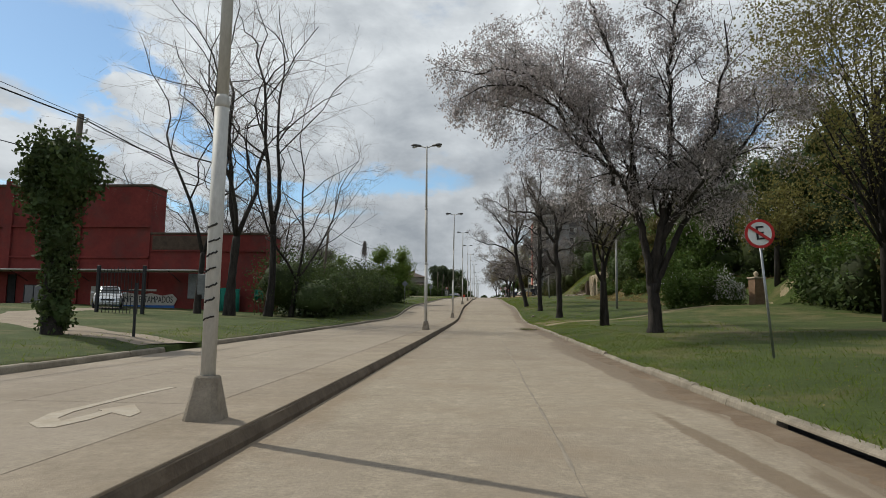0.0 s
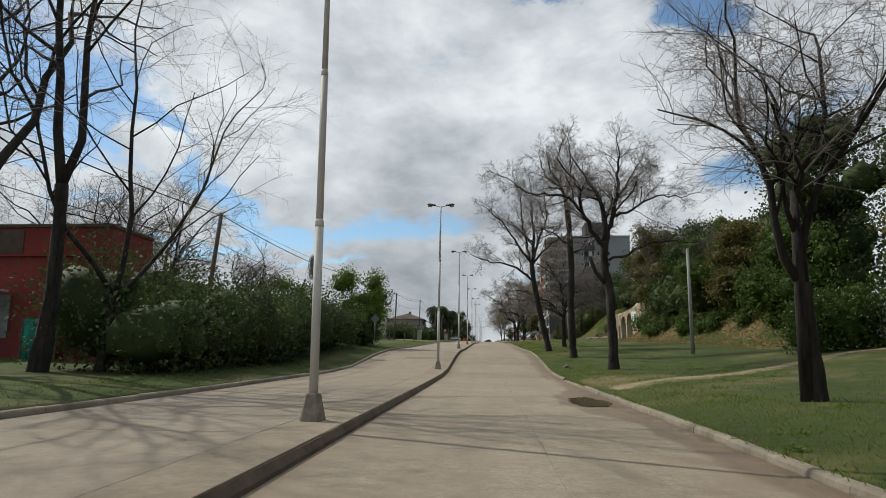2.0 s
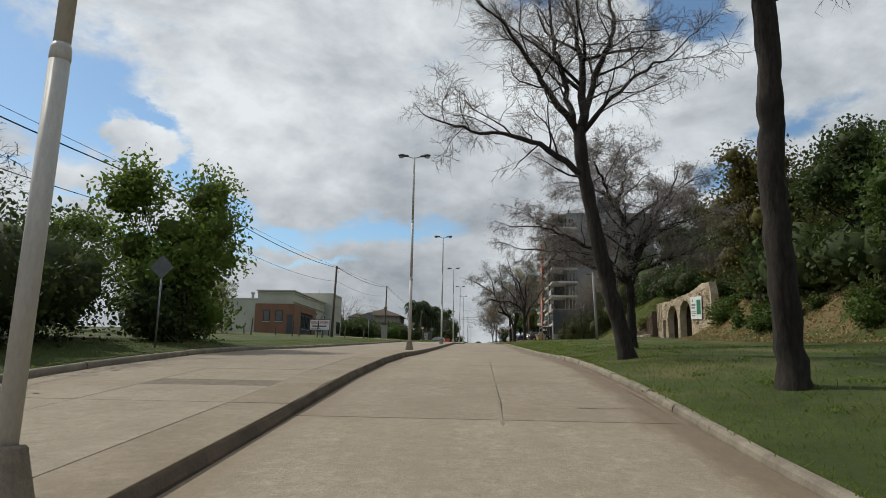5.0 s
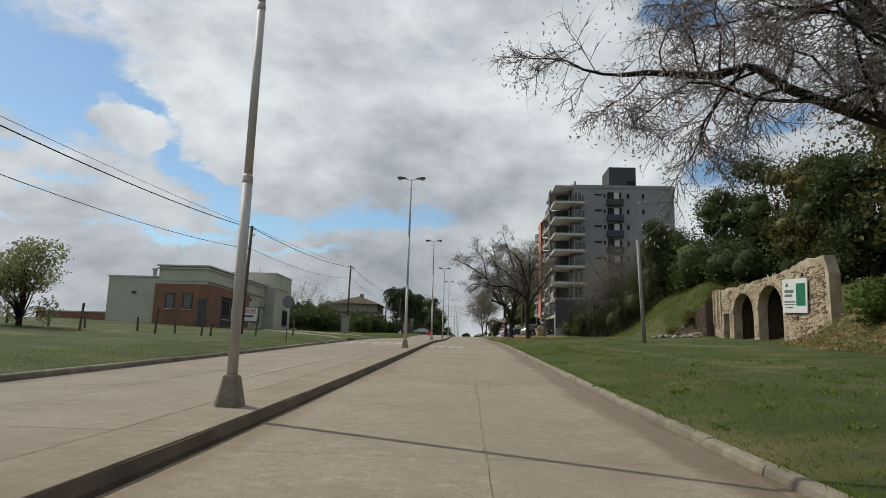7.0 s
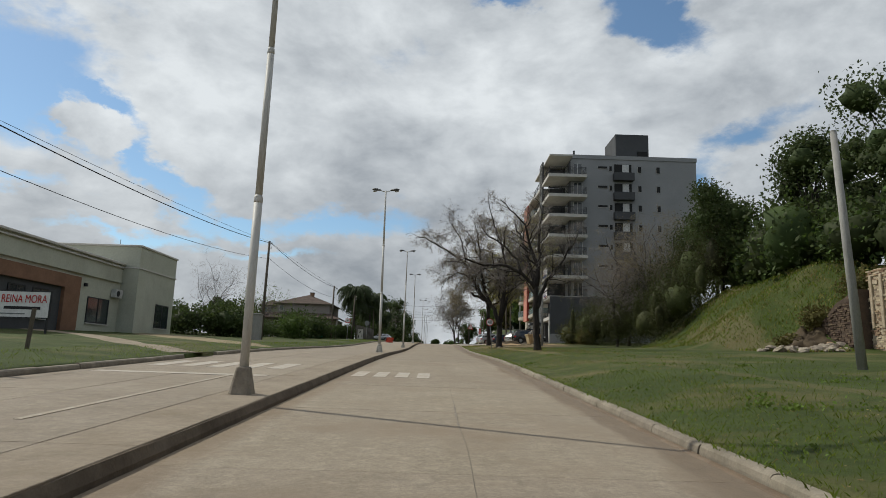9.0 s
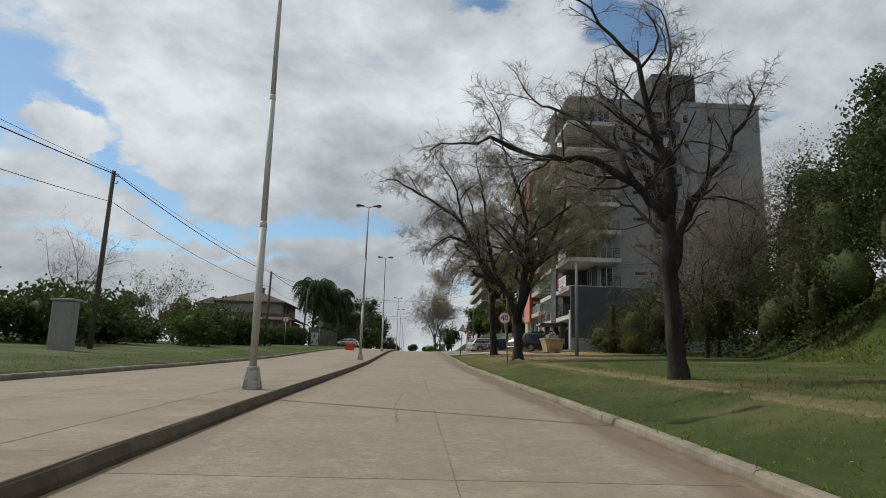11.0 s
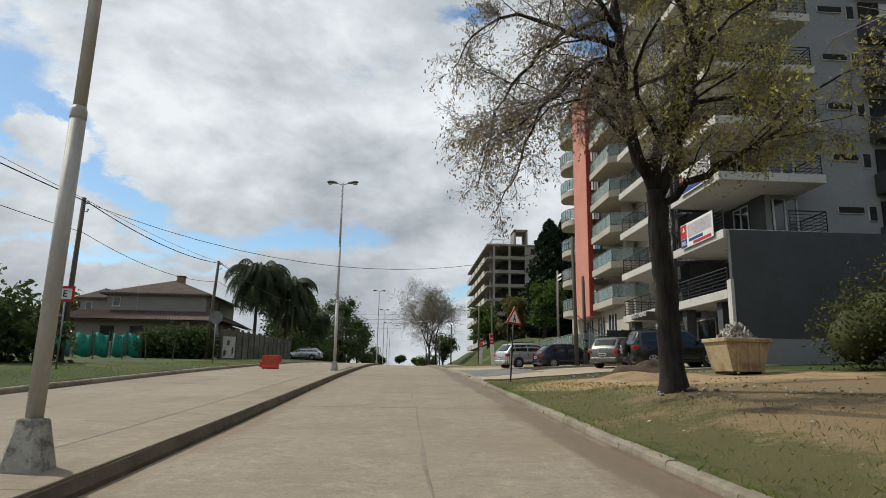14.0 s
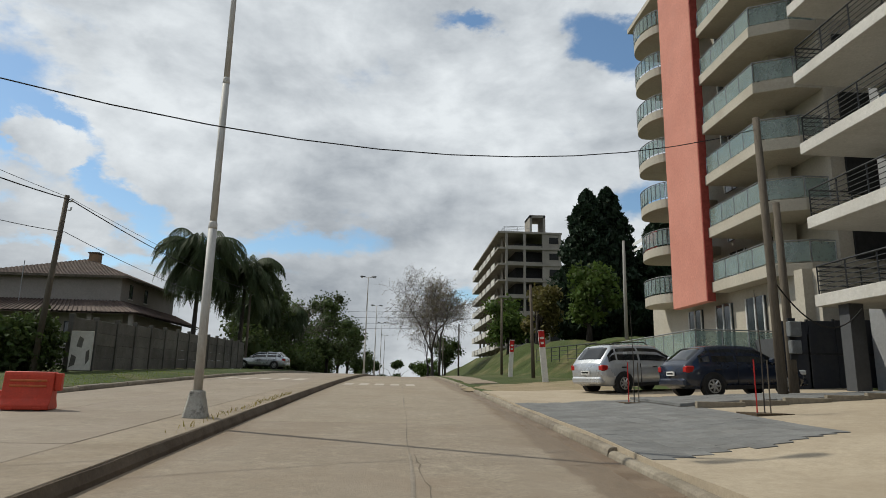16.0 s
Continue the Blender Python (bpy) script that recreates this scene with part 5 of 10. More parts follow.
        for k in range(count):
            f = 0.18 + 0.82 * (k + rng.random()) / count
            j = min(len(lp) - 2, int(f * (len(lp) - 1)))
            dd = (lp[j + 1] - lp[j]).normalized()
            side = dd.orthogonal().normalized()
            side.rotate(Matrix.Rotation(rng.uniform(0, 2 * math.pi), 3, dd))
            if lp[j].z < low:
                continue
            ang = radians(rng.uniform(28, 68))
            nd = dd * math.cos(ang) + side * math.sin(ang) + Vector((0, 0, 0.18))
            branch(lp[j], nd, rng.uniform(1.1, 2.7) * reach * (1.1 - 0.35 * f), max(lr[j] * rng.uniform(0.3, 0.5), 0.014), 2)
        branch(lp[-1], lp[-1] - lp[-2], 1.5 * reach, lr[-1], 2)
    top = pts[-1]
    for k in range(stems):
        a = 2 * math.pi * (k + rng.uniform(-0.25, 0.25)) / stems + seed
        out = spread * rng.uniform(0.6, 1.25) if stems > 1 else 0.06
        dd = (d + Vector((math.cos(a) * out, math.sin(a) * out, rng.uniform(0.2, 0.5)))).normalized()
        branch(top - d * 0.25 * rng.random(), dd, (height - fork) * rng.uniform(0.55, 0.72), trunk_r * (0.74 if stems < 3 else 0.56) * rng.uniform(0.8, 1.1), 1)
    if twin:
        q = Vector((twin, rng.uniform(-0.1, 0.2), -0.2))
        wood.tube([q, q + Vector((0.05, 0, fork)), q + Vector((0.15, 0.1, fork * 1.9))], [trunk_r * 0.8, trunk_r * 0.68, trunk_r * 0.5], 10)
        branch(q + Vector((0.15, 0.1, fork * 1.85)), Vector((0.3, 0.1, 1)), (height - fork * 1.9) * 0.6, trunk_r * 0.5, 1)
        branch(q + Vector((0.1, 0.05, fork * 1.5)), Vector((-0.5, -0.1, 1)), (height - fork * 1.9) * 0.55, trunk_r * 0.4, 1)
    part("trunk", wood, bark, t, "dark trunk and limbs", smooth=True)
    tagged(part("twig_mass", twigs, TWIG, t, "fine bare twigs", smooth=True), kind="stuff")
    if leaf is not None and leaf_n:
        nr = np.random.default_rng(seed)
        tp = np.array([tuple(v) for v in tips])
        c = tp[nr.integers(0, len(tp), leaf_n)] + nr.normal(size=(leaf_n, 3)) * 0.06
        c[:, 2] -= 0.07 * nr.random(leaf_n)
        quads_mesh("leaves" if leaf is not SEEDS else "seed_haze", leaf_quads(nr, c, leaf_size, 0.4, 1.2), leaf, "stuff", t)
    if fresh:  # new leaves on one side of the crown
        mat, count, size, side = fresh
        nr = np.random.default_rng(seed + 1)
        tp = np.array([tuple(v) for v in tips if v.x > side])
        c = tp[nr.integers(0, len(tp), count)] + nr.normal(size=(count, 3)) * 0.1
        quads_mesh("new_leaves", leaf_quads(nr, c, size, 0.5, 0.6), mat, "stuff", t, "small yellow-green leaves")
    return t


AV = "avenue trees"
# main limbs of the large avenue trees: radius at the foot, then a few points from the tree's base
R0_LIMBS = [(0.3, [(0.1, 0, 0.1), (0.1, 0, 1.2), (0.05, 0, 2.0)]),
            (0.13, [(0, 0, 1.6), (-0.15, -0.1, 2.8), (-0.5, -0.3, 4.7), (-1.5, -0.6, 6.4), (-2.8, -0.9, 7.3), (-4.4, -1.2, 8.4), (-6.6, -1.5, 9.1)]),
            (0.17, [(0.05, 0.05, 1.6), (-0.05, 0.1, 2.8), (-0.6, 0.2, 6.3), (-0.6, 0.4, 9.2), (-1.3, 0.6, 11.8), (-2.2, 0.8, 14.5)]),
            (0.17, [(0.1, -0.05, 1.6), (0.2, -0.05, 2.8), (0.5, -0.1, 5), (0.9, -0.2, 7.8), (0.8, -0.4, 10.8), (1.4, -0.6, 14.6)]),
            (0.14, [(0.3, 0, 2.8), (1.1, 0.4, 5.8), (2.4, 0.9, 8.1), (3.8, 1.4, 9.5), (5.2, 1.8, 10.4)]),
            (0.14, [(0.15, 0, 1.6), (0.6, 0, 2.9), (1.6, 0.1, 4.9), (2.8, 0.2, 6.3), (4.5, 0.4, 8.5), (6, 0.5, 10.1)]),
            (0.1, [(-1.5, -0.4, 5.9), (-1.9, 0.2, 8), (-3.7, 0.9, 10.4), (-5.6, 1.5, 12.5)]),
            (0.09, [(-1.5, -0.6, 6.4), (-2.6, -1.2, 8), (-4.2, -2, 9.4), (-5.8, -2.6, 9.9), (-7, -3, 9.6)]),
            (0.07, [(-2.8, -0.9, 7.3), (-4, -2, 8.6), (-5.2, -3.2, 9), (-6.6, -4, 8.8)])]
T55_LIMBS = [(0.27, [(0.1, 0, 0), (0, 0, 4), (-0.2, 0, 5.2), (-0.2, 0, 6.7)]),
             (0.14, [(-0.2, 0, 6.5), (-0.9, -0.4, 7.2), (-1.4, -0.8, 8.2), (-1.6, -1.1, 9.3), (-2.6, -1.5, 10.6)]),
             (0.09, [(-1.4, -0.8, 8.1), (-2.1, -1.1, 8.8), (-3.1, -1.4, 8.9), (-4.1, -1.7, 8.9), (-5.1, -2, 9.5)]),
             (0.16, [(-0.2, 0, 6.5), (0.4, 0.2, 8.2), (0.7, 0.4, 9.9), (0.9, 0.6, 12)]),
             (0.08, [(0.5, 0.2, 8.1), (1.7, 0.6, 8.7), (2.8, 1.1, 9.4), (4.6, 1.5, 9.5)]),
             (0.08, [(0, 0, 5.7), (1, -0.2, 6), (2, -0.3, 6.5), (3.1, -0.4, 6.6), (4.2, -0.6, 6.5)]),
             (0.12, [(-0.2, 0, 4.5), (-0.7, -0.2, 5.1), (-1, -0.3, 5.8)]),
             (0.08, [(0.5, 0.3, 9), (1.5, 1.2, 10.3), (2.4, 2, 11.8)])]
T64_LIMBS = [(0.23, [(-0.1, 0, 0.1), (-0.2, 0, 3.5), (-0.1, 0, 6.1), (-0.2, 0, 8.5), (-0.3, 0, 10.4)]),
             (0.08, [(-0.2, 0, 6.8), (1.3, 0.4, 7.7), (2, 0.8, 8.5)]), (0.07, [(-0.2, 0, 9.5), (0.1, -0.5, 10.9), (1.3, -1, 11)]),
             (0.1, [(-0.3, 0, 10.3), (-0.8, 0.3, 11.7), (-1.6, 0.7, 12.6), (-2, 1, 14)]), (0.1, [(-0.3, 0, 10.3), (0, -0.3, 12.6), (-0.2, -0.6, 14.6)]),
             (0.08, [(-0.1, 0, 7.4), (-1.3, 0.5, 8.5), (-2.1, 1, 8.9)])]
T72_LIMBS = [(0.25, [(-0.2, 0, 0.1), (-0.9, 0, 2.9), (-1.4, 0, 5.7), (-1.5, 0, 7.1)]),
             (0.11, [(-1.4, 0, 5.6), (-3.2, 0.2, 6.9), (-4.6, 0.3, 7.1), (-6, 0.5, 7.6)]), (0.12, [(-1.5, 0, 7), (-2.4, -0.3, 8.1), (-3.6, -0.7, 9.9), (-4.8, -1, 11)]),
             (0.13, [(-1.5, 0, 7), (-0.9, 0.3, 9), (-0.2, 0.7, 10.8), (-0.4, 1, 13.4)]), (0.09, [(-1.4, 0, 7), (-0.1, -0.5, 8.4), (1.2, -1, 9.1)]),
             (0.1, [(-1.6, 0, 7), (-2.2, 0.8, 10.9), (-2.3, 1.5, 13.6)])]
TD_LIMBS = [(0.25, [(0.2, 0, 0), (0.2, 0, 1.9), (0.2, 0, 3)]),
            (0.11, [(0.2, 0, 2.8), (-0.7, 0.2, 3.4), (-1.5, 0.5, 3.7), (-2.2, 0.7, 4.2), (-3, 1, 4.5), (-4.2, 1.2, 4.5)]),
            (0.12, [(0.2, 0, 2.8), (-0.5, -0.2, 3.6), (-1.4, -0.4, 4.3), (-2.5, -0.6, 4.7), (-3.2, -0.8, 5.1), (-4.2, -1, 5.1)]),
            (0.15, [(0.25, 0, 2.8), (0.2, 0.1, 4.2), (0.1, 0.2, 5.5), (-0.3, 0.2, 6.4), (-0.9, 0.3, 7), (-1.9, 0.4, 7.7), (-2.9, 0.5, 8.2)]),
            (0.09, [(0.1, 0.2, 5.4), (1.3, 0.8, 6.4), (2.6, 1.4, 7.2), (3.8, 2, 8.1)]), (0.12, [(0.3, 0, 2.8), (0.5, -0.3, 4), (1, -0.7, 4.7), (1.9, -1, 5.2), (3, -1.2, 5.6)]),
            (0.08, [(-0.3, 0.4, 6.3), (0.4, 1.5, 7.7), (0.8, 2.5, 9.3)]), (0.09, [(0.3, 0, 3.1), (1, 0.3, 3.6), (2.4, 0.7, 4.1), (3.8, 1, 4.8)]),
            (0.08, [(-0.5, 0, 6.5), (-1.2, -1.2, 7.4), (-2, -2.2, 8)])]
N1_LIMBS = [(0.21, [(0, 0, 0), (-0.1, 0, 2.3), (-0.1, 0, 3.8)]), (0.12, [(-0.1, 0, 3.6), (-0.9, -0.2, 4.5), (-2, -0.4, 4.9), (-3.2, -0.6, 4.9), (-4.4, -0.8, 5.2), (-5, -1, 5)]),
            (0.13, [(-0.1, 0, 3.6), (0.1, 0.2, 5.2), (0.1, 0.3, 6.7), (0.3, 0.5, 8.6)]), (0.13, [(-0.1, 0, 2.4), (0.6, 0.3, 4.2), (1.6, 0.5, 5.5), (2.6, 0.8, 7.2)]),
            (0.08, [(-1, -0.3, 4.5), (-1.4, 0.3, 5.7), (-2.2, 0.9, 6.5), (-3, 1.5, 7.2)]), (0.06, [(-0.1, 0, 3.3), (-0.6, 0.9, 4.2), (-1.4, 1.8, 4.9)])]
N2_LIMBS = [(0.3, [(-0.1, 0, 0), (-0.1, 0, 1.5), (-0.1, 0, 2.6)]),
            (0.19, [(-0.2, -0.1, 2.1), (-0.6, 0, 3.5), (-0.9, 0.1, 3.9), (-1.3, 0.1, 4.3), (-1.9, 0, 4.9), (-2.7, -0.2, 6.3), (-3.5, -0.3, 7.7), (-4.8, -0.4, 8.6), (-6.9, -0.6, 9.7)]),
            (0.14, [(-1.5, 0.1, 4.3), (-2.1, 0.1, 4.6), (-2.7, 0.2, 5.0)]), (0.14, [(-0.9, 0, 4), (-1.4, 0.3, 5), (-1.7, 0.6, 6.2), (-1.9, 0.9, 7.5), (-2, 1.2, 9.2), (-2.4, 1.6, 11.5)]),
            (0.18, [(-0.1, 0, 2.3), (0.4, 0.1, 3.9), (0.7, 0.2, 4.9), (1.3, 0.2, 5.9), (1.8, 0.3, 6.8), (2.6, 0.5, 8.6), (2.9, 1, 11.2)]),
            (0.16, [(0.1, 0, 3), (0.3, 0, 5), (0.4, 0, 7), (0.2, 0.3, 8.9), (-0.5, 0.7, 11.2), (-1.1, 1, 13.2)]), (0.09, [(0.4, 0, 6.9), (1.7, 0.8, 9.3), (2.4, 1.5, 11.8)]),
            (0.09, [(0.4, 0, 6.7), (1.7, -0.3, 7.9), (3.3, -0.7, 8.9), (4.4, -1, 7.8)]), (0.09, [(0.3, 0, 4.8), (1.7, -1, 5.9), (2.9, -2, 6.7)]),
            (0.08, [(-2.6, -0.1, 6.1), (-4, -0.6, 6.7), (-5.2, -1.2, 5.8)]), (0.08, [(-3.4, 0, 7.7), (-3.8, 0.5, 9.9), (-4.8, 1, 11.6)])]
N3_LIMBS = [(0.27, [(0.1, 0, 0.1), (0, 0, 2.5), (-0.1, 0, 4.3)]),
            (0.15, [(-0.1, 0, 4.1), (-0.4, 0, 5.1), (-0.7, -0.1, 5.9), (-0.8, -0.2, 7.5), (-1, -0.2, 9.1), (-1.6, -0.3, 10.4), (-2.1, -0.4, 11.7)]),
            (0.08, [(-0.7, 0, 6.4), (-1.7, -0.3, 6.8), (-2.6, -0.6, 6), (-3.2, -0.8, 5.4)]), (0.08, [(-0.8, 0, 7.7), (-1.8, 0.2, 8.1), (-3.1, 0.4, 8.6), (-4, 0.6, 8.2)]),
            (0.15, [(-0.1, 0, 4.1), (0.4, 0.1, 5.2), (0.9, 0.2, 6.5), (1.2, 0.5, 8.5), (0.6, 0.8, 10), (-0.5, 1, 10.6)]), (0.09, [(0, 0, 4), (0.9, -0.5, 4.6), (2.1, -1, 5.4), (3, -1.2, 6.3)]),
            (0.09, [(1.1, 0.4, 8.3), (1.9, 1, 10.3), (1.7, 1.5, 12.6)]), (0.08, [(-0.1, 0, 4.2), (-0.8, -0.4, 5.4), (-1.5, -0.7, 6.1), (-2.6, -0.8, 5.8)]),
            (0.07, [(-0.9, -0.2, 8), (-1.8, -1, 8.5), (-2.4, -1.6, 8.2)]),
            (0.07, [(-0.8, -0.2, 7.2), (-1.8, -0.3, 7), (-2.6, 0, 6.1), (-3, 0.3, 5)]), (0.07, [(-0.9, -0.1, 8.5), (-2.2, 0.7, 8.1), (-3.2, 1.2, 6.9), (-3.6, 1.4, 5.7)])]
bare_tree("street_tree", "broad multi-stemmed street tree with hanging grey seed clusters", 8.95, 26.2, 14, 0.28, 1, 3, fork=2.0, spread=0.8, leaf=SEEDS, leaf_n=52000, leaf_size=0.125, droop=0.12, density=0.95, group=AV, limbs=R0_LIMBS, fine=1.15, tw=1.15, low=4.4)
bare_tree("street_tree", "slender twin-stemmed bare tree in the grass", 8.75, 34.9, 10.5, 0.16, 2, 7, fork=2.4, spread=0.42, density=1.0, twin=-0.22, group=AV)
bare_tree("street_tree", "tall bare street tree with pruned dark limbs", 8.6, 55.3, 12, 0.25, 1, 12, fork=6.6, spread=0.5, group=AV, density=1.1, limbs=T55_LIMBS, reach=1.0, fine=1.1)
bare_tree("street_tree", "tall bare street tree with upright limbs", 7.95, 64.4, 15, 0.23, 1, 15, fork=10, spread=0.4, group=AV, limbs=T64_LIMBS, reach=1.0, tw=1.2, fine=1.2)
bare_tree("street_tree", "bare street tree leaning over the avenue", 7.3, 72.7, 13.5, 0.24, 1, 19, fork=7, spread=0.5, group=AV, limbs=T72_LIMBS, reach=1.0, tw=1.3)
bare_tree("street_tree", "spreading bare tree with hanging seed clusters", 9.0, 81.3, 8.0, 0.2, 1, 23, fork=2.8, spread=0.9, leaf=SEEDS, leaf_n=30000, leaf_size=0.06, droop=0.06, group=AV, density=1.15, reach=0.85, limbs=TD_LIMBS, clear=False, fine=1.5, tw=1.25)
bare_tree("street_tree", "large dark-trunked bare tree beside the kerb", 8.55, 135.8, 10, 0.2, 2, 31, fork=3.6, spread=0.6, group=AV, reach=0.8, limbs=N1_LIMBS, fine=1.0, density=0.9, clear=False, tw=1.2)
bare_tree("street_tree", "leaning bare tree with a few yellowing leaves", 8.5, 157.1, 12, 0.27, 1, 38, fork=2.4, spread=0.7, leaf=DRY_LEAF, leaf_n=38000, leaf_size=0.06, droop=0.07, density=1.0, group=AV, limbs=N2_LIMBS, fine=1.2, tw=1.3, fresh=(NEW_LEAF, 9000, 0.08, 0.4))
bare_tree("street_tree", "rough-barked tree with sparse drooping leaves", 8.2, 167.2, 12.5, 0.25, 1, 42, fork=4.2, spread=0.7, leaf=DRY_LEAF, leaf_n=22000, leaf_size=0.085, droop=0.09, density=0.95, group=AV, limbs=N3_LIMBS, clear=False, fine=0.92, reach=0.85, tw=1.1, fresh=(NEW_LEAF, 10000, 0.1, -0.2))
bare_tree("street_tree", "slim bare tree with fresh yellow-green lower leaves", 7.3, 262, 15, 0.22, 4, 47, fork=3.2, spread=0.45, leaf=OLIVE_LEAF, leaf_n=3500, leaf_size=0.2, group=AV, twin=0.9, bark=BARK_GREY, tw=3.4, reach=1.1)
bare_tree("street_tree", "slim bare tree beyond the crest", 8.2, 300, 12, 0.2, 3, 49, fork=2.2, spread=0.4, group=AV, bark=BARK_GREY, density=0.7, tw=2.5)
bare_tree("verge_tree", "very tall bare tree before the red building", -13.6, 39.3, 23, 0.3, 3, 52, fork=5.0, spread=0.26, density=0.62, group="verge trees", bark=BARK, tw=1.05)
bare_tree("verge_tree", "very tall slender bare tree before the red building", -11.6, 40.6, 22, 0.25, 2, 55, fork=6.0, spread=0.26, density=0.62, group="verge trees", bark=BARK, tw=1.05)
bare_tree("verge_tree", "bare tree with a long limb over the hedge", -10.6, 42.2, 16, 0.17, 3, 58, fork=2.6, spread=0.65, lean=(0.14, 0), density=0.62, group="verge trees", bark=BARK, tw=1.05)
bare_tree("verge_tree", "bare tree at the end of the red building", -15.9, 39.8, 19, 0.2, 2, 60, fork=4.0, spread=0.35, density=0.6, group="verge trees", bark=BARK, tw=1.05)
for k, (x, y, h) in enumerate(((-21, 63, 13), (-26, 64, 13.5), (-33, 58, 14), (-18.5, 75, 9), (-17.5, 57, 9.5))):
    bare_tree("background_tree", "twiggy grey bare tree behind the hedge", x, y, h, 0.26, 4, 70 + k, fork=1.8, spread=0.7, density=0.75, group="background trees", bark=BARK, tw=2.4)
bare_tree("shrub_tree", "twiggy bare tree on the grassy bank", 22.5, 168.5, 9, 0.14, 5, 81, fork=0.8, spread=0.55, density=0.9)
bare_tree("shrub_tree", "twiggy bare tree beside the shrubs", 19.5, 158, 8, 0.13, 4, 83, fork=1.0, spread=0.6, density=0.8)
bare_tree("shrub_tree", "tall pale bare saplings behind the hedge", -22, 168, 8, 0.1, 4, 85, fork=0.6, spread=0.3, density=0.7, bark=BARK_GREY)
bare_tree("shrub_tree", "tall pale bare saplings behind the hedge", -19, 176, 7, 0.1, 4, 86, fork=0.6, spread=0.3, density=0.7, bark=BARK_GREY, leaf=BRIGHT_LEAF, leaf_n=900, leaf_size=0.2)
bare_tree("bare_tree", "pale bare tree among dark evergreens", -13, 262, 11, 0.2, 4, 88, fork=2.2, spread=0.6, density=0.8, bark=BARK_GREY)


def leafy_tree(name, label, x, y, height, width, seed, mat, leaf=0.32, n=9000, trunk=0.3, clear=0.25, depth=None, z=None, bark=BARK, lumps=13, core=True, parts2=None):
    """A trunk with limbs under a crown of many leaf clumps with gaps."""
    rng, nr = random.Random(seed), np.random.default_rng(seed)
    depth = depth or width
    t = thing(name, label, "tree", pose(x, y, (ground_z(x, y) if z is None else z) - 0.1))
    s = Shape()
    s.tube([(0, 0, -0.3), (0.05, 0, height * clear), (0.1, 0.05, height * 0.6)], [trunk * 1.3, trunk, trunk * 0.5], 9)
    blobs = []
    for k in range(lumps):
        a, u = rng.uniform(0, 2 * math.pi), rng.random() ** 0.6
        zz = height * (clear + 0.12 + (0.8 - clear) * rng.random())
        fall = math.sin(math.pi * min(1, max(0.12, (zz / height - clear * 0.8) / (1.08 - clear * 0.8)))) ** 0.6
        r = rng.uniform(0.2, 0.32) * min(width, height * 0.6)
        bx, by = math.cos(a) * u * width * 0.42 * fall, math.sin(a) * u * depth * 0.42 * fall
        blobs.append((bx, by, zz, r, r, r * rng.uniform(0.75, 1.05)))
        low, kink = height * clear * rng.uniform(0.7, 1.4), 0.06 * width
        s.tube([(0.05, 0, low), (bx * 0.25 + rng.uniform(-kink, kink), by * 0.25 + rng.uniform(-kink, kink), low + (zz - low) * 0.4), (bx * 0.6 + rng.uniform(-kink, kink), by * 0.6 + rng.uniform(-kink, kink), low + (zz - low) * 0.7), (bx, by, zz)], [trunk * 0.34, trunk * 0.24, trunk * 0.13, 0.02], 5)
    part("trunk", s, bark, t, "dark trunk and limbs", smooth=True)
    c = on_blobs(nr, blobs, n, 0.45, 0.3)
    quads_mesh("crown", leaf_quads(nr, c, leaf, 0.6, 0.3), mat, "stuff", t)
    if core:
        tagged(part("inner_crown", core_of(blobs, 0.44), mat, t, smooth=True), kind="stuff")
    return t


woods = [(26.8, 69, 15, 9.5, DARK_LEAF), (33, 58, 16.5, 10, DARK_LEAF), (22.5, 66, 8.5, 7, MID_LEAF), (23.5, 76, 8, 7, BROWN_LEAF), (23.5, 81, 8, 7.5, MID_LEAF), (25, 90, 9, 8, DARK_LEAF), (22.5, 99, 11.5, 7.5, BROWN_LEAF),
         (27, 24, 15, 10, BROWN_LEAF), (30, 40, 14, 10, BROWN_LEAF), (36, 50, 15, 11, MID_LEAF), (31, 62, 12, 9, DARK_LEAF), (38, 68, 14, 11, MID_LEAF), (30, 78, 9.5, 8, DARK_LEAF), (36, 86, 12, 10, DARK_LEAF),
         (30, 94, 9.5, 9, MID_LEAF), (38, 100, 12, 10, DARK_LEAF), (31, 108, 10, 9, BROWN_LEAF), (29.5, 117, 9.5, 9, DARK_LEAF), (37, 116, 14, 11, BROWN_LEAF), (31.5, 127, 11, 9, BROWN_LEAF), (33, 137, 13.5, 11, DARK_LEAF), (30.5, 144, 11.5, 8, DARK_LEAF), (40, 130, 15, 12, DARK_LEAF),
         (42, 148, 13, 11, DARK_LEAF), (45, 165, 15, 11, DARK_LEAF), (36, 155, 9, 8, MID_LEAF), (48, 110, 15, 12, DARK_LEAF), (48, 80, 15, 12, DARK_LEAF), (46, 30, 15, 12, DARK_LEAF), (40, 10, 14, 12, BROWN_LEAF)]
for k, (x, y, h, w, mat) in enumerate(woods):
    leafy_tree("hillside_tree", {BROWN_LEAF: "dense olive-brown leafed tree on the hillside", DARK_LEAF: "dense dark evergreen tree on the hillside", MID_LEAF: "dense green broadleaf tree on the hillside"}[mat],
               x, y, h, w, 200 + k, mat, 0.27 if x < 35 else 0.4, 8600 if x < 35 else 2600, 0.3, 0.1, lumps=24)
leafy_tree("olive_tree", "tall olive-brown leafed tree with gaps in its crown", 21.5, 32, 19.5, 15, 239, OLIVE_LEAF, 0.16, 38000, 0.24, 0.22, core=False, lumps=40)
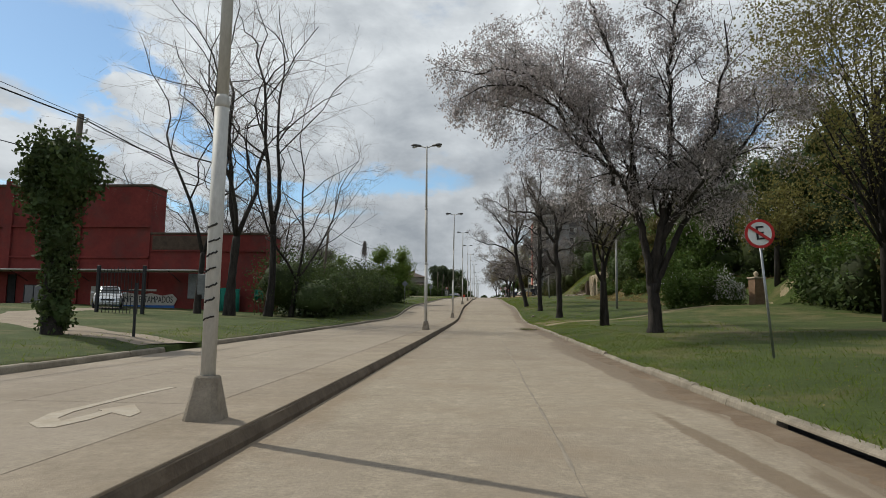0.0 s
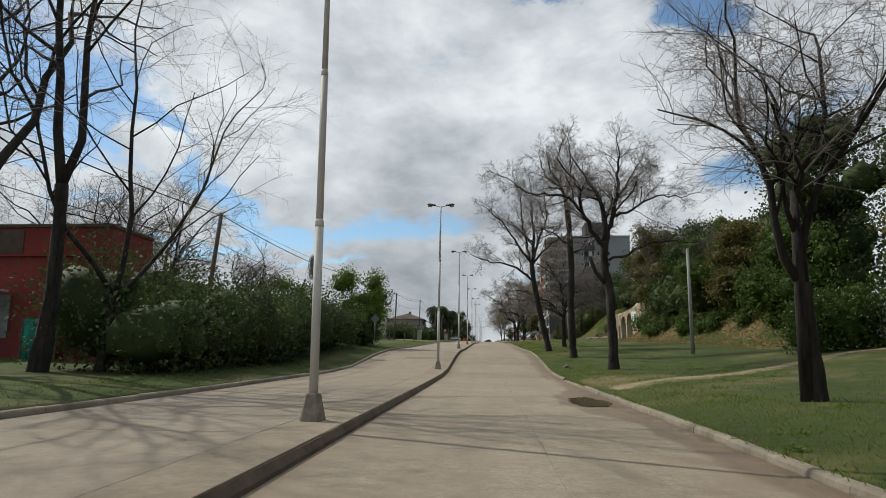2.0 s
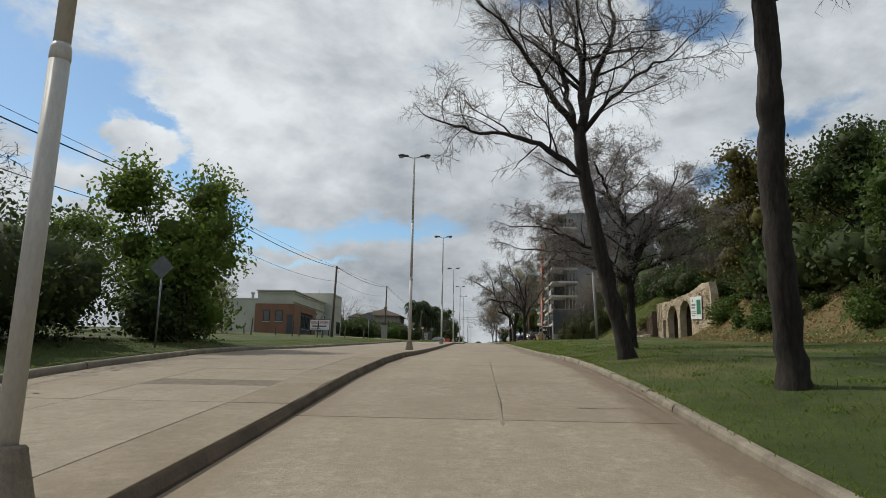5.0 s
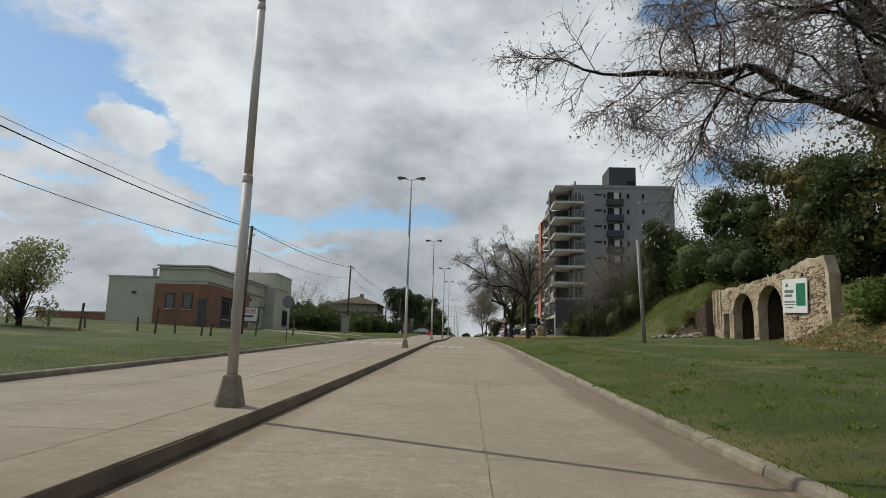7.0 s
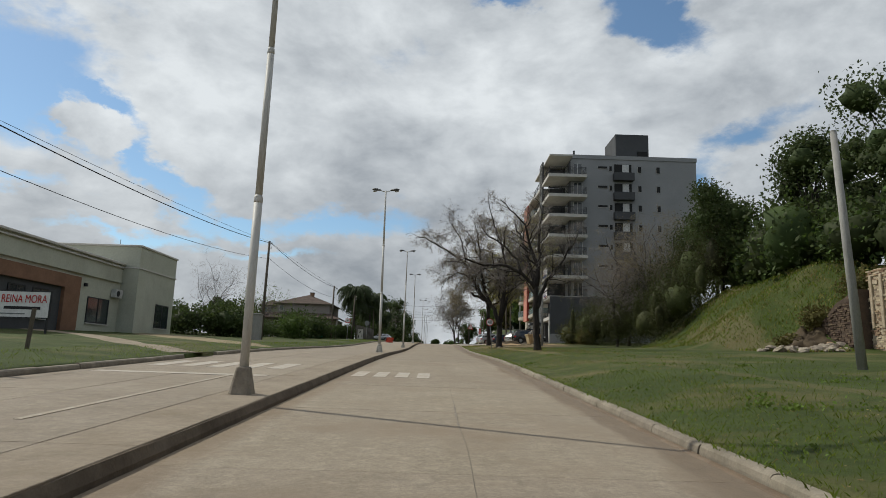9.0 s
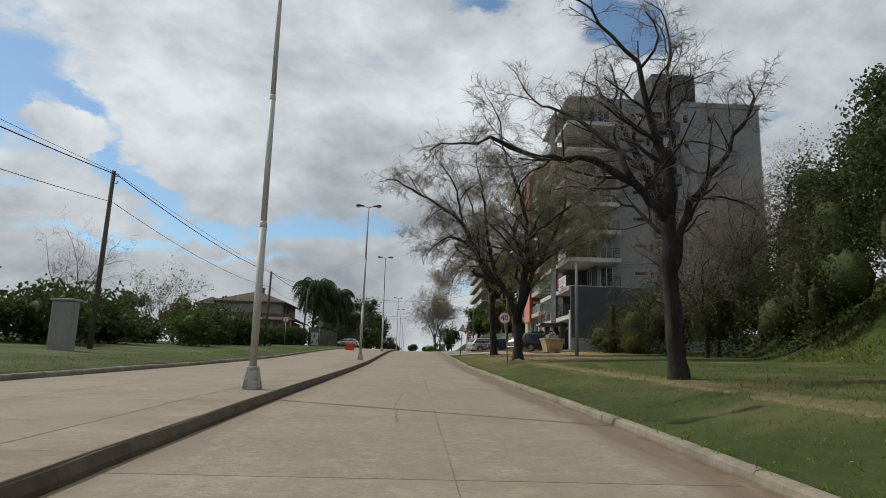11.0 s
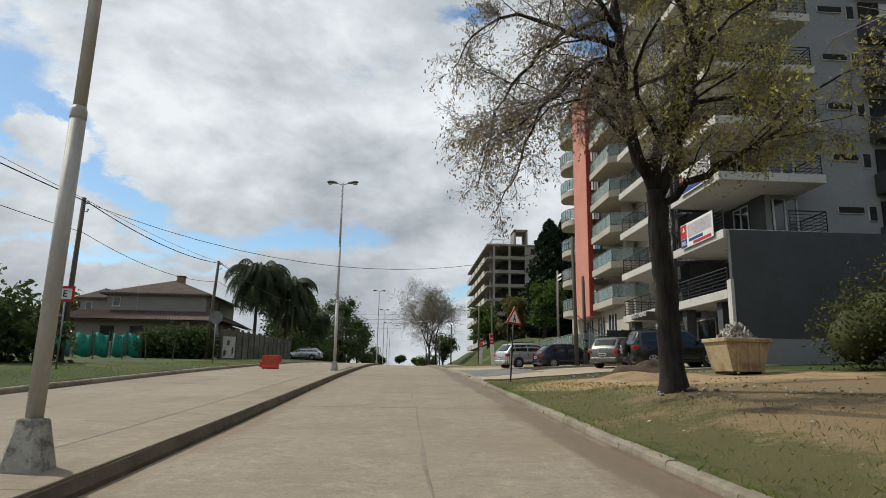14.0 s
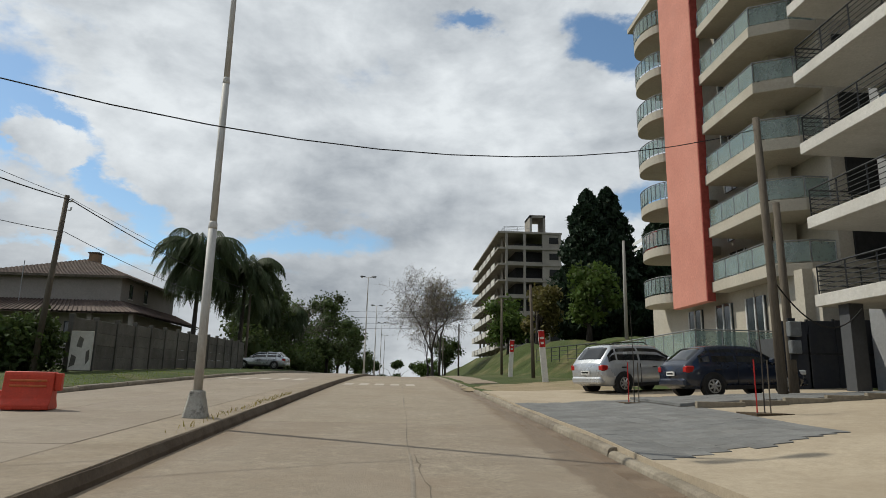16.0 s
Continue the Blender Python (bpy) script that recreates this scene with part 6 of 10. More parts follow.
leafy_tree("yellowing_tree", "yellow-green leafed tree behind brick pillars", 27.5, 57, 8.5, 7, 240, OLIVE_LEAF, 0.26, 5000, 0.2, 0.35, core=False, bark=BARK_GREY)


def shrub(name, label, blobs, seed, mat, n, leaf=0.16, extra=None, category="shrub", core=0.64, aspect=0.6):
    """Dense bush: blobs are (x, y, radius x, radius y, height) on the ground."""
    nr = np.random.default_rng(seed)
    t = thing(name, label, category)
    bl = [(x, y, ground_z(x, y) + h * 0.45, rx, ry, h * 0.55) for x, y, rx, ry, h in blobs]
    c = on_blobs(nr, bl, n, 0.5, 0.34)
    quads_mesh("leaves", leaf_quads(nr, c, leaf * 1.4, aspect, 0.2), mat, "stuff", t)
    tagged(part("inner_mass", core_of(bl, core), mat, t, smooth=True), kind="stuff")
    if extra:
        m2, k2, size2 = extra
        c = on_blobs(nr, bl, k2, 0.2, 0.34)
        c = c[c[:, 2] > np.median(c[:, 2]) - 0.6]
        quads_mesh("blossom" if m2 is BLOSSOM else "new_growth", leaf_quads(nr, c, size2, 0.8, 0), m2, "stuff", t)
    return t


r0 = random.Random(77)
shrub("hedge", "long overgrown dark green hedge along the verge", [(-8.9 + r0.uniform(-0.4, 0.4) - 0.5, y, 1.9 + r0.uniform(-.2, .3), 2.0, float(np.interp(y, [40, 46, 52, 60, 72], [3.1, 3.5, 4.0, 4.1, 3.6])) + r0.uniform(-0.5, 0.5)) for y in np.arange(42.5, 72.5, 1.9)]
      + [(-11.5, y, 2.2, 2.4, 4.2 + r0.uniform(-.6, .6)) for y in np.arange(43, 74, 3.4)], 301, DARK_LEAF, 52000, 0.115, (MID_LEAF, 12000, 0.09), "hedge")
leafy_tree("verge_shrub_tree", "fresh green small tree at the end of the hedge", -8.8, 76.5, 6.4, 5.8, 302, BRIGHT_LEAF, 0.18, 11000, 0.09, 0.02, lumps=34)
shrub("verge_bush", "dark bushes under the end of the hedge", [(-8.2, 74.6, 1.2, 1.4, 2.2), (-9.6, 78.4, 1.5, 1.4, 2.0), (-10.5, 81, 1.5, 1.5, 2.4)], 303, DARK_LEAF, 6000, 0.16)
shrub("rounded_bush", "large rounded green bush beside the gate pillar", [(18.0, 54.4, 1.2, 1.2, 2.9), (19.5, 54.6, 1.5, 1.4, 3.3), (21.2, 54.8, 1.4, 1.3, 3.2)], 304, MID_LEAF, 11000, 0.13, (BLOSSOM, 500, 0.08))
shrub("flowering_bush", "bush covered in white blossom against the gate pillar", [(22.7, 53.5, 0.75, 0.65, 1.9), (21.9, 53.7, 0.8, 0.7, 2.7)], 342, MID_LEAF, 3000, 0.11, (BLOSSOM, 2600, 0.1))
shrub("garden_hedge", "clipped dark green hedge beside brick pillars", [(27.5 + k * 1.0, 51.4 - k * 1.7, 1.5, 1.6, 4.3) for k in range(6)], 305, MID_LEAF, 16000, 0.17, (BRIGHT_LEAF, 3000, 0.14), "hedge")
thicket = [(20.3, 152, 2, 2, 4.1), (21.8, 149, 2.2, 2.2, 5.1), (22.8, 154, 2.4, 2.4, 6.6), (20, 158, 2.2, 2.2, 5.4), (22.3, 161.5, 2.6, 2.4, 7.8), (19, 163.8, 2, 1.8, 4.6), (25.3, 155, 2.6, 2.6, 8.5), (24.8, 165, 2.6, 2.4, 7.8), (21, 167.8, 2.4, 2, 6.1), (26.8, 161, 2.6, 2.6, 9.8), (27.8, 168, 2.8, 2.5, 8.5), (24.8, 148, 2.4, 2.4, 6.8), (19.6, 170.5, 1.9, 1.8, 4.6)]
thicket += [(x + r0.uniform(-1.6, 1.6), y + r0.uniform(-1.6, 1.6), r0.uniform(0.5, 1.0), r0.uniform(0.5, 1.0), h * r0.uniform(0.7, 1.25)) for x, y, rx, ry, h in thicket for k in range(2)]
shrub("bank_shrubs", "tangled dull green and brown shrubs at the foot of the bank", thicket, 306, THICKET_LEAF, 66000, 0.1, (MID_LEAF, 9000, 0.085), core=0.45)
shrub("sunlit_bush", "low fresh green bush at the edge of the thicket", [(18.9, 168.6, 1.0, 1.1, 1.7), (19.6, 171, 1.1, 1.0, 2.2), (18.5, 173, 0.7, 0.8, 1.2)], 343, BROWN_LEAF, 7000, 0.08, (MID_LEAF, 2500, 0.08))
leafy_tree("bank_tree", "leafy dark young tree on the bank", 25.5, 149, 9.5, 6.5, 307, DARK_LEAF, 0.22, 11000, 0.14, 0.12)
leafy_tree("bank_tree", "leafy dark young tree beside the tower", 29, 158, 11.5, 7, 308, DARK_LEAF, 0.22, 12000, 0.14, 0.12)
bare_tree("bank_thicket", "tall olive twiggy tree rising out of the shrubs", 21.3, 160.5, 11.5, 0.17, 5, 89, fork=1.6, spread=0.6, density=0.8, leaf=DRY_LEAF, leaf_n=12000, leaf_size=0.09, tw=1.4)
bare_tree("bank_thicket", "tall olive twiggy tree rising out of the shrubs", 24.8, 161.5, 12.5, 0.17, 5, 90, fork=1.6, spread=0.6, density=0.8, leaf=DRY_LEAF, leaf_n=12000, leaf_size=0.09, tw=1.4)
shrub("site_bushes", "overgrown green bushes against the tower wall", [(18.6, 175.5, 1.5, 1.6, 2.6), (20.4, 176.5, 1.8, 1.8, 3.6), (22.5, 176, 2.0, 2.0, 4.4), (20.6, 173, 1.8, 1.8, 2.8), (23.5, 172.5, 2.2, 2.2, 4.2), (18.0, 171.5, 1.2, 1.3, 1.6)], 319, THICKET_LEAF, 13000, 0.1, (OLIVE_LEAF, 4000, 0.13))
slope = []
for k in range(60):
    y = r0.uniform(60, 106)
    x = foot(y) + r0.uniform(1.5, 8)
    slope.append((x, y, r0.uniform(0.5, 1.4), r0.uniform(0.5, 1.4), r0.uniform(0.6, 1.8)))
shrub("slope_scrub", "low scrub growing over the earth bank", slope, 309, MID_LEAF, 30000, 0.17, (OLIVE_LEAF, 5000, 0.14))
woodedge = [(foot(y) + r0.uniform(3.5, 8) + (4 if y > 100 else 0), y, r0.uniform(1.8, 3.0), r0.uniform(1.8, 3.0), r0.uniform(2.8, 5.6)) for y in np.arange(50, 150, 2.4)]
shrub("woodland_edge", "thick undergrowth along the edge of the wood", woodedge, 310, DARK_LEAF, 20000, 0.3, (MID_LEAF, 14000, 0.22), core=0.7)
under = [(r0.uniform(27, 40), r0.uniform(8, 56), r0.uniform(1.6, 2.6), r0.uniform(1.6, 2.6), r0.uniform(2.5, 5)) for k in range(26)]
shrub("woodland_edge", "dark undergrowth below the hillside trees", under, 311, DARK_LEAF, 18000, 0.3, (MID_LEAF, 6000, 0.22), core=0.7)
# left side, further up
scrub = [(r0.uniform(-24, -12.5), r0.uniform(152, 182), r0.uniform(1.4, 2.4), r0.uniform(1.4, 2.4), r0.uniform(1.6, 3.4)) for k in range(22)]
shrub("verge_scrub", "rough dark scrub and brushwood beyond the verge", scrub, 312, DARK_LEAF, 26000, 0.2, (MID_LEAF, 7000, 0.16))
shrub("verge_bush", "rounded green bush before the scrub", [(-12.5, 166, 1.5, 1.5, 2.6), (-13.5, 173, 1.6, 1.4, 2.2)], 313, MID_LEAF, 4000, 0.16)
shrub("fence_hedge", "overgrown hedge hanging over a netting fence", [(x, 200.4 + r0.uniform(-.4, .4), 1.1, 1.0, 2.2 + r0.uniform(-.3, .4)) for x in np.arange(-14.9, -11.0, 1.2)], 314, DARK_LEAF, 12000, 0.15, (MID_LEAF, 3500, 0.12), "hedge")
leafy_tree("field_tree", "small bushy grey-green tree in the field", -23.6, 104, 6.6, 6, 315, FIELD_LEAF, 0.13, 12000, 0.14, 0.06, core=False, lumps=22)
leafy_tree("field_tree", "small bushy grey-green tree in the field", -19.6, 105.5, 4.6, 5, 316, FIELD_LEAF, 0.13, 9000, 0.14, 0.06, core=False, lumps=20)
leafy_tree("field_tree", "light green leafy tree near the verge", -20, 88, 6.5, 6.0, 317, BRIGHT_LEAF, 0.2, 6000, 0.14, 0.2)
for k, (x, y, h, w, mat) in enumerate(((-12, 246, 9, 7, DARK_LEAF), (-15, 256, 10, 8, DARK_LEAF), (-9.5, 285, 14, 8, DARK_LEAF), (-12, 296, 14.5, 9, DARK_LEAF), (-14, 270, 11, 7, MID_LEAF), (-38, 232, 8, 7, BROWN_LEAF), (-34, 205, 6, 6, DARK_LEAF), (-44, 190, 8, 8, DARK_LEAF), (-26, 152, 6, 5, DARK_LEAF), (-10, 310, 13, 9, DARK_LEAF), (20, 232, 7, 6, MID_LEAF), (16.5, 238, 6, 5, BROWN_LEAF), (15, 246, 7, 6, MID_LEAF), (30, 232, 6, 6, BROWN_LEAF), (13, 320, 9, 9, DARK_LEAF), (-8.0, 335, 12, 8, DARK_LEAF), (-6.8, 352, 11, 9, DARK_LEAF), (-9, 322, 13, 8, DARK_LEAF), (9.5, 345, 7, 8, MID_LEAF))):
    leafy_tree("background_tree", {DARK_LEAF: "dark dense evergreen tree in the distance", MID_LEAF: "green broadleaf tree in the distance", BROWN_LEAF: "olive-brown broadleaf tree in the distance"}[mat], x, y, h, w, 330 + k, mat, 0.45, 2600, 0.25, 0.15, lumps=14)
leafy_tree("distant_tree", "hazy row of far trees beyond the crest", 3.0, 380, 9, 40, 350, DARK_LEAF, 0.8, 4000, 0.3, 0.1, depth=10, z=4.6)


shrub("far_hedge", "dark dense shrubs lining the avenue towards the crest", [(-11.5 + r0.uniform(-1, 1), y, 2.0, 2.2, r0.uniform(3, 5)) for y in np.arange(238, 300, 3.5)], 318, DARK_LEAF, 16000, 0.3, (MID_LEAF, 3000, 0.25))


def conifer(x, y, height, r, seed):
    nr = np.random.default_rng(seed)
    t = thing("cypress", "tall dense dark cypress on the grassy slope", "tree", pose(x, y, ground_z(x, y) - 0.1), "cypresses")
    part("trunk", Shape().tube([(0, 0, -0.2), (0, 0, height * 0.9)], [0.35, 0.05], 8), BARK, t)
    n = 13000
    zz = nr.random(n) ** 1.25
    a = nr.random(n) * 2 * math.pi
    prof = r * (1 - zz) ** 0.62 * (0.35 + 0.65 * np.minimum(1, zz * 9 + 0.3)) * (1 + 0.22 * np.sin(a * 3 + zz * 30) + 0.16 * np.sin(a * 7 - zz * 55))
    rr = prof * (0.6 + 0.42 * nr.random(n) ** 0.5)
    c = np.stack([rr * np.cos(a), rr * np.sin(a), 0.6 + zz * (height - 0.6)], 1)
    quads_mesh("crown", leaf_quads(nr, c, 0.7, 0.45, -0.9), CONIFER, parent=t)
    rows = [[(r * 0.62 * (1 - f) ** 0.62 * math.cos(q), r * 0.62 * (1 - f) ** 0.62 * math.sin(q), 0.8 + f * (height - 1.2)) for q in (2 * math.pi * j / 12 for j in range(12))] for f in (0, 0.2, 0.4, 0.6, 0.8, 0.97)]
    part("inner_crown", Shape().rings(rows), CONIFER, t)


conifer(23.4, 243, 17.3, 4.4, 401)
conifer(26.0, 244, 17.8, 4.6, 402)
conifer(32.5, 244, 15.5, 4.8, 403)


def palm(x, y, height, seed, crown=3.4):
    rng, nr = random.Random(seed), np.random.default_rng(seed)
    t = thing("palm_tree", "feathery queen palm with drooping fronds", "palm tree", pose(x, y, ground_z(x, y) - 0.05), "palms")
    part("trunk", Shape().tube([(0, 0, -0.2), (0.05, 0, height * 0.5), (0.1, 0, height)], [0.24, 0.17, 0.15], 10), BARK_GREY, t, smooth=True)
    ribs, quads = Shape(), []
    for k in range(84):
        a, up = rng.uniform(0, 2 * math.pi), rng.uniform(-0.8, 1.9)
        p, d = Vector((0.1, 0, height)), Vector((math.cos(a), math.sin(a), up)).normalized()
        pts = [p.copy()]
        for i in range(9):
            d = (d + Vector((0, 0, -0.13 - 0.035 * i))).normalized()
            p = p + d * crown / 9
            pts.append(p.copy())
        ribs.tube(pts, [0.03 * (1 - 0.09 * i) for i in range(10)], 4)
        side = Vector((-math.sin(a), math.cos(a), 0))
        for i in range(1, 10):
            for j in range(5):
                q = pts[i - 1].lerp(pts[i], j / 5)
                ln = 0.85 * (1 - abs(i - 5) / 9)
                for sg in (-1, 1):
                    e = q + side * sg * ln * 0.75 + Vector((0, 0, -ln * rng.uniform(0.6, 1.3))) + (pts[i] - pts[i - 1]) * 0.9
                    w = (pts[i] - pts[i - 1]).normalized() * 0.05
                    quads.append([q - w, q + w, e + w * 0.4, e - w * 0.4])
    part("frond_ribs", ribs, PALM_LEAF, t)
    quads_mesh("fronds", np.array([[tuple(v) for v in qd] for qd in quads]), PALM_LEAF, parent=t)


palm(-14.2, 228.5, 9.6, 411, 4.6)
palm(-11.6, 233.5, 8.6, 412, 4.3)
palm(-12.5, 243, 6.5, 413, 3.2)
palm(-11.0, 252, 6.5, 414, 3.2)


# vine-clad pole by the drive
nr = np.random.default_rng(420)
vb = [(-10.0, 17.4, 5.6, 0.95, 0.9, 0.9), (-9.3, 17.2, 5.1, 0.85, 0.8, 0.8), (-10.4, 17.6, 4.9, 0.8, 0.8, 0.9), (-9.8, 17.2, 4.2, 0.7, 0.7, 0.9), (-9.5, 17.0, 3.2, 0.55, 0.55, 0.9), (-9.35, 16.9, 2.2, 0.45, 0.45, 0.8), (-9.3, 16.8, 1.3, 0.5, 0.45, 0.8)]
vt = thing("vine_clad_stump", "leaning tree stump smothered in dark ivy", "ivy", group="")
part("stump", Shape().tube([(-9.3, 16.7, ground_z(-9.3, 16.7) - 0.2), (-9.5, 16.9, 2.5), (-9.9, 17.2, 5.2)], [0.28, 0.22, 0.14], 9), BARK, vt)
quads_mesh("ivy_leaves", leaf_quads(nr, on_blobs(nr, vb, 9000, 0.4, 0.25), 0.14, 0.7, 0.5), DARK_LEAF, parent=vt)
part("inner_mass", core_of(vb, 0.7), DARK_LEAF, vt)

# ---- buildings on the left ----
def window(parent, x0, x1, z0, z1, y, depth=0.12, frame_mat=DARK_STEEL, pane_mat=None, axis="y", out=-1, mullion=True):
    """A window with frame, pane and sill on a wall facing -y (axis 'y') or +x / -x (axis 'x'; out is the side)."""
    def bx(a0, a1, d0, d1, c0, c1):
        lo, hi = y + out * d1, y + out * d0
        if lo > hi:
            lo, hi = hi, lo
        return (a0, a1, lo, hi, c0, c1) if axis == "y" else (lo, hi, a0, a1, c0, c1)
    w = part("window", Shape().box(*bx(x0, x1, 0.004, 0.02, z0, z1)), pane_mat or GLASS, parent, "dark window pane")
    t = 0.06
    fr = Shape()
    for q in ((x0, x0 + t, z0, z1), (x1 - t, x1, z0, z1), (x0 + t, x1 - t, z0, z0 + t), (x0 + t, x1 - t, z1 - t, z1)):
        fr.box(*bx(q[0], q[1], 0.004, 0.05, q[2], q[3]))
    if mullion and x1 - x0 > 0.9:
        mid = (x0 + x1) / 2
        fr.box(*bx(mid - 0.03, mid + 0.03, 0.02, 0.045, z0 + t, z1 - t))
    part("frame", fr, frame_mat, w)
    part("sill", Shape().box(*bx(x0 - 0.06, x1 + 0.06, 0.0, 0.1, z0 - 0.07, z0 - 0.004)), SLAB_WHITE, w)
    return w


def red_building():
    t = thing("red_building", "weathered red-painted industrial building with a mural", "building")
    g = 0.6
    part("low_wall", Shape().box(-24.2, -14.8, 49.0, 52.5, g, 7.45), RED_BRICK, t)
    part("parapet", Shape().box(-24.2, -14.75, 48.92, 52.55, 7.45, 7.62), RUIN_DARK, t, bevel=0.02)
    part("tall_wall", Shape().box(-44, -24.2, 48.9, 51.2, g, 11.3), RED_BRICK, t)
    part("parapet", Shape().box(-44, -24.15, 48.82, 51.25, 11.3, 11.5), RUIN_DARK, t, bevel=0.02)
    for z in (5.55, 8.0):
        part("ledge", Shape().box(-44, -24.2, 48.74, 48.895, z, z + 0.14), RED_BRICK, t)
    part("ledge", Shape().box(-24.1, -14.75, 48.84, 48.995, 6.1, 6.22), RED_BRICK, t)
    for x in (-30.2, -36):
        part("pilaster", Shape().box(x - 0.35, x + 0.35, 48.7, 48.895, g, 11.75), RED_BRICK, t)
    # thin darker strip laid on the upper wall face; nothing is cut in
    part("recess", Shape().box(-24.0, -19.0, 48.95, 48.997, 6.25, 7.35), RUIN_DARK, t, "dark upper band")
    aw = part("awning", Shape().box(-44, -19.2, 46.6, 48.7, 4.42, 4.52, Matrix.Identity(4)), SLAB_WHITE, t, "thin pale flat awning", bevel=0.02)
    for x in (-40, -34, -28.9, -21.5):
        part("bracket", Shape().tube([(x, 46.8, 4.42), (x, 48.8, 3.7)], 0.03, 5), DARK_STEEL, t)
    for x in (-33.5, -31.2):
        window(t, x - 0.8, x + 0.8, 2.0, 3.4, 48.9)
    # flat panel on the wall, its unlit depth given by colour alone
    part("doorway", Shape().box(-38.5, -35, 48.8, 48.898, g, 4.2), INTERIOR, t, "dark open vehicle doorway")
    for x0, x1 in ((-20.9, -20.15), (-20.05, -19.25)):
        part("shutter", Shape().box(x0, x1, 48.9, 48.996, 2.4, 4.35), SIGN_GREY, t, "pale grey shutter leaf", bevel=0.01)
    part("vent", Shape().tube([(-20.2, 51, 7.6), (-20.2, 51, 8.1)], 0.12, 8), STEEL, t)
    mu = part("mural", Shape().box(-26.9, -21.9, 48.86, 48.893, 1.05, 1.85), MURAL_BLUE, t, "blue painted band of the mural")
    mu.parent = t
    part("mural_field", Shape().prism([(-26.95, 1.86), (-21.95, 1.86), (-21.7, 2.35), (-22.1, 2.75), (-22.9, 2.6), (-23.8, 2.8), (-24.7, 2.66), (-25.8, 2.85), (-26.95, 2.75)], "y", 48.862, 48.893), MURAL_WHITE, t, "white ragged mural field")
    part("mural_panel", Shape().box(-28.75, -27.0, 48.862, 48.893, 1.05, 3.3), MURAL_WHITE, t)
    part("mural_disc", Shape().disc((-28.0, 48.85, 2.1), (0, 1, 0), 0.62, 0.02, 24), MURAL_YELLOW, t, "yellow painted disc")
    part("mural_stripe", Shape().box(-27.6, -27.1, 48.83, 48.86, 1.9, 2.05).box(-27.6, -27.1, 48.83, 48.86, 2.2, 2.35).box(-28.6, -27.15, 48.83, 48.86, 1.12, 1.35), SIGN_BLUE, t)
    lettering("mural_lettering", "QUIMICA ESTAMPADOS", 0.7, SIGN_BLACK, t, Matrix.Translation((-24.4, 48.85, 2.28)) @ UP, "dark hand-painted letters", width=4.7)
    part("mural_writing", Shape().box(-25.6, -23.4, 48.85, 48.86, 2.95, 3.1), MURAL_WHITE, t)
    return t


red_building()
gate = thing("metal_gate", "dark vertical-bar metal gate beside the drive", "gate", pose(-17.6, 34, ground_z(-17.6, 34)))
for k in range(13):
    part("bar", Shape().tube([(-1.2 + k * 0.2, 0, -0.1), (-1.2 + k * 0.2, 0, 2.3 + 0.25 * math.sin(k * math.pi / 12))], 0.02, 6), DARK_STEEL, gate)
for z in (0.25, 1.2, 2.2):
    part("rail", Shape().box(-1.25, 1.25, -0.02, 0.02, z, z + 0.05), DARK_STEEL, gate)
for x in (-1.3, 1.3):
    part("gate_post", Shape().box(x - 0.08, x + 0.08, -0.08, 0.08, -0.1, 2.6), DARK_STEEL, gate, bevel=0.01)


def cloth(name, x0, x1, y, z0, z1, label, seed):
    s, n = Shape(), 16
    rows = []
    for i in range(n + 1):
        f = i / n
        rows.append([(x0 + (x1 - x0) * f, y + 0.07 * math.sin(f * 19 + seed) + 0.03 * math.sin(f * 41), z) for z in (z1 + 0.04 * math.sin(f * 5), (z0 + z1) / 2, z0 + 0.12 * math.sin(f * 8 + seed))])
    s.rings(rows, cap=False, closed=False)
    t = thing(name, label, "netting")
    ob = part("sheet", s, NET_GREEN, t, smooth=True)
    ob.modifiers.new("thickness", "SOLIDIFY").thickness = 0.01
    for x in np.linspace(x0, x1, 3):
        gz = ground_z(x, y)
        part("stake", Shape().tube([(x, y + 0.05, gz - 0.2), (x, y + 0.05, z1 + 0.1)], 0.03, 6), WOOD_POLE, t)
    return t


cloth("green_cloth", -18.1, -16.5, 48.3, 1.3, 3.2, "bright green netting hung on stakes by the wall", 1)
cloth("green_cloth", -15.4, -14.7, 48.5, 2.4, 3.1, "small green netting scrap hung on stakes", 3)
board = thing("notice_board", "two pale grey panels on dark posts on the verge", "sign", pose(-8.6, 24.5, ground_z(-8.6, 24.5)))
for x in (-0.32, 0.06):
    part("panel", Shape().box(x, x + 0.3, -0.02, 0.02, 1.25, 2.05), SIGN_GREY, board, bevel=0.01)
part("post", Shape().tube([(0.02, 0.04, -0.2), (0.02, 0.04, 1.9)], 0.03, 6), DARK_STEEL, board)
mailbox = thing("verge_post", "thin dark post at the edge of the drive", "post", pose(-7.3, 17.2, ground_z(-7.3, 17.2)))
part("post", Shape().tube([(0, 0, -0.2), (0, 0, 1.5)], 0.04, 6), DARK_STEEL, mailbox)


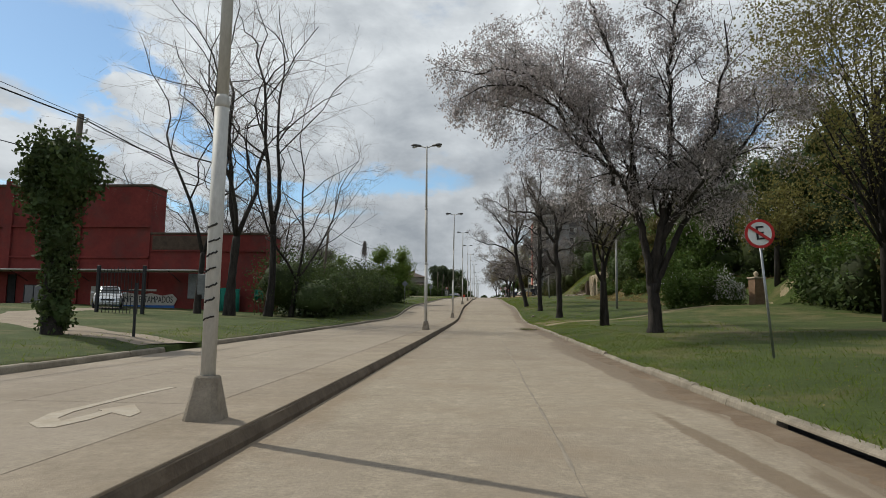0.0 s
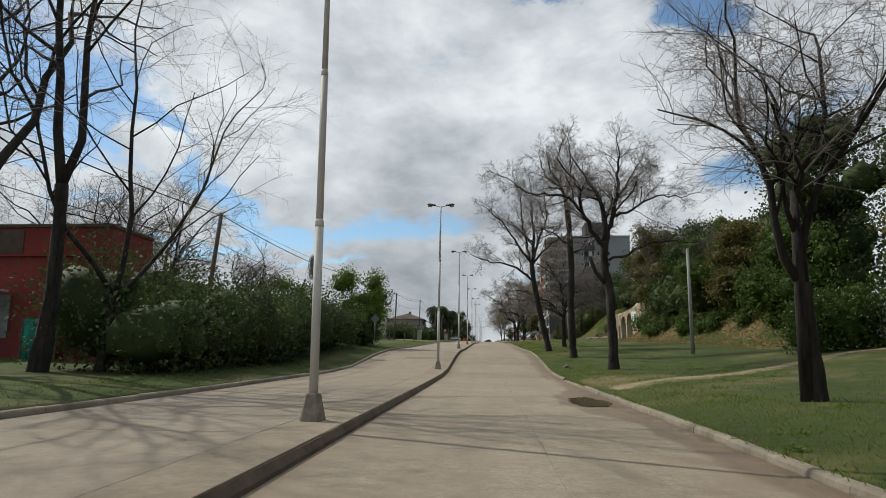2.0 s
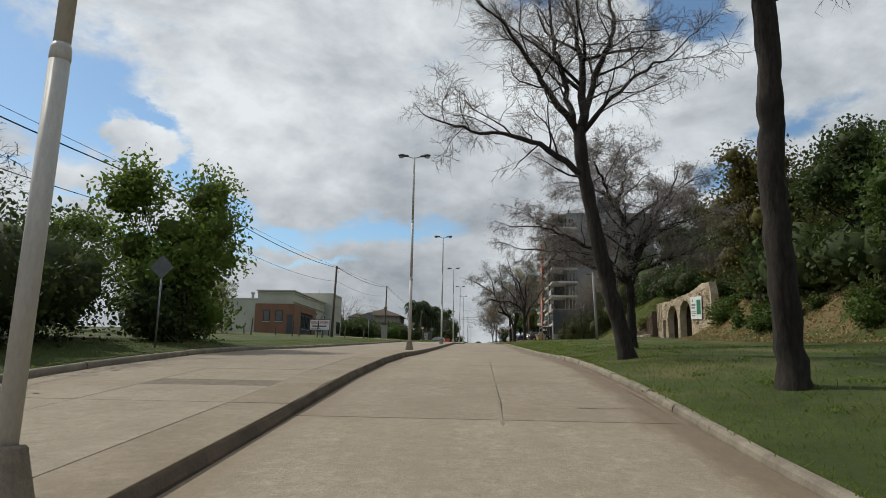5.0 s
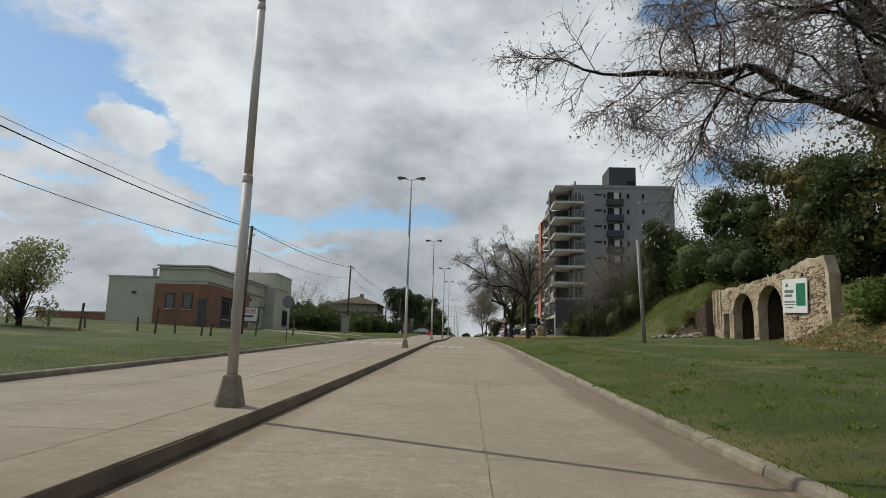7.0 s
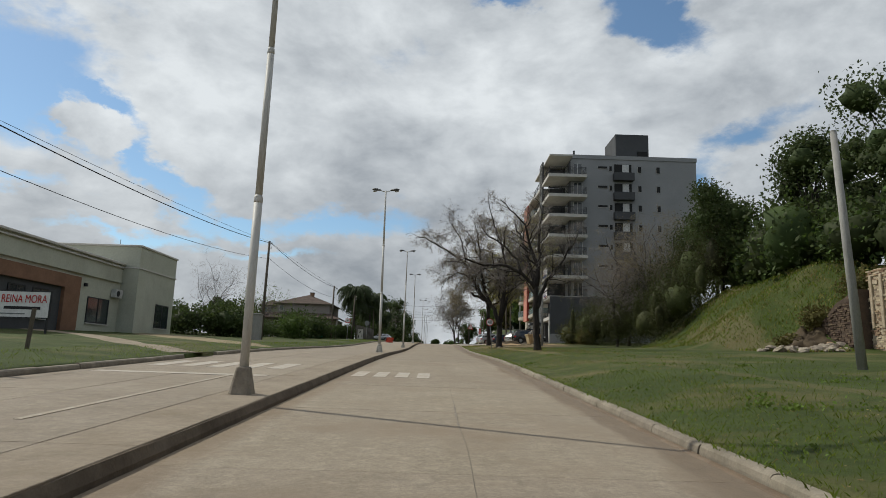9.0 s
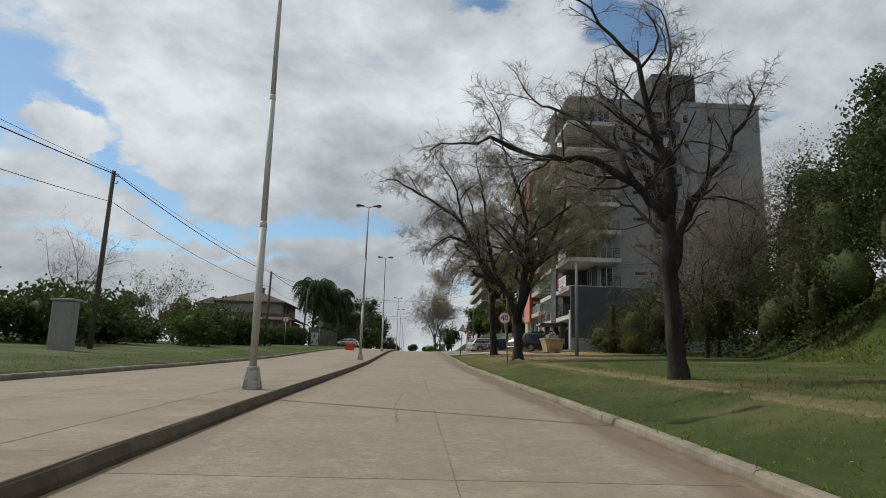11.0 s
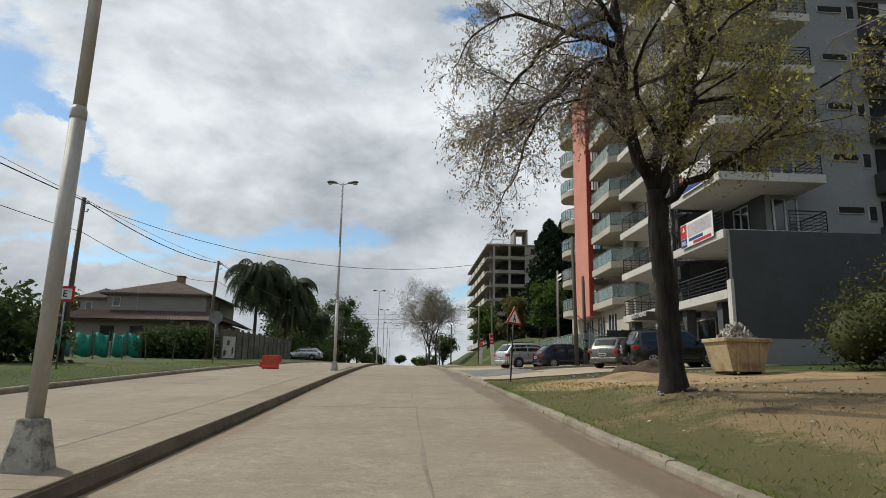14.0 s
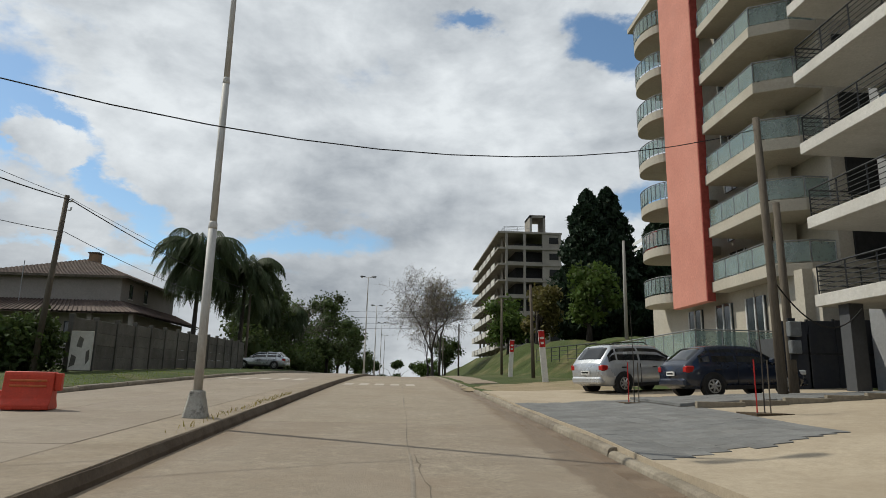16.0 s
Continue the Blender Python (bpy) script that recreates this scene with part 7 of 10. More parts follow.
def low_house():
    t = thing("low_house", "single-storey cream house with terracotta porch and flat parapets", "house")
    g = 4.2
    part("wall", Shape().box(-27.3, -18.9, 126.5, 141.5, g, 9.25), CREAM_WALL, t)
    part("coping", Shape().box(-27.38, -23.0, 126.42, 141.5, 9.25, 9.4), SLAB_WHITE, t, bevel=0.02)
    part("raised_parapet", Shape().prism([(126.45, 9.0), (141.5, 9.0), (141.5, 10.25), (126.45, 10.25)], "x", -23.05, -18.85), CREAM_WALL, t)
    part("cornice", Shape().box(-23.15, -18.72, 126.3, 141.5, 10.0, 10.1).box(-23.2, -18.66, 126.24, 141.5, 10.22, 10.36), SLAB_WHITE, t, bevel=0.02)
    part("cornice", Shape().box(-18.85, -18.76, 126.5, 141.5, 9.0, 9.1), CREAM_WALL, t)
    tb = part("tower_block", Shape().box(-23.5, -17.75, 141.5, 147.6, g, 11.55), CREAM_WALL, t)
    part("coping", Shape().box(-23.58, -17.67, 141.42, 147.68, 11.55, 11.68), SLAB_WHITE, tb, bevel=0.02)
    part("string_course", Shape().box(-23.55, -17.68, 141.44, 147.66, 10.05, 10.14), SLAB_WHITE, tb)
    part("aerial", Shape().tube([(-20, 143, 11.6), (-20, 143, 12.3)], 0.02, 5), STEEL, tb)
    # terracotta porch wrapping the corner
    for k, q in enumerate(((-23.2, -18.6, 126.25, 126.495, g, 8.75), (-18.895, -18.6, 126.5, 136.2, 8.0, 8.75), (-18.895, -18.6, 126.5, 129.0, g, 7.998), (-18.895, -18.6, 134.6, 136.2, g, 7.998))):
        part(("porch_wall", "porch_beam", "porch_pier", "porch_pier")[k], Shape().box(*q), TERRACOTTA, t, "terracotta cladding")
    # flat charcoal panel; the porch's shade is put into its colour
    part("porch_recess", Shape().box(-18.89, -18.8, 129.0, 134.6, g, 8.0), TOWER_DARK, t, "charcoal panel carrying the porch shade")
    for x0, x1 in ((-22.2, -21.45), (-20.75, -19.95)):
        window(t, x0, x1, 6.7, 7.95, 126.25)
    d = part("front_door", Shape().box(-19.4, -18.75, 126.2, 126.246, g + 0.4, 7.5), TOWER_DARK, t, "dark timber front door")
    part("step", Shape().box(-20.2, -18.4, 125.3, 126.2, g + 0.2, g + 0.75), SLAB_WHITE, t, bevel=0.02)
    window(t, 137.6, 140.2, 6.15, 7.75, -18.9, axis="x", out=1)
    window(t, 144.6, 146.8, 6.2, 7.9, -17.75, axis="x", out=1)
    window(t, 130.0, 131.4, 6.1, 7.7, -18.8, axis="x", out=1)
    window(t, 132.0, 133.4, 6.1, 7.7, -18.8, axis="x", out=1)
    ac = part("air_conditioner", Shape().box(-18.88, -18.55, 140.35, 141.25, 7.95, 8.5), PLASTIC_WHITE, t, "white air-conditioner unit", bevel=0.02)
    part("fan_grille", Shape().disc((-18.54, 140.65, 8.22), (1, 0, 0), 0.2, 0.02, 16), DARK_STEEL, ac)
    part("wall_lamp", Shape().box(-18.88, -18.7, 137.0, 137.15, 8.3, 8.5), DARK_STEEL, t)
    part("wall_lamp", Shape().box(-25.2, -24.9, 126.35, 126.49, 7.9, 8.05), DARK_STEEL, t)
    ch = part("flue", Shape().tube([(-24.2, 128, 9.2), (-24.2, 128, 10.0)], 0.16, 10), STEEL, t, "metal flue pipe")
    part("cowl", Shape().tube([(-24.2, 128, 10.0), (-24.2, 128, 10.05), (-24.2, 128, 10.2), (-24.2, 128, 10.25)], [0.18, 0.26, 0.24, 0.08], 10), STEEL, ch)
    part("plinth", Shape().box(-27.36, -23.2, 126.42, 126.496, g, 5.3), TOWER_GREY, t, "grey damp-proof plinth")


low_house()
gw = thing("garden_wall", "low brown brick garden wall beside the house", "wall")
part("wall", Shape().box(-33, -27.4, 127.0, 127.3, 3.8, 6.25), TERRACOTTA, gw)
part("coping", Shape().box(-33.05, -27.4, 126.95, 127.35, 6.25, 6.35), SLAB_WHITE, gw, bevel=0.01)
part("pier", Shape().box(-33.5, -33.0, 126.9, 127.4, 3.8, 6.6), TERRACOTTA, gw, bevel=0.02)
sb = thing("lodging_sign", "white lodging sign board on two dark posts", "sign", pose(-15.58, 126.5, ground_z(-15.58, 126.5)))
gz = ground_z(-15.58, 126.5)
part("board", Shape().box(-1.12, 1.12, -0.03, 0.03, 5.83 - gz, 6.95 - gz), SIGN_WHITE, sb)
part("frame", Shape().box(-1.17, 1.17, -0.035, 0.04, 6.95 - gz, 7.0 - gz).box(-1.17, 1.17, -0.035, 0.04, 5.78 - gz, 5.83 - gz).box(-1.17, -1.12, -0.035, 0.04, 5.83 - gz, 6.95 - gz).box(1.12, 1.17, -0.035, 0.04, 5.83 - gz, 6.95 - gz), DARK_STEEL, sb)
for x in (-1.05, 1.05):
    part("post", Shape().box(x - 0.04, x + 0.04, 0.04, 0.1, -0.3, 6.98 - gz), DARK_STEEL, sb)
lettering("lettering", "REINA MORA", 0.5, SIGN_RED, sb, Matrix.Translation((0, -0.042, 6.62 - gz)) @ UP, "dark red capital letters", width=2.0)
part("writing", Shape().box(-0.85, 0.75, -0.042, -0.031, 6.17 - gz, 6.3 - gz), SIGN_BLACK, sb, "small dark line of writing")
part("writing", Shape().box(-1.0, 0.1, -0.042, -0.031, 5.95 - gz, 6.0 - gz), SIGN_GREY, sb, "small grey line of writing")
for x, y, h in ((-15.5, 104, 1.3), (-12.6, 105.5, 1.3), (-10.9, 107, 1.4), (-9.4, 111, 1.2), (-8.6, 116, 1.1), (-19, 103, 1.2), (-24, 103, 1.2)):
    fp = thing("fence_post", "short weathered wooden fence post in the grass", "post", pose(x, y, ground_z(x, y), random.Random(int(x * 10)).uniform(-4, 4), 3, 20), group="fence posts")
    part("post", Shape().box(-0.05, 0.05, -0.05, 0.05, -0.2, h), WOOD_POLE, fp, bevel=0.01)
pil = thing("meter_pillar", "small pale concrete pillar on the verge", "pillar", pose(-11.2, 147.5, ground_z(-11.2, 147.5)))
part("pillar", Shape().box(-0.4, 0.4, -0.3, 0.3, -0.2, 1.9), CONC_POLE, pil, bevel=0.03)
part("cap", Shape().box(-0.45, 0.45, -0.35, 0.35, 1.9, 2.0), CONC_POLE, pil, bevel=0.02)


def hip_roof(parent, x0, x1, y0, y1, z, h, over=0.6, name="roof"):
    """Hipped roof with raised rows of barrel tiles."""
    x0, x1, y0, y1 = x0 - over, x1 + over, y0 - over, y1 + over
    d = min(x1 - x0, y1 - y0) / 2
    if (x1 - x0) >= (y1 - y0):
        a, b = Vector((x0 + d, (y0 + y1) / 2, z + h)), Vector((x1 - d, (y0 + y1) / 2, z + h))
    else:
        a, b = Vector(((x0 + x1) / 2, y0 + d, z + h)), Vector(((x0 + x1) / 2, y1 - d, z + h))
    c = [Vector((x0, y0, z)), Vector((x1, y0, z)), Vector((x1, y1, z)), Vector((x0, y1, z))]
    wide = (x1 - x0) >= (y1 - y0)
    planes = [(c[0], c[1], b, a), (c[1], c[2], b, b), (c[2], c[3], a, b), (c[3], c[0], a, a)] if wide else [(c[0], c[1], a, a), (c[1], c[2], b, a), (c[2], c[3], b, b), (c[3], c[0], a, b)]
    s, tiles = Shape(), Shape()
    for p, q, r, u in planes:
        s.face(p, q, r, u) if (r - u).length > 0.01 else s.face(p, q, r)
        n = max(4, int((q - p).length / 0.24))
        nn = (q - p).cross(u - p).normalized() * 0.03
        if nn.z < 0:
            nn = -nn
        e = (q - p).normalized()
        for i in range(1, n):
            f = i / n
            st = p.lerp(q, f)
            # length of this row up to the hip or ridge
            along = (q - p).length * f
            ra, rb = (u - p).dot(e), (r - p).dot(e)
            tot = (q - p).length
            k = along / ra if along < ra else ((tot - along) / (tot - rb) if along > rb and tot - rb > 0.01 else 1)
            upv = (u - p) - e * (u - p).dot(e)
            en = st + upv * min(1, k)
            tiles.tube([st + nn * 0.3, en + nn * 0.3], 0.042, 5, cap=False)
    s.face(*reversed(c))
    ro = part(name, s, ROOF_TILE, parent, "dark clay tile roof")
    part("roof_tiling", tiles, ROOF_TILE, ro)
    part("fascia", Shape().box(x0, x1, y0 - 0.03, y0, z - 0.16, z + 0.02).box(x1, x1 + 0.03, y0, y1, z - 0.16, z + 0.02).box(x0 - 0.03, x0, y0, y1, z - 0.16, z + 0.02), WOOD_POLE, ro)
    part("ridge", Shape().tube([a, b], 0.09, 6), ROOF_TILE, ro)
    return ro


def villa():
    t = thing("villa", "two-storey grey-brown villa with hipped clay tile roofs", "house", pose(-2.0, 0, 0.75))
    g = 6.7
    part("ground_floor", Shape().box(-29.5, -15.6, 223, 236, g, 11.2), GREY_WALL, t)
    part("upper_floor", Shape().box(-27, -16.6, 224.5, 236, 11.2, 14.0), GREY_WALL, t)
    part("side_wing", Shape().box(-30.5, -27.005, 226, 236, 11.2, 13.6), GREY_WALL, t)
    hip_roof(t, -27, -16.6, 224.5, 236, 14.0, 2.2, 0.6)
    hip_roof(t, -30.5, -27, 226, 236, 13.6, 1.2, 0.4)
    sk = Shape()
    o, i = [(-31.2, 221.6, 11.05), (-14.2, 221.6, 11.05), (-14.2, 237, 11.05)], [(-29.5, 224.48, 12.15), (-16.58, 224.48, 12.15), (-16.58, 237, 12.15)]
    sk.face(o[0], o[1], i[1], i[0]).face(o[1], o[2], i[2], i[1])
    sk.face(*[(x, y, z - 0.14) for x, y, z in (o[0], i[0], i[1], o[1])]).face(*[(x, y, z - 0.14) for x, y, z in (o[1], i[1], i[2], o[2])])
    sr = part("skirt_roof", sk, ROOF_TILE, t, "lower clay tile roof")
    rows = Shape()
    for k in range(1, 50):
        f = k / 50
        p, q = Vector(o[0]).lerp(Vector(o[1]), f), Vector(i[0]).lerp(Vector(i[1]), f)
        rows.tube([p + Vector((0, 0, 0.03)), q + Vector((0, 0, 0.03))], 0.05, 5, cap=False)
    for k in range(1, 44):
        f = k / 44
        p, q = Vector(o[1]).lerp(Vector(o[2]), f), Vector(i[1]).lerp(Vector(i[2]), f)
        rows.tube([p + Vector((0, 0, 0.03)), q + Vector((0, 0, 0.03))], 0.05, 5, cap=False)
    part("roof_tiling", rows, ROOF_TILE, sr)
    ch = part("chimney", Shape().box(-21.5, -20.75, 229, 229.8, 15.2, 16.6), PILLAR_BRICK, t, "brick chimney", bevel=0.03)
    part("chimney_cap", Shape().box(-21.58, -20.67, 228.92, 229.88, 16.6, 16.7), ROOF_TILE, ch)
    window(t, -26.4, -25.6, 12.6, 13.6, 224.5, frame_mat=FRAME_WHITE)
    window(t, 226.0, 226.6, 12.5, 13.6, -16.6, axis="x", out=1)
    window(t, 229.0, 229.6, 12.5, 13.6, -16.6, axis="x", out=1)
    window(t, -29.9, -29.2, 11.9, 13.2, 226, frame_mat=FRAME_WHITE)
    for x in (-26, -23, -19):
        window(t, x - 0.7, x + 0.7, 8.8, 10.4, 223)
    for x in (-14.6, -17.5):
        part("porch_post", Shape().box(x - 0.15, x + 0.15, 221.9, 222.2, g, 10.95), GREY_WALL, t)
    part("satellite_pole", Shape().tube([(-23.5, 223.6, 11.4), (-23.5, 223.6, 14.9)], 0.03, 6), STEEL, t)


villa()
# property line along the verge: netting, then concrete fence panels
for k, (x0, x1) in enumerate(((-22.4, -19.9), (-19.7, -17.4), (-17.2, -15.2))):
    s, n = Shape(), 14
    rows = []
    for i in range(n + 1):
        x = x0 + (x1 - x0) * i / n
        g = ground_z(x, 199.8)
        rows.append([(x, 199.8 + 0.07 * math.sin(i * 1.7 + k), g + zz + 0.1 * math.sin(i * 0.8 + k)) for zz in (0.06, 0.8, 1.6)])
    nt = thing("green_netting", "torn green shade netting sagging between stakes", "netting", group="netting fence")
    ob = part("net", s.rings(rows, cap=False, closed=False), NET_GREEN, nt, smooth=True)
    ob.modifiers.new("thickness", "SOLIDIFY").thickness = 0.01
    for x in (x0, (x0 + x1) / 2, x1):
        g = ground_z(x, 199.7)
        part("stake", Shape().tube([(x, 199.7, g - 0.2), (x, 199.7, g + 1.8)], 0.035, 6), WOOD_POLE, nt)
for k in range(7):
    y = 192.5 + 0.3 * math.sin(k * 2)
    x = -19.5 + k * 1.5
    st = thing("fence_stake", "thin dark stake standing in the grass", "stake", pose(x, y, ground_z(x, y), random.Random(k).uniform(-6, 6), random.Random(k + 9).uniform(-6, 6), 0), group="fence stakes")
    part("stake", Shape().tube([(0, 0, -0.2), (0, 0, 1.3)], 0.035, 6), WOOD_POLE, st)
fence = thing("panel_fence", "dark stained concrete panel fence along the verge", "fence")
for k in range(14):
    y = 200.8 + k * 2.05
    g = ground_z(-10.2, y + 1)
    part("post", Shape().box(-10.3, -10.1, y - 0.08, y + 0.08, g - 0.2, g + 2.25), FENCE_CONC, fence, bevel=0.01)
    for j in range(4):
        part("panel", Shape().box(-10.24, -10.16, y + 0.085, y + 1.965, g + 0.02 + j * 0.53, g + 0.54 + j * 0.53), FENCE_CONC, fence, bevel=0.01)
wp = thing("painted_panel", "peeling white painted panel by the hedge", "panel", pose(-9.3, 200.2, ground_z(-9.3, 200.2)))
part("panel", Shape().box(-0.55, 0.3, -0.03, 0.03, 0.1, 1.6), MURAL_WHITE, wp, bevel=0.01)
for outline in (((-0.5, 0.2), (-0.3, 0.3), (-0.26, 0.6), (-0.45, 0.7)), ((0.1, 0.3), (0.22, 0.5), (0.2, 0.9), (0.08, 0.8)), ((-0.3, 1.0), (-0.1, 0.95), (-0.05, 1.3), (-0.22, 1.4))):
    part("patch", Shape().prism(list(outline), "y", -0.04, -0.032), FENCE_CONC, wp, "bare grey patch where paint has peeled")


def road_barrier(x, y, turn):
    """A water-filled plastic barrier: stepped sides, ribs, feet and filler cap."""
    t = thing("road_barrier", "orange-red plastic water-filled road barrier on the carriageway", "barrier", pose(x, y, lane_z(x, y) + 0.008, 0, 0, turn) @ Matrix.Scale(0.78, 4))
    out = [(-0.3, 0), (0.3, 0), (0.3, 0.1), (0.2, 0.24), (0.15, 0.5), (0.13, 0.78), (0.1, 0.85), (-0.1, 0.85), (-0.13, 0.78), (-0.15, 0.5), (-0.2, 0.24), (-0.3, 0.1)]
    s = Shape().rings([[(px, -0.52, pz) for px, pz in out], [(px, 0.52, pz) for px, pz in out]])
    part("body", Shape().rings([[(yy, px, pz) for px, pz in out] for yy in (-0.52, 0.52)]), BARRIER, t, bevel=0.015)
    part("lug", Shape().box(0.52, 0.66, -0.09, 0.09, 0.42, 0.82), BARRIER, t, bevel=0.015)
    part("lug", Shape().box(-0.66, -0.52, -0.09, 0.09, 0.08, 0.42), BARRIER, t, bevel=0.015)
    for z in (0.62, 0.5):
        part("rib", Shape().box(-0.38, 0.38, -0.175, -0.13, z, z + 0.05), BARRIER_PALE, t, "faded raised rib", bevel=0.01)
    part("cap", Shape().tube([(0.1, 0, 0.85), (0.1, 0, 0.88)], 0.05, 10), CAR_TRIM, t)
    for x0 in (-0.35, 0.2):
        part("foot", Shape().box(x0, x0 + 0.15, -0.32, 0.32, -0.006, 0.06), BARRIER, t, bevel=0.01)


road_barrier(-3.76, 186.6, 10)
# a broken row of old fence posts across the field
post_rng = random.Random(640)
for k in range(8):
    x, y = -25.5 + k * 2.1 + post_rng.uniform(-0.3, 0.3), 107.5 + post_rng.uniform(-0.4, 0.4)
    fp = thing("fence_post", "weathered grey timber post standing in the field", "post", pose(x, y, ground_z(x, y), post_rng.uniform(-4, 4), post_rng.uniform(-5, 5), 0), group="field fence posts")
    part("post", Shape().tube([(0, 0, -0.2), (0, 0, 0.75 + post_rng.uniform(-0.15, 0.2))], [0.06, 0.05], 7), WOOD_POLE, fp)

# ---- brick gate pillars ----
def brick_pillar(x, y, h=2.5, w=1.1):
    t = thing("brick_pillar", "weathered red brick gate pillar with a pale cap", "pillar", pose(x, y, ground_z(x, y) - 0.05, 0, 0, 12), group="gate pillars")
    s = Shape().box(-w / 2 + 0.015, w / 2 - 0.015, -w / 2 + 0.015, w / 2 - 0.015, -0.2, h)
    part("core", s, MORTAR, t)
    courses = Shape()
    n = int(h / 0.078)
    rng = random.Random(int(x))
    for i in range(n):
        z0, off = i * 0.078, (0.0 if i % 2 else 0.12)
        for sx, sy in ((1, 0), (-1, 0), (0, 1), (0, -1)):
            a = -w / 2 + off - 0.12
            while a < w / 2 - 0.02:
                b = min(a + 0.225, w / 2)
                a0 = max(a, -w / 2)
                if b - a0 > 0.04:
                    p = w / 2 + rng.uniform(-0.006, 0.006)
                    if sx:
                        courses.box(*(sorted((sx * (p - 0.03), sx * p))), a0, b, z0, z0 + 0.064)
                    else:
                        courses.box(a0, b, *(sorted((sy * (p - 0.03), sy * p))), z0, z0 + 0.064)
                a += 0.24
    tagged(part("bricks", courses, PILLAR_BRICK, t), kind="stuff")
    part("cap", Shape().box(-w / 2 - 0.08, w / 2 + 0.08, -w / 2 - 0.08, w / 2 + 0.08, h, h + 0.12), RUIN, t, bevel=0.02)
    part("finial", Shape().tube([(0, 0, h + 0.1), (0, 0, h + 0.2), (0, 0, h + 0.35), (0, 0, h + 0.5), (0, 0, h + 0.6)], [0.16, 0.1, 0.2, 0.17, 0.04], 10), RUIN, t, smooth=True)


brick_pillar(24.25, 53.4, 2.15, 0.85)


# ---- ruined arcade ----
def ruin():
    t = thing("ruined_arcade", "ruined lime-plastered brick wall with two arched openings", "ruin")
    rng = random.Random(6)
    seen = set()
    top = []
    for k in range(40):
        y = 110.9 + (128.1 - 110.9) * k / 39
        z = float(np.interp(y, [110.9, 111.2, 113, 116, 120, 124, 128.1], [8.7, 9.75, 9.9, 9.45, 9.3, 9.25, 9.3])) + rng.uniform(-0.12, 0.1)
        top.append((y, z))

    def arch(y1, y0, spring, z_top):
        c, r = (y0 + y1) / 2, (y1 - y0) / 2
        return [(y1, 4.4), (y1, spring)] + [(c + r * math.cos(a), spring + (z_top - spring) * math.sin(a)) for a in (math.pi * i / 14 for i in range(1, 14))] + [(y0, spring), (y0, 4.4)]
    outline = top + [(128.1, 4.4)] + [(126.1, 4.4), (126.1, 7.35), (124.95, 7.35), (124.95, 4.4)] + arch(124.15, 120.7, 7.2, 8.65) + arch(119.95, 116.4, 7.2, 8.8) + [(110.9, 4.4)]
    part("wall", Shape().prism(outline, "x", 23.1, 23.75), RUIN, t)
    for y0, y1, sp, zt in ((120.7, 124.15, 7.2, 8.65), (116.4, 119.95, 7.2, 8.8)):
        c, r = (y0 + y1) / 2, (y1 - y0) / 2
        for i in range(15):
            a0, a1 = math.pi * i / 15 + 0.02, math.pi * (i + 1) / 15 - 0.02
            pts = []
            for a, k in ((a0, 1.0), (a1, 1.0), (a1, 1.14), (a0, 1.14)):
                pts.append((c + r * k * math.cos(a), sp + (zt - sp) * k * math.sin(a)))
            part("voussoir", Shape().prism(pts, "x", 23.06, 23.095), RUIN_BRICK if i % 3 == 0 else RUIN, t)
    # box behind the arches; the shade within them is put into its dark colour
    part("back_wall", Shape().box(25.0, 25.3, 115.5, 127.2, 4.4, 9.0), RUIN_DARK, t, "dark wall standing for the shade inside the arches")
    part("vault", Shape().box(23.76, 25.0, 115.8, 127.0, 8.85, 9.0), RUIN_DARK, t)
    for y in (116.2, 120.35, 124.55):
        part("pier", Shape().box(23.76, 25.0, y - 0.2, y + 0.2, 4.4, 8.85), RUIN_DARK, t)
    for k in range(60):
        y, z = rng.uniform(111.5, 128), rng.uniform(5, 9.2)
        if not (116.2 < y < 126.3 and z < 8.9):
            part("stone", Shape().box(-0.04, 0.03, -rng.uniform(0.1, 0.28), rng.uniform(0.1, 0.28), -rng.uniform(0.05, 0.12), rng.uniform(0.05, 0.12), pose(23.09, y, z, rng.uniform(-8, 8))), RUIN if rng.random() < 0.6 else RUIN_DARK, t)
    # courses of brick laid bare where the plaster has fallen
    kinds = [Shape().box(-0.02, 0.02, -0.135, 0.135, -0.036, 0.036).mesh("brick", mt) for mt in (RUIN_BRICK, RUIN_BRICK, RUIN, RUIN_BRICK)]
    laid = 0
    for k in range(3000):
        row, col = rng.randrange(5, 48), rng.randrange(0, 60)
        z, y = 4.6 + row * 0.1, 111.4 + col * 0.28 + (0.14 if row % 2 else 0)
        hole = any((y0 - 0.35 < y < y1 + 0.35) and z < (zt + 0.3) for y0, y1, zt in ((116.4, 119.95, 8.8), (120.7, 124.15, 8.65), (124.95, 126.1, 7.35)))
        bare = noise.noise(Vector((y * 0.55, z * 0.9, 4.2))) + 0.12 * rng.uniform(-1, 1)
        if laid >= 300 or hole or bare < 0.0 or (113 < y < 116.1 and 6.7 < z < 8.8) or (row, col) in seen:
            continue
        seen.add((row, col))
        laid += 1
        b = new("brick", rng.choice(kinds))
        b.parent = t
        b.matrix_basis = pose(23.085 - rng.uniform(0, 0.02), y, z + rng.uniform(-0.008, 0.008), rng.uniform(-2, 2))
    fine = Shape()
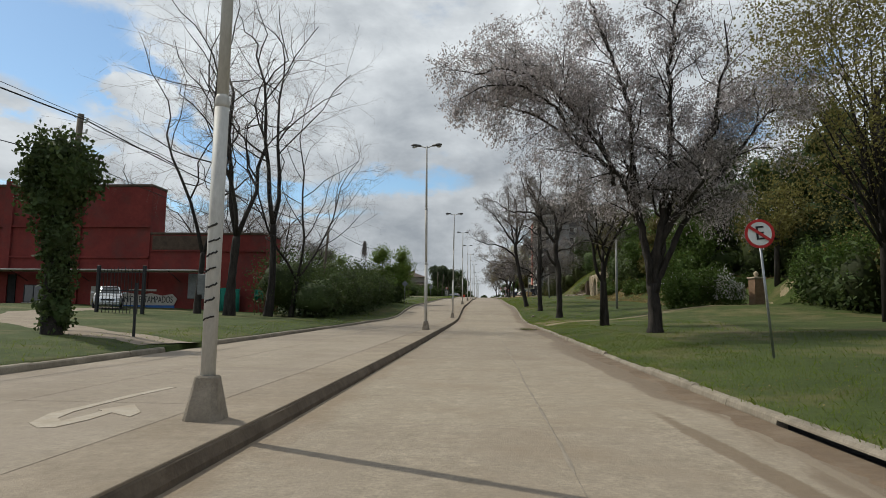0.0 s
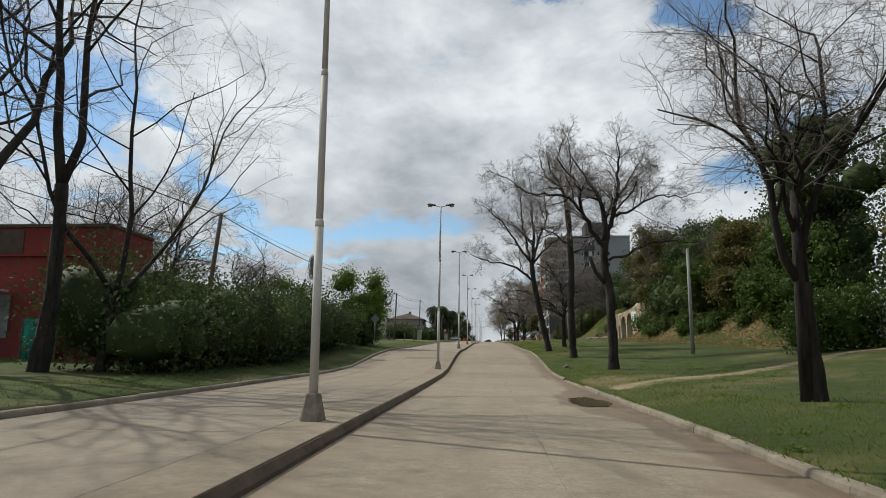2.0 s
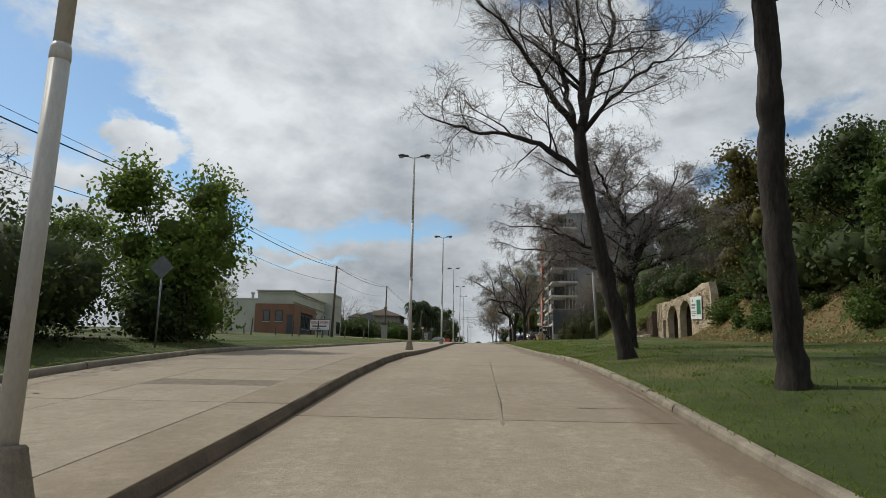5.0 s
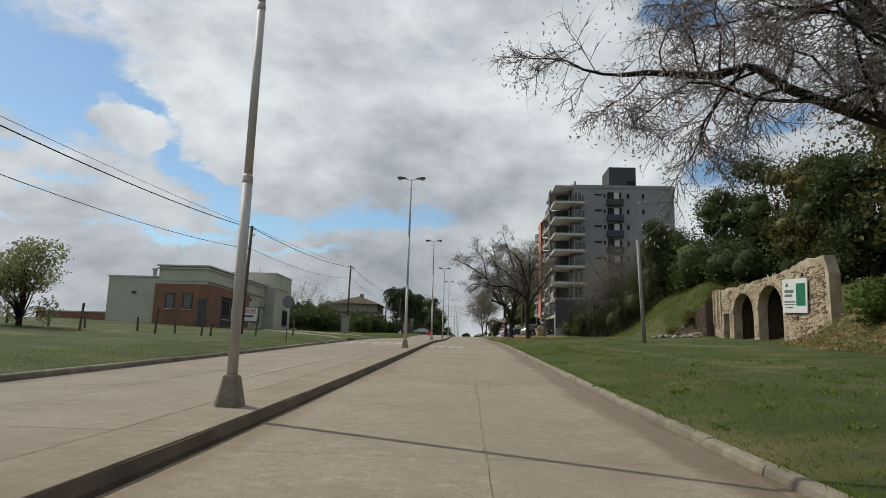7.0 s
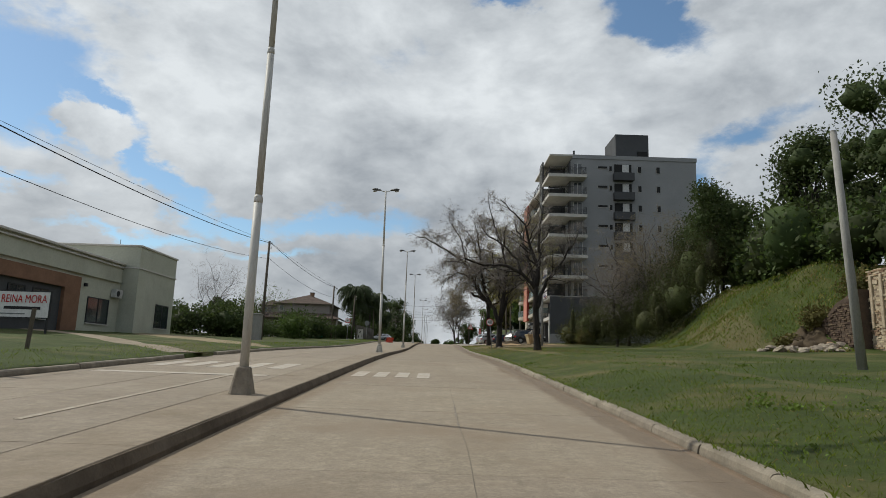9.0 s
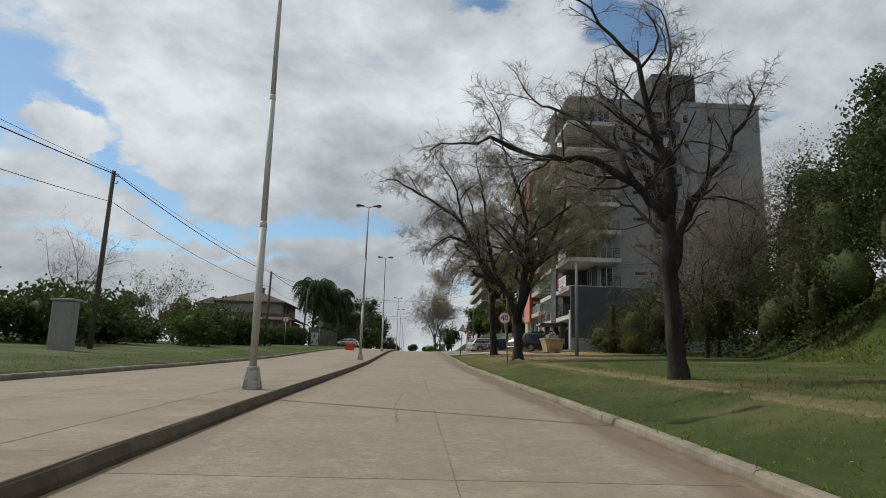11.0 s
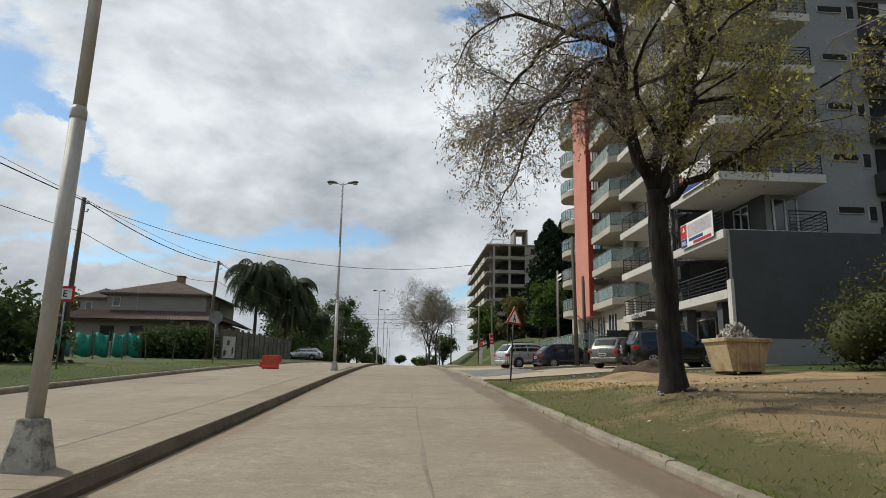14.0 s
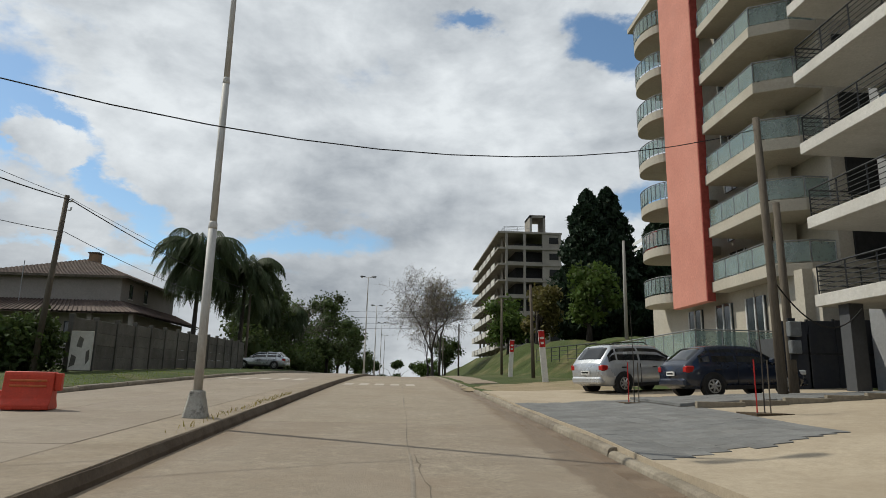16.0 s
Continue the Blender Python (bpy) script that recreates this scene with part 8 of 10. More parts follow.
    for row in range(46):
        z, y = 4.6 + row * 0.1, 111.2 + (0.12 if row % 2 else 0) + rng.uniform(-0.05, 0.05)
        while y < 127.9:
            w = rng.uniform(0.16, 0.34)
            hole = 124.7 < y < 126.15 and z < 7.42
            for c, r, zt in ((118.175, 1.775, 8.8), (122.425, 1.725, 8.65)):
                q = min(abs(y - c), abs(y + w - c)) / (r * (1.15 if z > 7.15 else 1.01))
                if q < 1 and z < 7.2 + (zt - 7.2) * 1.18 * math.sqrt(1 - q * q) + 0.04:
                    hole = True
            if not hole and z < 9.1 and (row, int((y - 111.4) / 0.28)) not in seen and noise.noise(Vector((y * 0.35, z * 0.5, 9.1))) + 0.2 * rng.uniform(-1, 1) > -0.3:
                fine.box(23.1 - rng.uniform(0.006, 0.016), 23.11, y, y + w, z - 0.036, z + 0.03)
            y += w + 0.025
    tagged(part("brickwork", fine, RUIN_COURSE, t, "worn buff brick courses"), kind="stuff")
    for y in (127.9, 127.2, 126.5):
        part("buttress", Shape().box(23.0, 23.1, y - 0.12, y + 0.08, 6.6, 9.1), RUIN, t, bevel=0.02)


ruin()
info = thing("site_board", "white and green notice board fixed to the old wall", "sign", pose(22.98, 114.55, 7.75, 0, 0, -90) @ pose(0, 0, 0, 0, 4, 0))
part("board", Shape().box(-1.5, 1.5, -0.03, 0.03, -1.05, 1.05), SIGN_WHITE, info, bevel=0.01)
part("green_field", Shape().box(0.25, 1.3, -0.045, -0.031, -0.6, 0.75), SIGN_GREEN, info, "green printed field")
part("writing", Shape().box(-1.2, -0.1, -0.042, -0.031, 0.2, 0.38).box(-1.2, -0.3, -0.042, -0.031, -0.05, 0.1).box(-1.25, 0.1, -0.042, -0.031, -0.4, -0.32).box(-1.25, 0.1, -0.042, -0.031, -0.56, -0.5).box(-1.1, -0.2, -0.042, -0.031, -0.75, -0.68), SIGN_GREY, info, "lines of small grey writing")
part("emblem", Shape().prism([(-1.1, 0.6), (-0.9, 0.85), (-0.7, 0.6)], "y", -0.042, -0.031), SIGN_GREEN, info)


def lump(name, label, cat, x, y, rx, ry, h, mat, seed, n=26, turn=0.0, rough=0.18, crags=0.06):
    """A heap resting on the ground."""
    s, rows = Shape(), []
    for i in range(17):
        f = i / 16
        ring = []
        for j in range(n):
            a = 2 * math.pi * j / n
            r = 1 - f
            wob = 1 + rough * noise.noise(Vector((math.cos(a) * 1.7 + seed, math.sin(a) * 1.7, f * 2)))
            px, py = math.cos(a) * rx * r * wob, math.sin(a) * ry * r * wob
            qx, qy = px * math.cos(turn) - py * math.sin(turn), px * math.sin(turn) + py * math.cos(turn)
            z = ground_z(x + qx, y + qy) - 0.06 + h * (math.sin(f * math.pi / 2) ** 1.3) * (1 + 0.35 * noise.noise(Vector((qx * 1.3, qy * 1.3, seed))))
            z += crags * h * (noise.noise(Vector((qx * 2.6, qy * 2.6, seed + 3))) + 0.6 * noise.noise(Vector((qx * 6, qy * 6, seed)))) * math.sin(f * math.pi / 2)
            ring.append((x + qx, y + qy, z))
        rows.append(ring)
    s.rings(rows)
    return tagged(new(name, s.mesh(name, mat, smooth=True)), label, cat)


def stones(name, label, x, y, rx, ry, count, size, seed, mat=STONE):
    rng = random.Random(seed)
    t = thing(name, label, "rubble", pose(x, y, 0))
    kinds = []
    for k in range(5):
        s = Shape()
        rows = []
        for i in range(1, 5):
            th = math.pi * i / 5
            rows.append([(math.sin(th) * math.cos(a) * rng.uniform(0.75, 1.2), math.sin(th) * math.sin(a) * rng.uniform(0.75, 1.2), math.cos(th) * rng.uniform(0.5, 0.8)) for a in (2 * math.pi * j / 7 for j in range(7))])
        kinds.append(s.rings(rows).mesh("stone", mat))
    for k in range(count):
        a, r = rng.uniform(0, 2 * math.pi), rng.random() ** 0.6
        px, py, sz = math.cos(a) * r * rx, math.sin(a) * r * ry, size * rng.uniform(0.4, 1.2)
        ob = new("stone", kinds[k % 5])
        ob.parent = t
        ob.matrix_basis = pose(px, py, ground_z(x + px, y + py) + sz * 0.25 + 0.25 * size * (1 - r), rng.uniform(-30, 30), rng.uniform(-30, 30), rng.uniform(0, 360)) @ Matrix.Diagonal((sz, sz * 0.8, sz * 0.7, 1))
    return t


def broken_wall():
    """The torn end of the old wall, buried in the grassy bank."""
    rng = random.Random(61)
    t = thing("broken_wall", "dark crumbling brick wall end buried in the grassy bank", "ruin")
    line = [(128.2, 8.5), (129.0, 8.2), (129.8, 7.9), (130.6, 7.4), (131.4, 6.95), (132.2, 6.6), (133.0, 6.3)]
    top = [(y + rng.uniform(-0.1, 0.1), z + rng.uniform(-0.15, 0.1)) for y, z in line]
    part("core", Shape().prism([(128.13, 4.6)] + top + [(133.2, 4.6)], "x", 22.5, 24.6), RUIN_DARK, t)
    s = Shape()
    for row in range(38):
        z, y = 5.0 + row * 0.1, 128.2 + rng.uniform(0, 0.2)
        while y < 133:
            w = rng.uniform(0.16, 0.3)
            if z < np.interp(y + w, [p[0] for p in line], [p[1] for p in line]) - 0.15 and rng.random() < 0.8:
                s.box(22.5 - rng.uniform(0.0, 0.07), 22.52, y, y + w, z - 0.036, z + 0.034)
            y += w + 0.03
    tagged(part("brickwork", s, OLD_WALL, t), kind="stuff")


broken_wall()
lump("eroded_bank", "dark slumped earth below the grassy bank", "earth bank", 21.4, 131.0, 1.5, 1.6, 0.6, SOIL, 4, n=48, rough=0.9, crags=0.4)
stones("rubble_heap", "broken bricks and stones in the eroded bank", 21.3, 130.0, 1.1, 1.9, 60, 0.2, 39, RUIN_BRICK)
shrub("bank_scrub", "low brown scrub growing over the eroded bank", [(24.6, 130.6, 1.2, 1.0, 1.7), (22.6, 131.4, 1.0, 0.8, 1.2), (25.6, 129.4, 1.0, 0.8, 2.0), (21.0, 131.6, 0.7, 0.6, 0.8), (23.2, 129.2, 0.5, 0.5, 0.7)], 341, BROWN_LEAF, 6000, 0.12, (MID_LEAF, 1500, 0.1))
drape("clay_bank", CLAY, [(21.5, 84, 1.6), (22, 92, 2.4), (22.3, 100, 2.8), (23.2, 106, 2.6), (24.5, 110, 2.0)], "reddish earth bank with dry growth", "earth", seed=31, cols=8, lift=0.05)
drape("clay_bank", CLAY, [(20.4, 62, 0.8), (22, 70, 1.2), (22.2, 78, 1.3)], "reddish bare streak on the earth bank", "earth", seed=32, cols=6, lift=0.05)
stones("rubble_heap", "broken pale stones lying at the foot of the ruin", 20.9, 129.3, 2.6, 1.3, 46, 0.3, 33)
stones("rubble_heap", "loose stones around a tree root", 8.5, 156.6, 0.8, 0.6, 14, 0.09, 34, DEBRIS)
stones("rubble_heap", "loose stones around a tree root", 8.4, 167.0, 0.7, 0.5, 12, 0.08, 35, DEBRIS)
stones("marker_stone", "single weathered brown boulder beside the kerb", 6.75, 59.6, 0.02, 0.02, 1, 0.44, 36, STONE)


# ---- grey apartment tower ----
def railing(parent, pts, z, h=1.0, bars=6, posts=1.2, mat=DARK_STEEL, r=0.021, name="railing"):
    """A handrail along a line of (x, y), with posts and horizontal bars as pieces of their own."""
    top, pieces = Shape(), []
    for (xa, ya), (xb, yb) in zip(pts, pts[1:]):
        a, b = Vector((xa, ya, z)), Vector((xb, yb, z))
        n = max(1, int((b - a).length / posts))
        for i in range(n + 1):
            p = a.lerp(b, i / n)
            pieces.append(("post", Shape().tube([p, p + Vector((0, 0, h))], r * 1.3, 5)))
        for k in range(bars):
            zz = Vector((0, 0, 0.15 + (h - 0.15) * k / (bars - 1)))
            if k == bars - 1:
                top.tube([a + zz, b + zz], r * 1.6, 5)
            else:
                pieces.append(("bar", Shape().tube([a + zz, b + zz], r * 0.8, 5)))
    rail = part(name, top, mat, parent)
    for kind_, shape in pieces:
        part(kind_, shape, mat, rail if parent.parent is None else parent)
    return rail


def glass_rail(parent, pts, z, h=0.95):
    top, pieces = Shape(), []
    for (xa, ya), (xb, yb) in zip(pts, pts[1:]):
        a, b = Vector((xa, ya, z)), Vector((xb, yb, z))
        n = max(1, round((b - a).length / 1.1))
        d = (b - a).normalized()
        w = Vector((-d.y, d.x, 0)) * 0.012
        for i in range(n):
            p, q = a.lerp(b, i / n) + d * 0.04, a.lerp(b, (i + 1) / n) - d * 0.04
            lo, hi = Vector((0, 0, 0.08)), Vector((0, 0, h - 0.06))
            pieces.append(("pane", RAIL_GLASS, Shape().rings([[p + lo - w, q + lo - w, q + lo + w, p + lo + w], [p + hi - w, q + hi - w, q + hi + w, p + hi + w]])))
        for i in range(n + 1):
            p = a.lerp(b, i / n)
            pieces.append(("post", STEEL, Shape().tube([p, p + Vector((0, 0, h))], 0.022, 5)))
        top.tube([a + Vector((0, 0, h)), b + Vector((0, 0, h))], 0.03, 6)
    rail = part("balustrade", top, STEEL, parent, "steel-framed balustrade of grey-green glass")
    for kind_, m, shape in pieces:
        part(kind_, shape, m, rail if parent.parent is None else parent)


def grey_tower():
    t = thing("apartment_tower", "new grey apartment tower with pale balcony slabs", "apartment building")
    step, d0 = 2.785, 10.6
    part("main_block", Shape().box(20.6, 38.2, 184.0, 196.2, 10.6, 33.0), TOWER_GREY, t)
    part("ground_floor", Shape().box(19.6, 34, 181.9, 196.2, 6.2, 10.4), TOWER_GREY, t)
    part("parapet", Shape().box(20.4, 38.3, 183.9, 184.15, 33.0, 33.55).box(20.4, 20.65, 184.15, 196.2, 33.0, 33.55).box(38.05, 38.3, 184.15, 196.2, 33.0, 33.55), TOWER_GREY, t)
    part("roof_slab", Shape().box(17.4, 20.6, 182.3, 195.6, 32.75, 33.0), SLAB_WHITE, t, bevel=0.02)
    pent = part("lift_house", Shape().box(27.3, 32.0, 185.2, 191, 33.0, 37.2), TOWER_DARK, t, "charcoal roof lift house")
    part("opening", Shape().box(30.4, 31.8, 185.1, 185.196, 33.2, 34.7), INTERIOR, pent)
    part("tank", Shape().tube([(31.0, 185.6, 33.0), (31.0, 185.6, 34.1)], 0.45, 12), PLASTIC_WHITE, pent)
    part("vent_pipe", Shape().tube([(21.2, 184.6, 33.5), (21.2, 184.6, 34.3)], 0.14, 8), DARK_STEEL, t)
    # flush lower side wall closing the first two balconies
    part("side_wall", Shape().box(17.35, 30, 181.55, 181.8, 8.4, 13.3), TOWER_DARK, t, "charcoal lower side wall")
    part("side_plinth", Shape().box(17.35, 30, 181.5, 181.8, 6.2, 8.4), TOWER_GREY, t)
    part("corner_post", Shape().box(17.2, 17.345, 181.45, 181.8, 6.2, 11.0), SLAB_WHITE, t)
    for k in range(8):
        z = d0 + k * step
        for (y0, y1) in ((181.82, 187.3), (189.75, 195.6)):
            b = part("balcony", Shape().box(17.2, 20.6, y0, y1, z - 0.42, z), SLAB_WHITE, t, "pale balcony slab", bevel=0.015)
            if y0 < 185:
                railing(b, [(20.5, 181.95), (17.32, 181.95), (17.32, y1)] if k > 1 else [(17.32, 181.95), (17.32, y1)], z, 1.0)
            else:
                railing(b, [(17.32, y0), (17.32, y1 - 0.1), (20.5, y1 - 0.1)], z, 1.0)
            part("downlight", Shape().tube([(18.8, (y0 + y1) / 2, z - 0.44), (18.8, (y0 + y1) / 2, z - 0.421)], 0.11, 10), LAMP_LENS, b)
        if k > 0:
            b = part("balcony", Shape().box(20.6, 22.4, 181.82, 184.0, z - 0.42, z), SLAB_WHITE, t, "pale balcony slab", bevel=0.015)
            railing(b, [(20.5, 181.95), (22.3, 181.95), (22.3, 183.9)], z, 1.0)
        # charcoal inner wall, glazed doors
        part("inner_wall", Shape().box(20.45, 20.597, 184.0, 195.6, z, z + step - 0.43), TOWER_DARK, t, "charcoal balcony wall")
        for y in (185.2, 191.6, 194.0):
            dr = part("balcony_door", Shape().box(20.40, 20.447, y, y + 1.5, z + 0.05, z + 2.1), GLASS, t, "glazed balcony door")
            part("frame", Shape().box(20.36, 20.40, y, y + 0.07, z + 0.05, z + 2.1).box(20.36, 20.40, y + 1.43, y + 1.5, z + 0.05, z + 2.1).box(20.36, 20.40, y + 0.71, y + 0.79, z + 0.05, z + 2.1).box(20.36, 20.40, y, y + 1.5, z + 2.1, z + 2.17), FRAME_WHITE, dr)
        part("divider", Shape().box(18.4, 20.44, 188.0, 189.4, z, z + step - 0.43), TOWER_DARK, t)
        if k > 0:
            w = part("corner_window", Shape().box(20.9, 22.2, 183.9, 183.996, z + 0.1, z + 2.1), GLASS, t)
            part("frame", Shape().box(20.9, 20.98, 183.85, 183.9, z + 0.1, z + 2.1).box(22.12, 22.2, 183.85, 183.9, z + 0.1, z + 2.1).box(21.5, 21.58, 183.85, 183.9, z + 0.1, z + 2.1), FRAME_WHITE, w)
            # stacked service balconies and slit windows on the side wall
            sb_ = part("service_balcony", Shape().box(26.5, 29.3, 183.1, 183.996, z - 0.25, z + 0.85), TOWER_DARK, t, "charcoal service balcony box", bevel=0.02)
            part("opening", Shape().box(26.7, 29.1, 183.9, 183.995, z + 0.86, z + 2.2), INTERIOR, sb_)
            part("door", Shape().box(27.8, 28.7, 183.84, 183.895, z + 0.86, z + 2.15), FRAME_WHITE, sb_)
            for x0, x1, z0, z1 in ((24.4, 25.7, 1.55, 1.85), (26.0, 26.35, 1.2, 1.9), (30.0, 30.45, 1.1, 1.95), (32.6, 33.05, 1.1, 1.95)):
                part("slit_window", Shape().box(x0, x1, 183.9, 183.996, z + z0, z + z1), INTERIOR, t, "dark slit window")
                part("window_reveal", Shape().box(x0 - 0.04, x0, 183.93, 183.997, z + z0, z + z1).box(x0, x1, 183.93, 183.997, z + z0 - 0.05, z + z0), SLAB_WHITE, t)
    # ground floor: shopfronts, columns, name board
    for y in (183.2, 187.0, 190.2, 194.6):
        part("column", Shape().box(17.5, 18.0, y - 0.25, y + 0.25, 6.2, 10.18), TOWER_DARK, t)
    for y0, y1 in ((182.3, 183.9), (187.6, 189.8), (190.6, 193.4)):
        sf = part("shop_window", Shape().box(19.5, 19.597, y0, y1, 7.3, 9.9), GLASS, t)
        part("frame", Shape().box(19.45, 19.5, y0, y0 + 0.06, 7.3, 9.9).box(19.45, 19.5, y1 - 0.06, y1, 7.3, 9.9).box(19.45, 19.5, y0, y1, 9.84, 9.9), FRAME_WHITE, sf)
    part("garage_opening", Shape().box(19.5, 19.597, 184.3, 187.2, 6.6, 9.8), INTERIOR, t)
    ca = part("entrance_canopy", Shape().box(15.6, 18.6, 187.4, 189.7, 9.85, 10.12), TOWER_DARK, t, "charcoal entrance canopy", bevel=0.02)
    lettering("name_lettering", "EDIFICIO MERAKI I", 0.3, SIGN_WHITE, ca, Matrix.Translation((15.59, 188.55, 9.98)) @ pose(0, 0, 0, 90, 0, -90), "pale raised letters", width=2.1)
    return t


tower = grey_tower()


def screen():
    """The tall perforated metal screen: a plate with a cellular web."""
    t = thing("perforated_screen", "tall dark screen with a pale cellular pattern", "screen")
    part("backing", Shape().box(17.22, 17.4, 187.32, 189.73, 10.13, 33.4), TOWER_DARK, t, "dark backing sheet")
    rng = random.Random(14)
    cell = 0.3
    ny = 6
    jit = {}
    quads = []

    def knot(i, j, up):
        """A jittered corner of the cell pattern: the lower or upper end of a short upright web."""
        if (i, j, up) not in jit:
            jit[i, j, up] = (187.3 + (i + 0.5 * (j % 2)) * cell * 1.28 + rng.uniform(-0.07, 0.07), 10.3 + (j + (0.36 if up else -0.02)) * cell * 0.8 + rng.uniform(-0.05, 0.05))
        return jit[i, j, up]

    def strip(a, b, w):
        (ya, za), (yb, zb) = a, b
        ya, yb = min(max(ya, 187.33), 189.72), min(max(yb, 187.33), 189.72)
        dy, dz = yb - ya, zb - za
        ln = math.hypot(dy, dz)
        if ln < 0.03:
            return
        ox, oz = -dz / ln * w, dy / ln * w
        quads.append([(17.205, ya - ox, za - oz), (17.205, yb - ox, zb - oz), (17.205, yb + ox, zb + oz), (17.205, ya + ox, za + oz)])
    for i in range(-1, ny + 2):
        for j in range(0, int(22.8 / (cell * 0.8))):
            strip(knot(i, j, False), knot(i, j, True), rng.uniform(0.026, 0.042))
            for di in ((0, 1) if j % 2 else (-1, 0)):
                strip(knot(i, j, True), knot(i + di, j + 1, False), rng.uniform(0.026, 0.042))
            if rng.random() < 0.35:
                strip(knot(i, j, False), knot(i, j + 1, True), rng.uniform(0.02, 0.03))
    ob = quads_mesh("web", np.array(quads), SCREEN_GREY, kind="stuff", parent=t, label="pale web of irregular cells")
    ob.modifiers.new("thickness", "SOLIDIFY").thickness = 0.02


screen()


def banner(y0, y1, z0, z1, label, red_end):
    t = thing("banner", label, "banner", pose(17.1, (y0 + y1) / 2, (z0 + z1) / 2, 0, 0, -90), group="balcony banners")
    w, h = abs(y1 - y0), z1 - z0
    part("sheet", Shape().box(-w / 2, w / 2, -0.012, 0.012, -h / 2, h / 2), SIGN_WHITE, t)
    part("picture", Shape().box(-w * 0.26, w * 0.46, -0.02, -0.013, -h * 0.12, h * 0.4), BANNER_PINK, t, "printed photograph field")
    if red_end:
        part("red_field", Shape().box(-w / 2 + 0.02, -w * 0.3, -0.02, -0.013, -h * 0.1, h * 0.47), SIGN_RED, t)
        part("blue_field", Shape().box(-w / 2 + 0.02, -w * 0.3, -0.02, -0.013, -h * 0.47, -h * 0.12), SIGN_BLUE, t)
        lettering("lettering", "VENDE", 0.3, SIGN_WHITE, t, Matrix.Translation((-w * 0.4, -0.024, -h * 0.3)) @ UP, "white capital letters", width=w * 0.16)
        part("mark", Shape().prism([(-w * 0.43, h * 0.2), (-w * 0.39, h * 0.38), (-w * 0.35, h * 0.2)], "y", -0.026, -0.0205), SIGN_WHITE, t)
        part("line", Shape().box(-w * 0.24, w * 0.2, -0.02, -0.013, -h * 0.3, -h * 0.18), SIGN_BLUE, t)
        part("line", Shape().box(-w * 0.1, w * 0.44, -0.02, -0.013, -h * 0.46, -h * 0.34), SIGN_RED, t)
    else:
        part("red_field", Shape().box(-w / 2 + 0.02, -w * 0.4, -0.02, -0.013, -h * 0.2, h * 0.4), SIGN_RED, t)
        part("line", Shape().box(-w * 0.46, w * 0.4, -0.02, -0.013, -h * 0.45, -h * 0.25), SIGN_BLUE, t)
        part("line", Shape().box(-w * 0.2, w * 0.1, -0.02, -0.013, -h * 0.22, -h * 0.13), SIGN_RED, t)


banner(182.5, 186.0, 13.2, 14.45, "printed sale banner tied to a balcony rail", True)
banner(182.4, 185.8, 16.0, 17.25, "printed furniture-picture banner tied to a balcony rail", False)


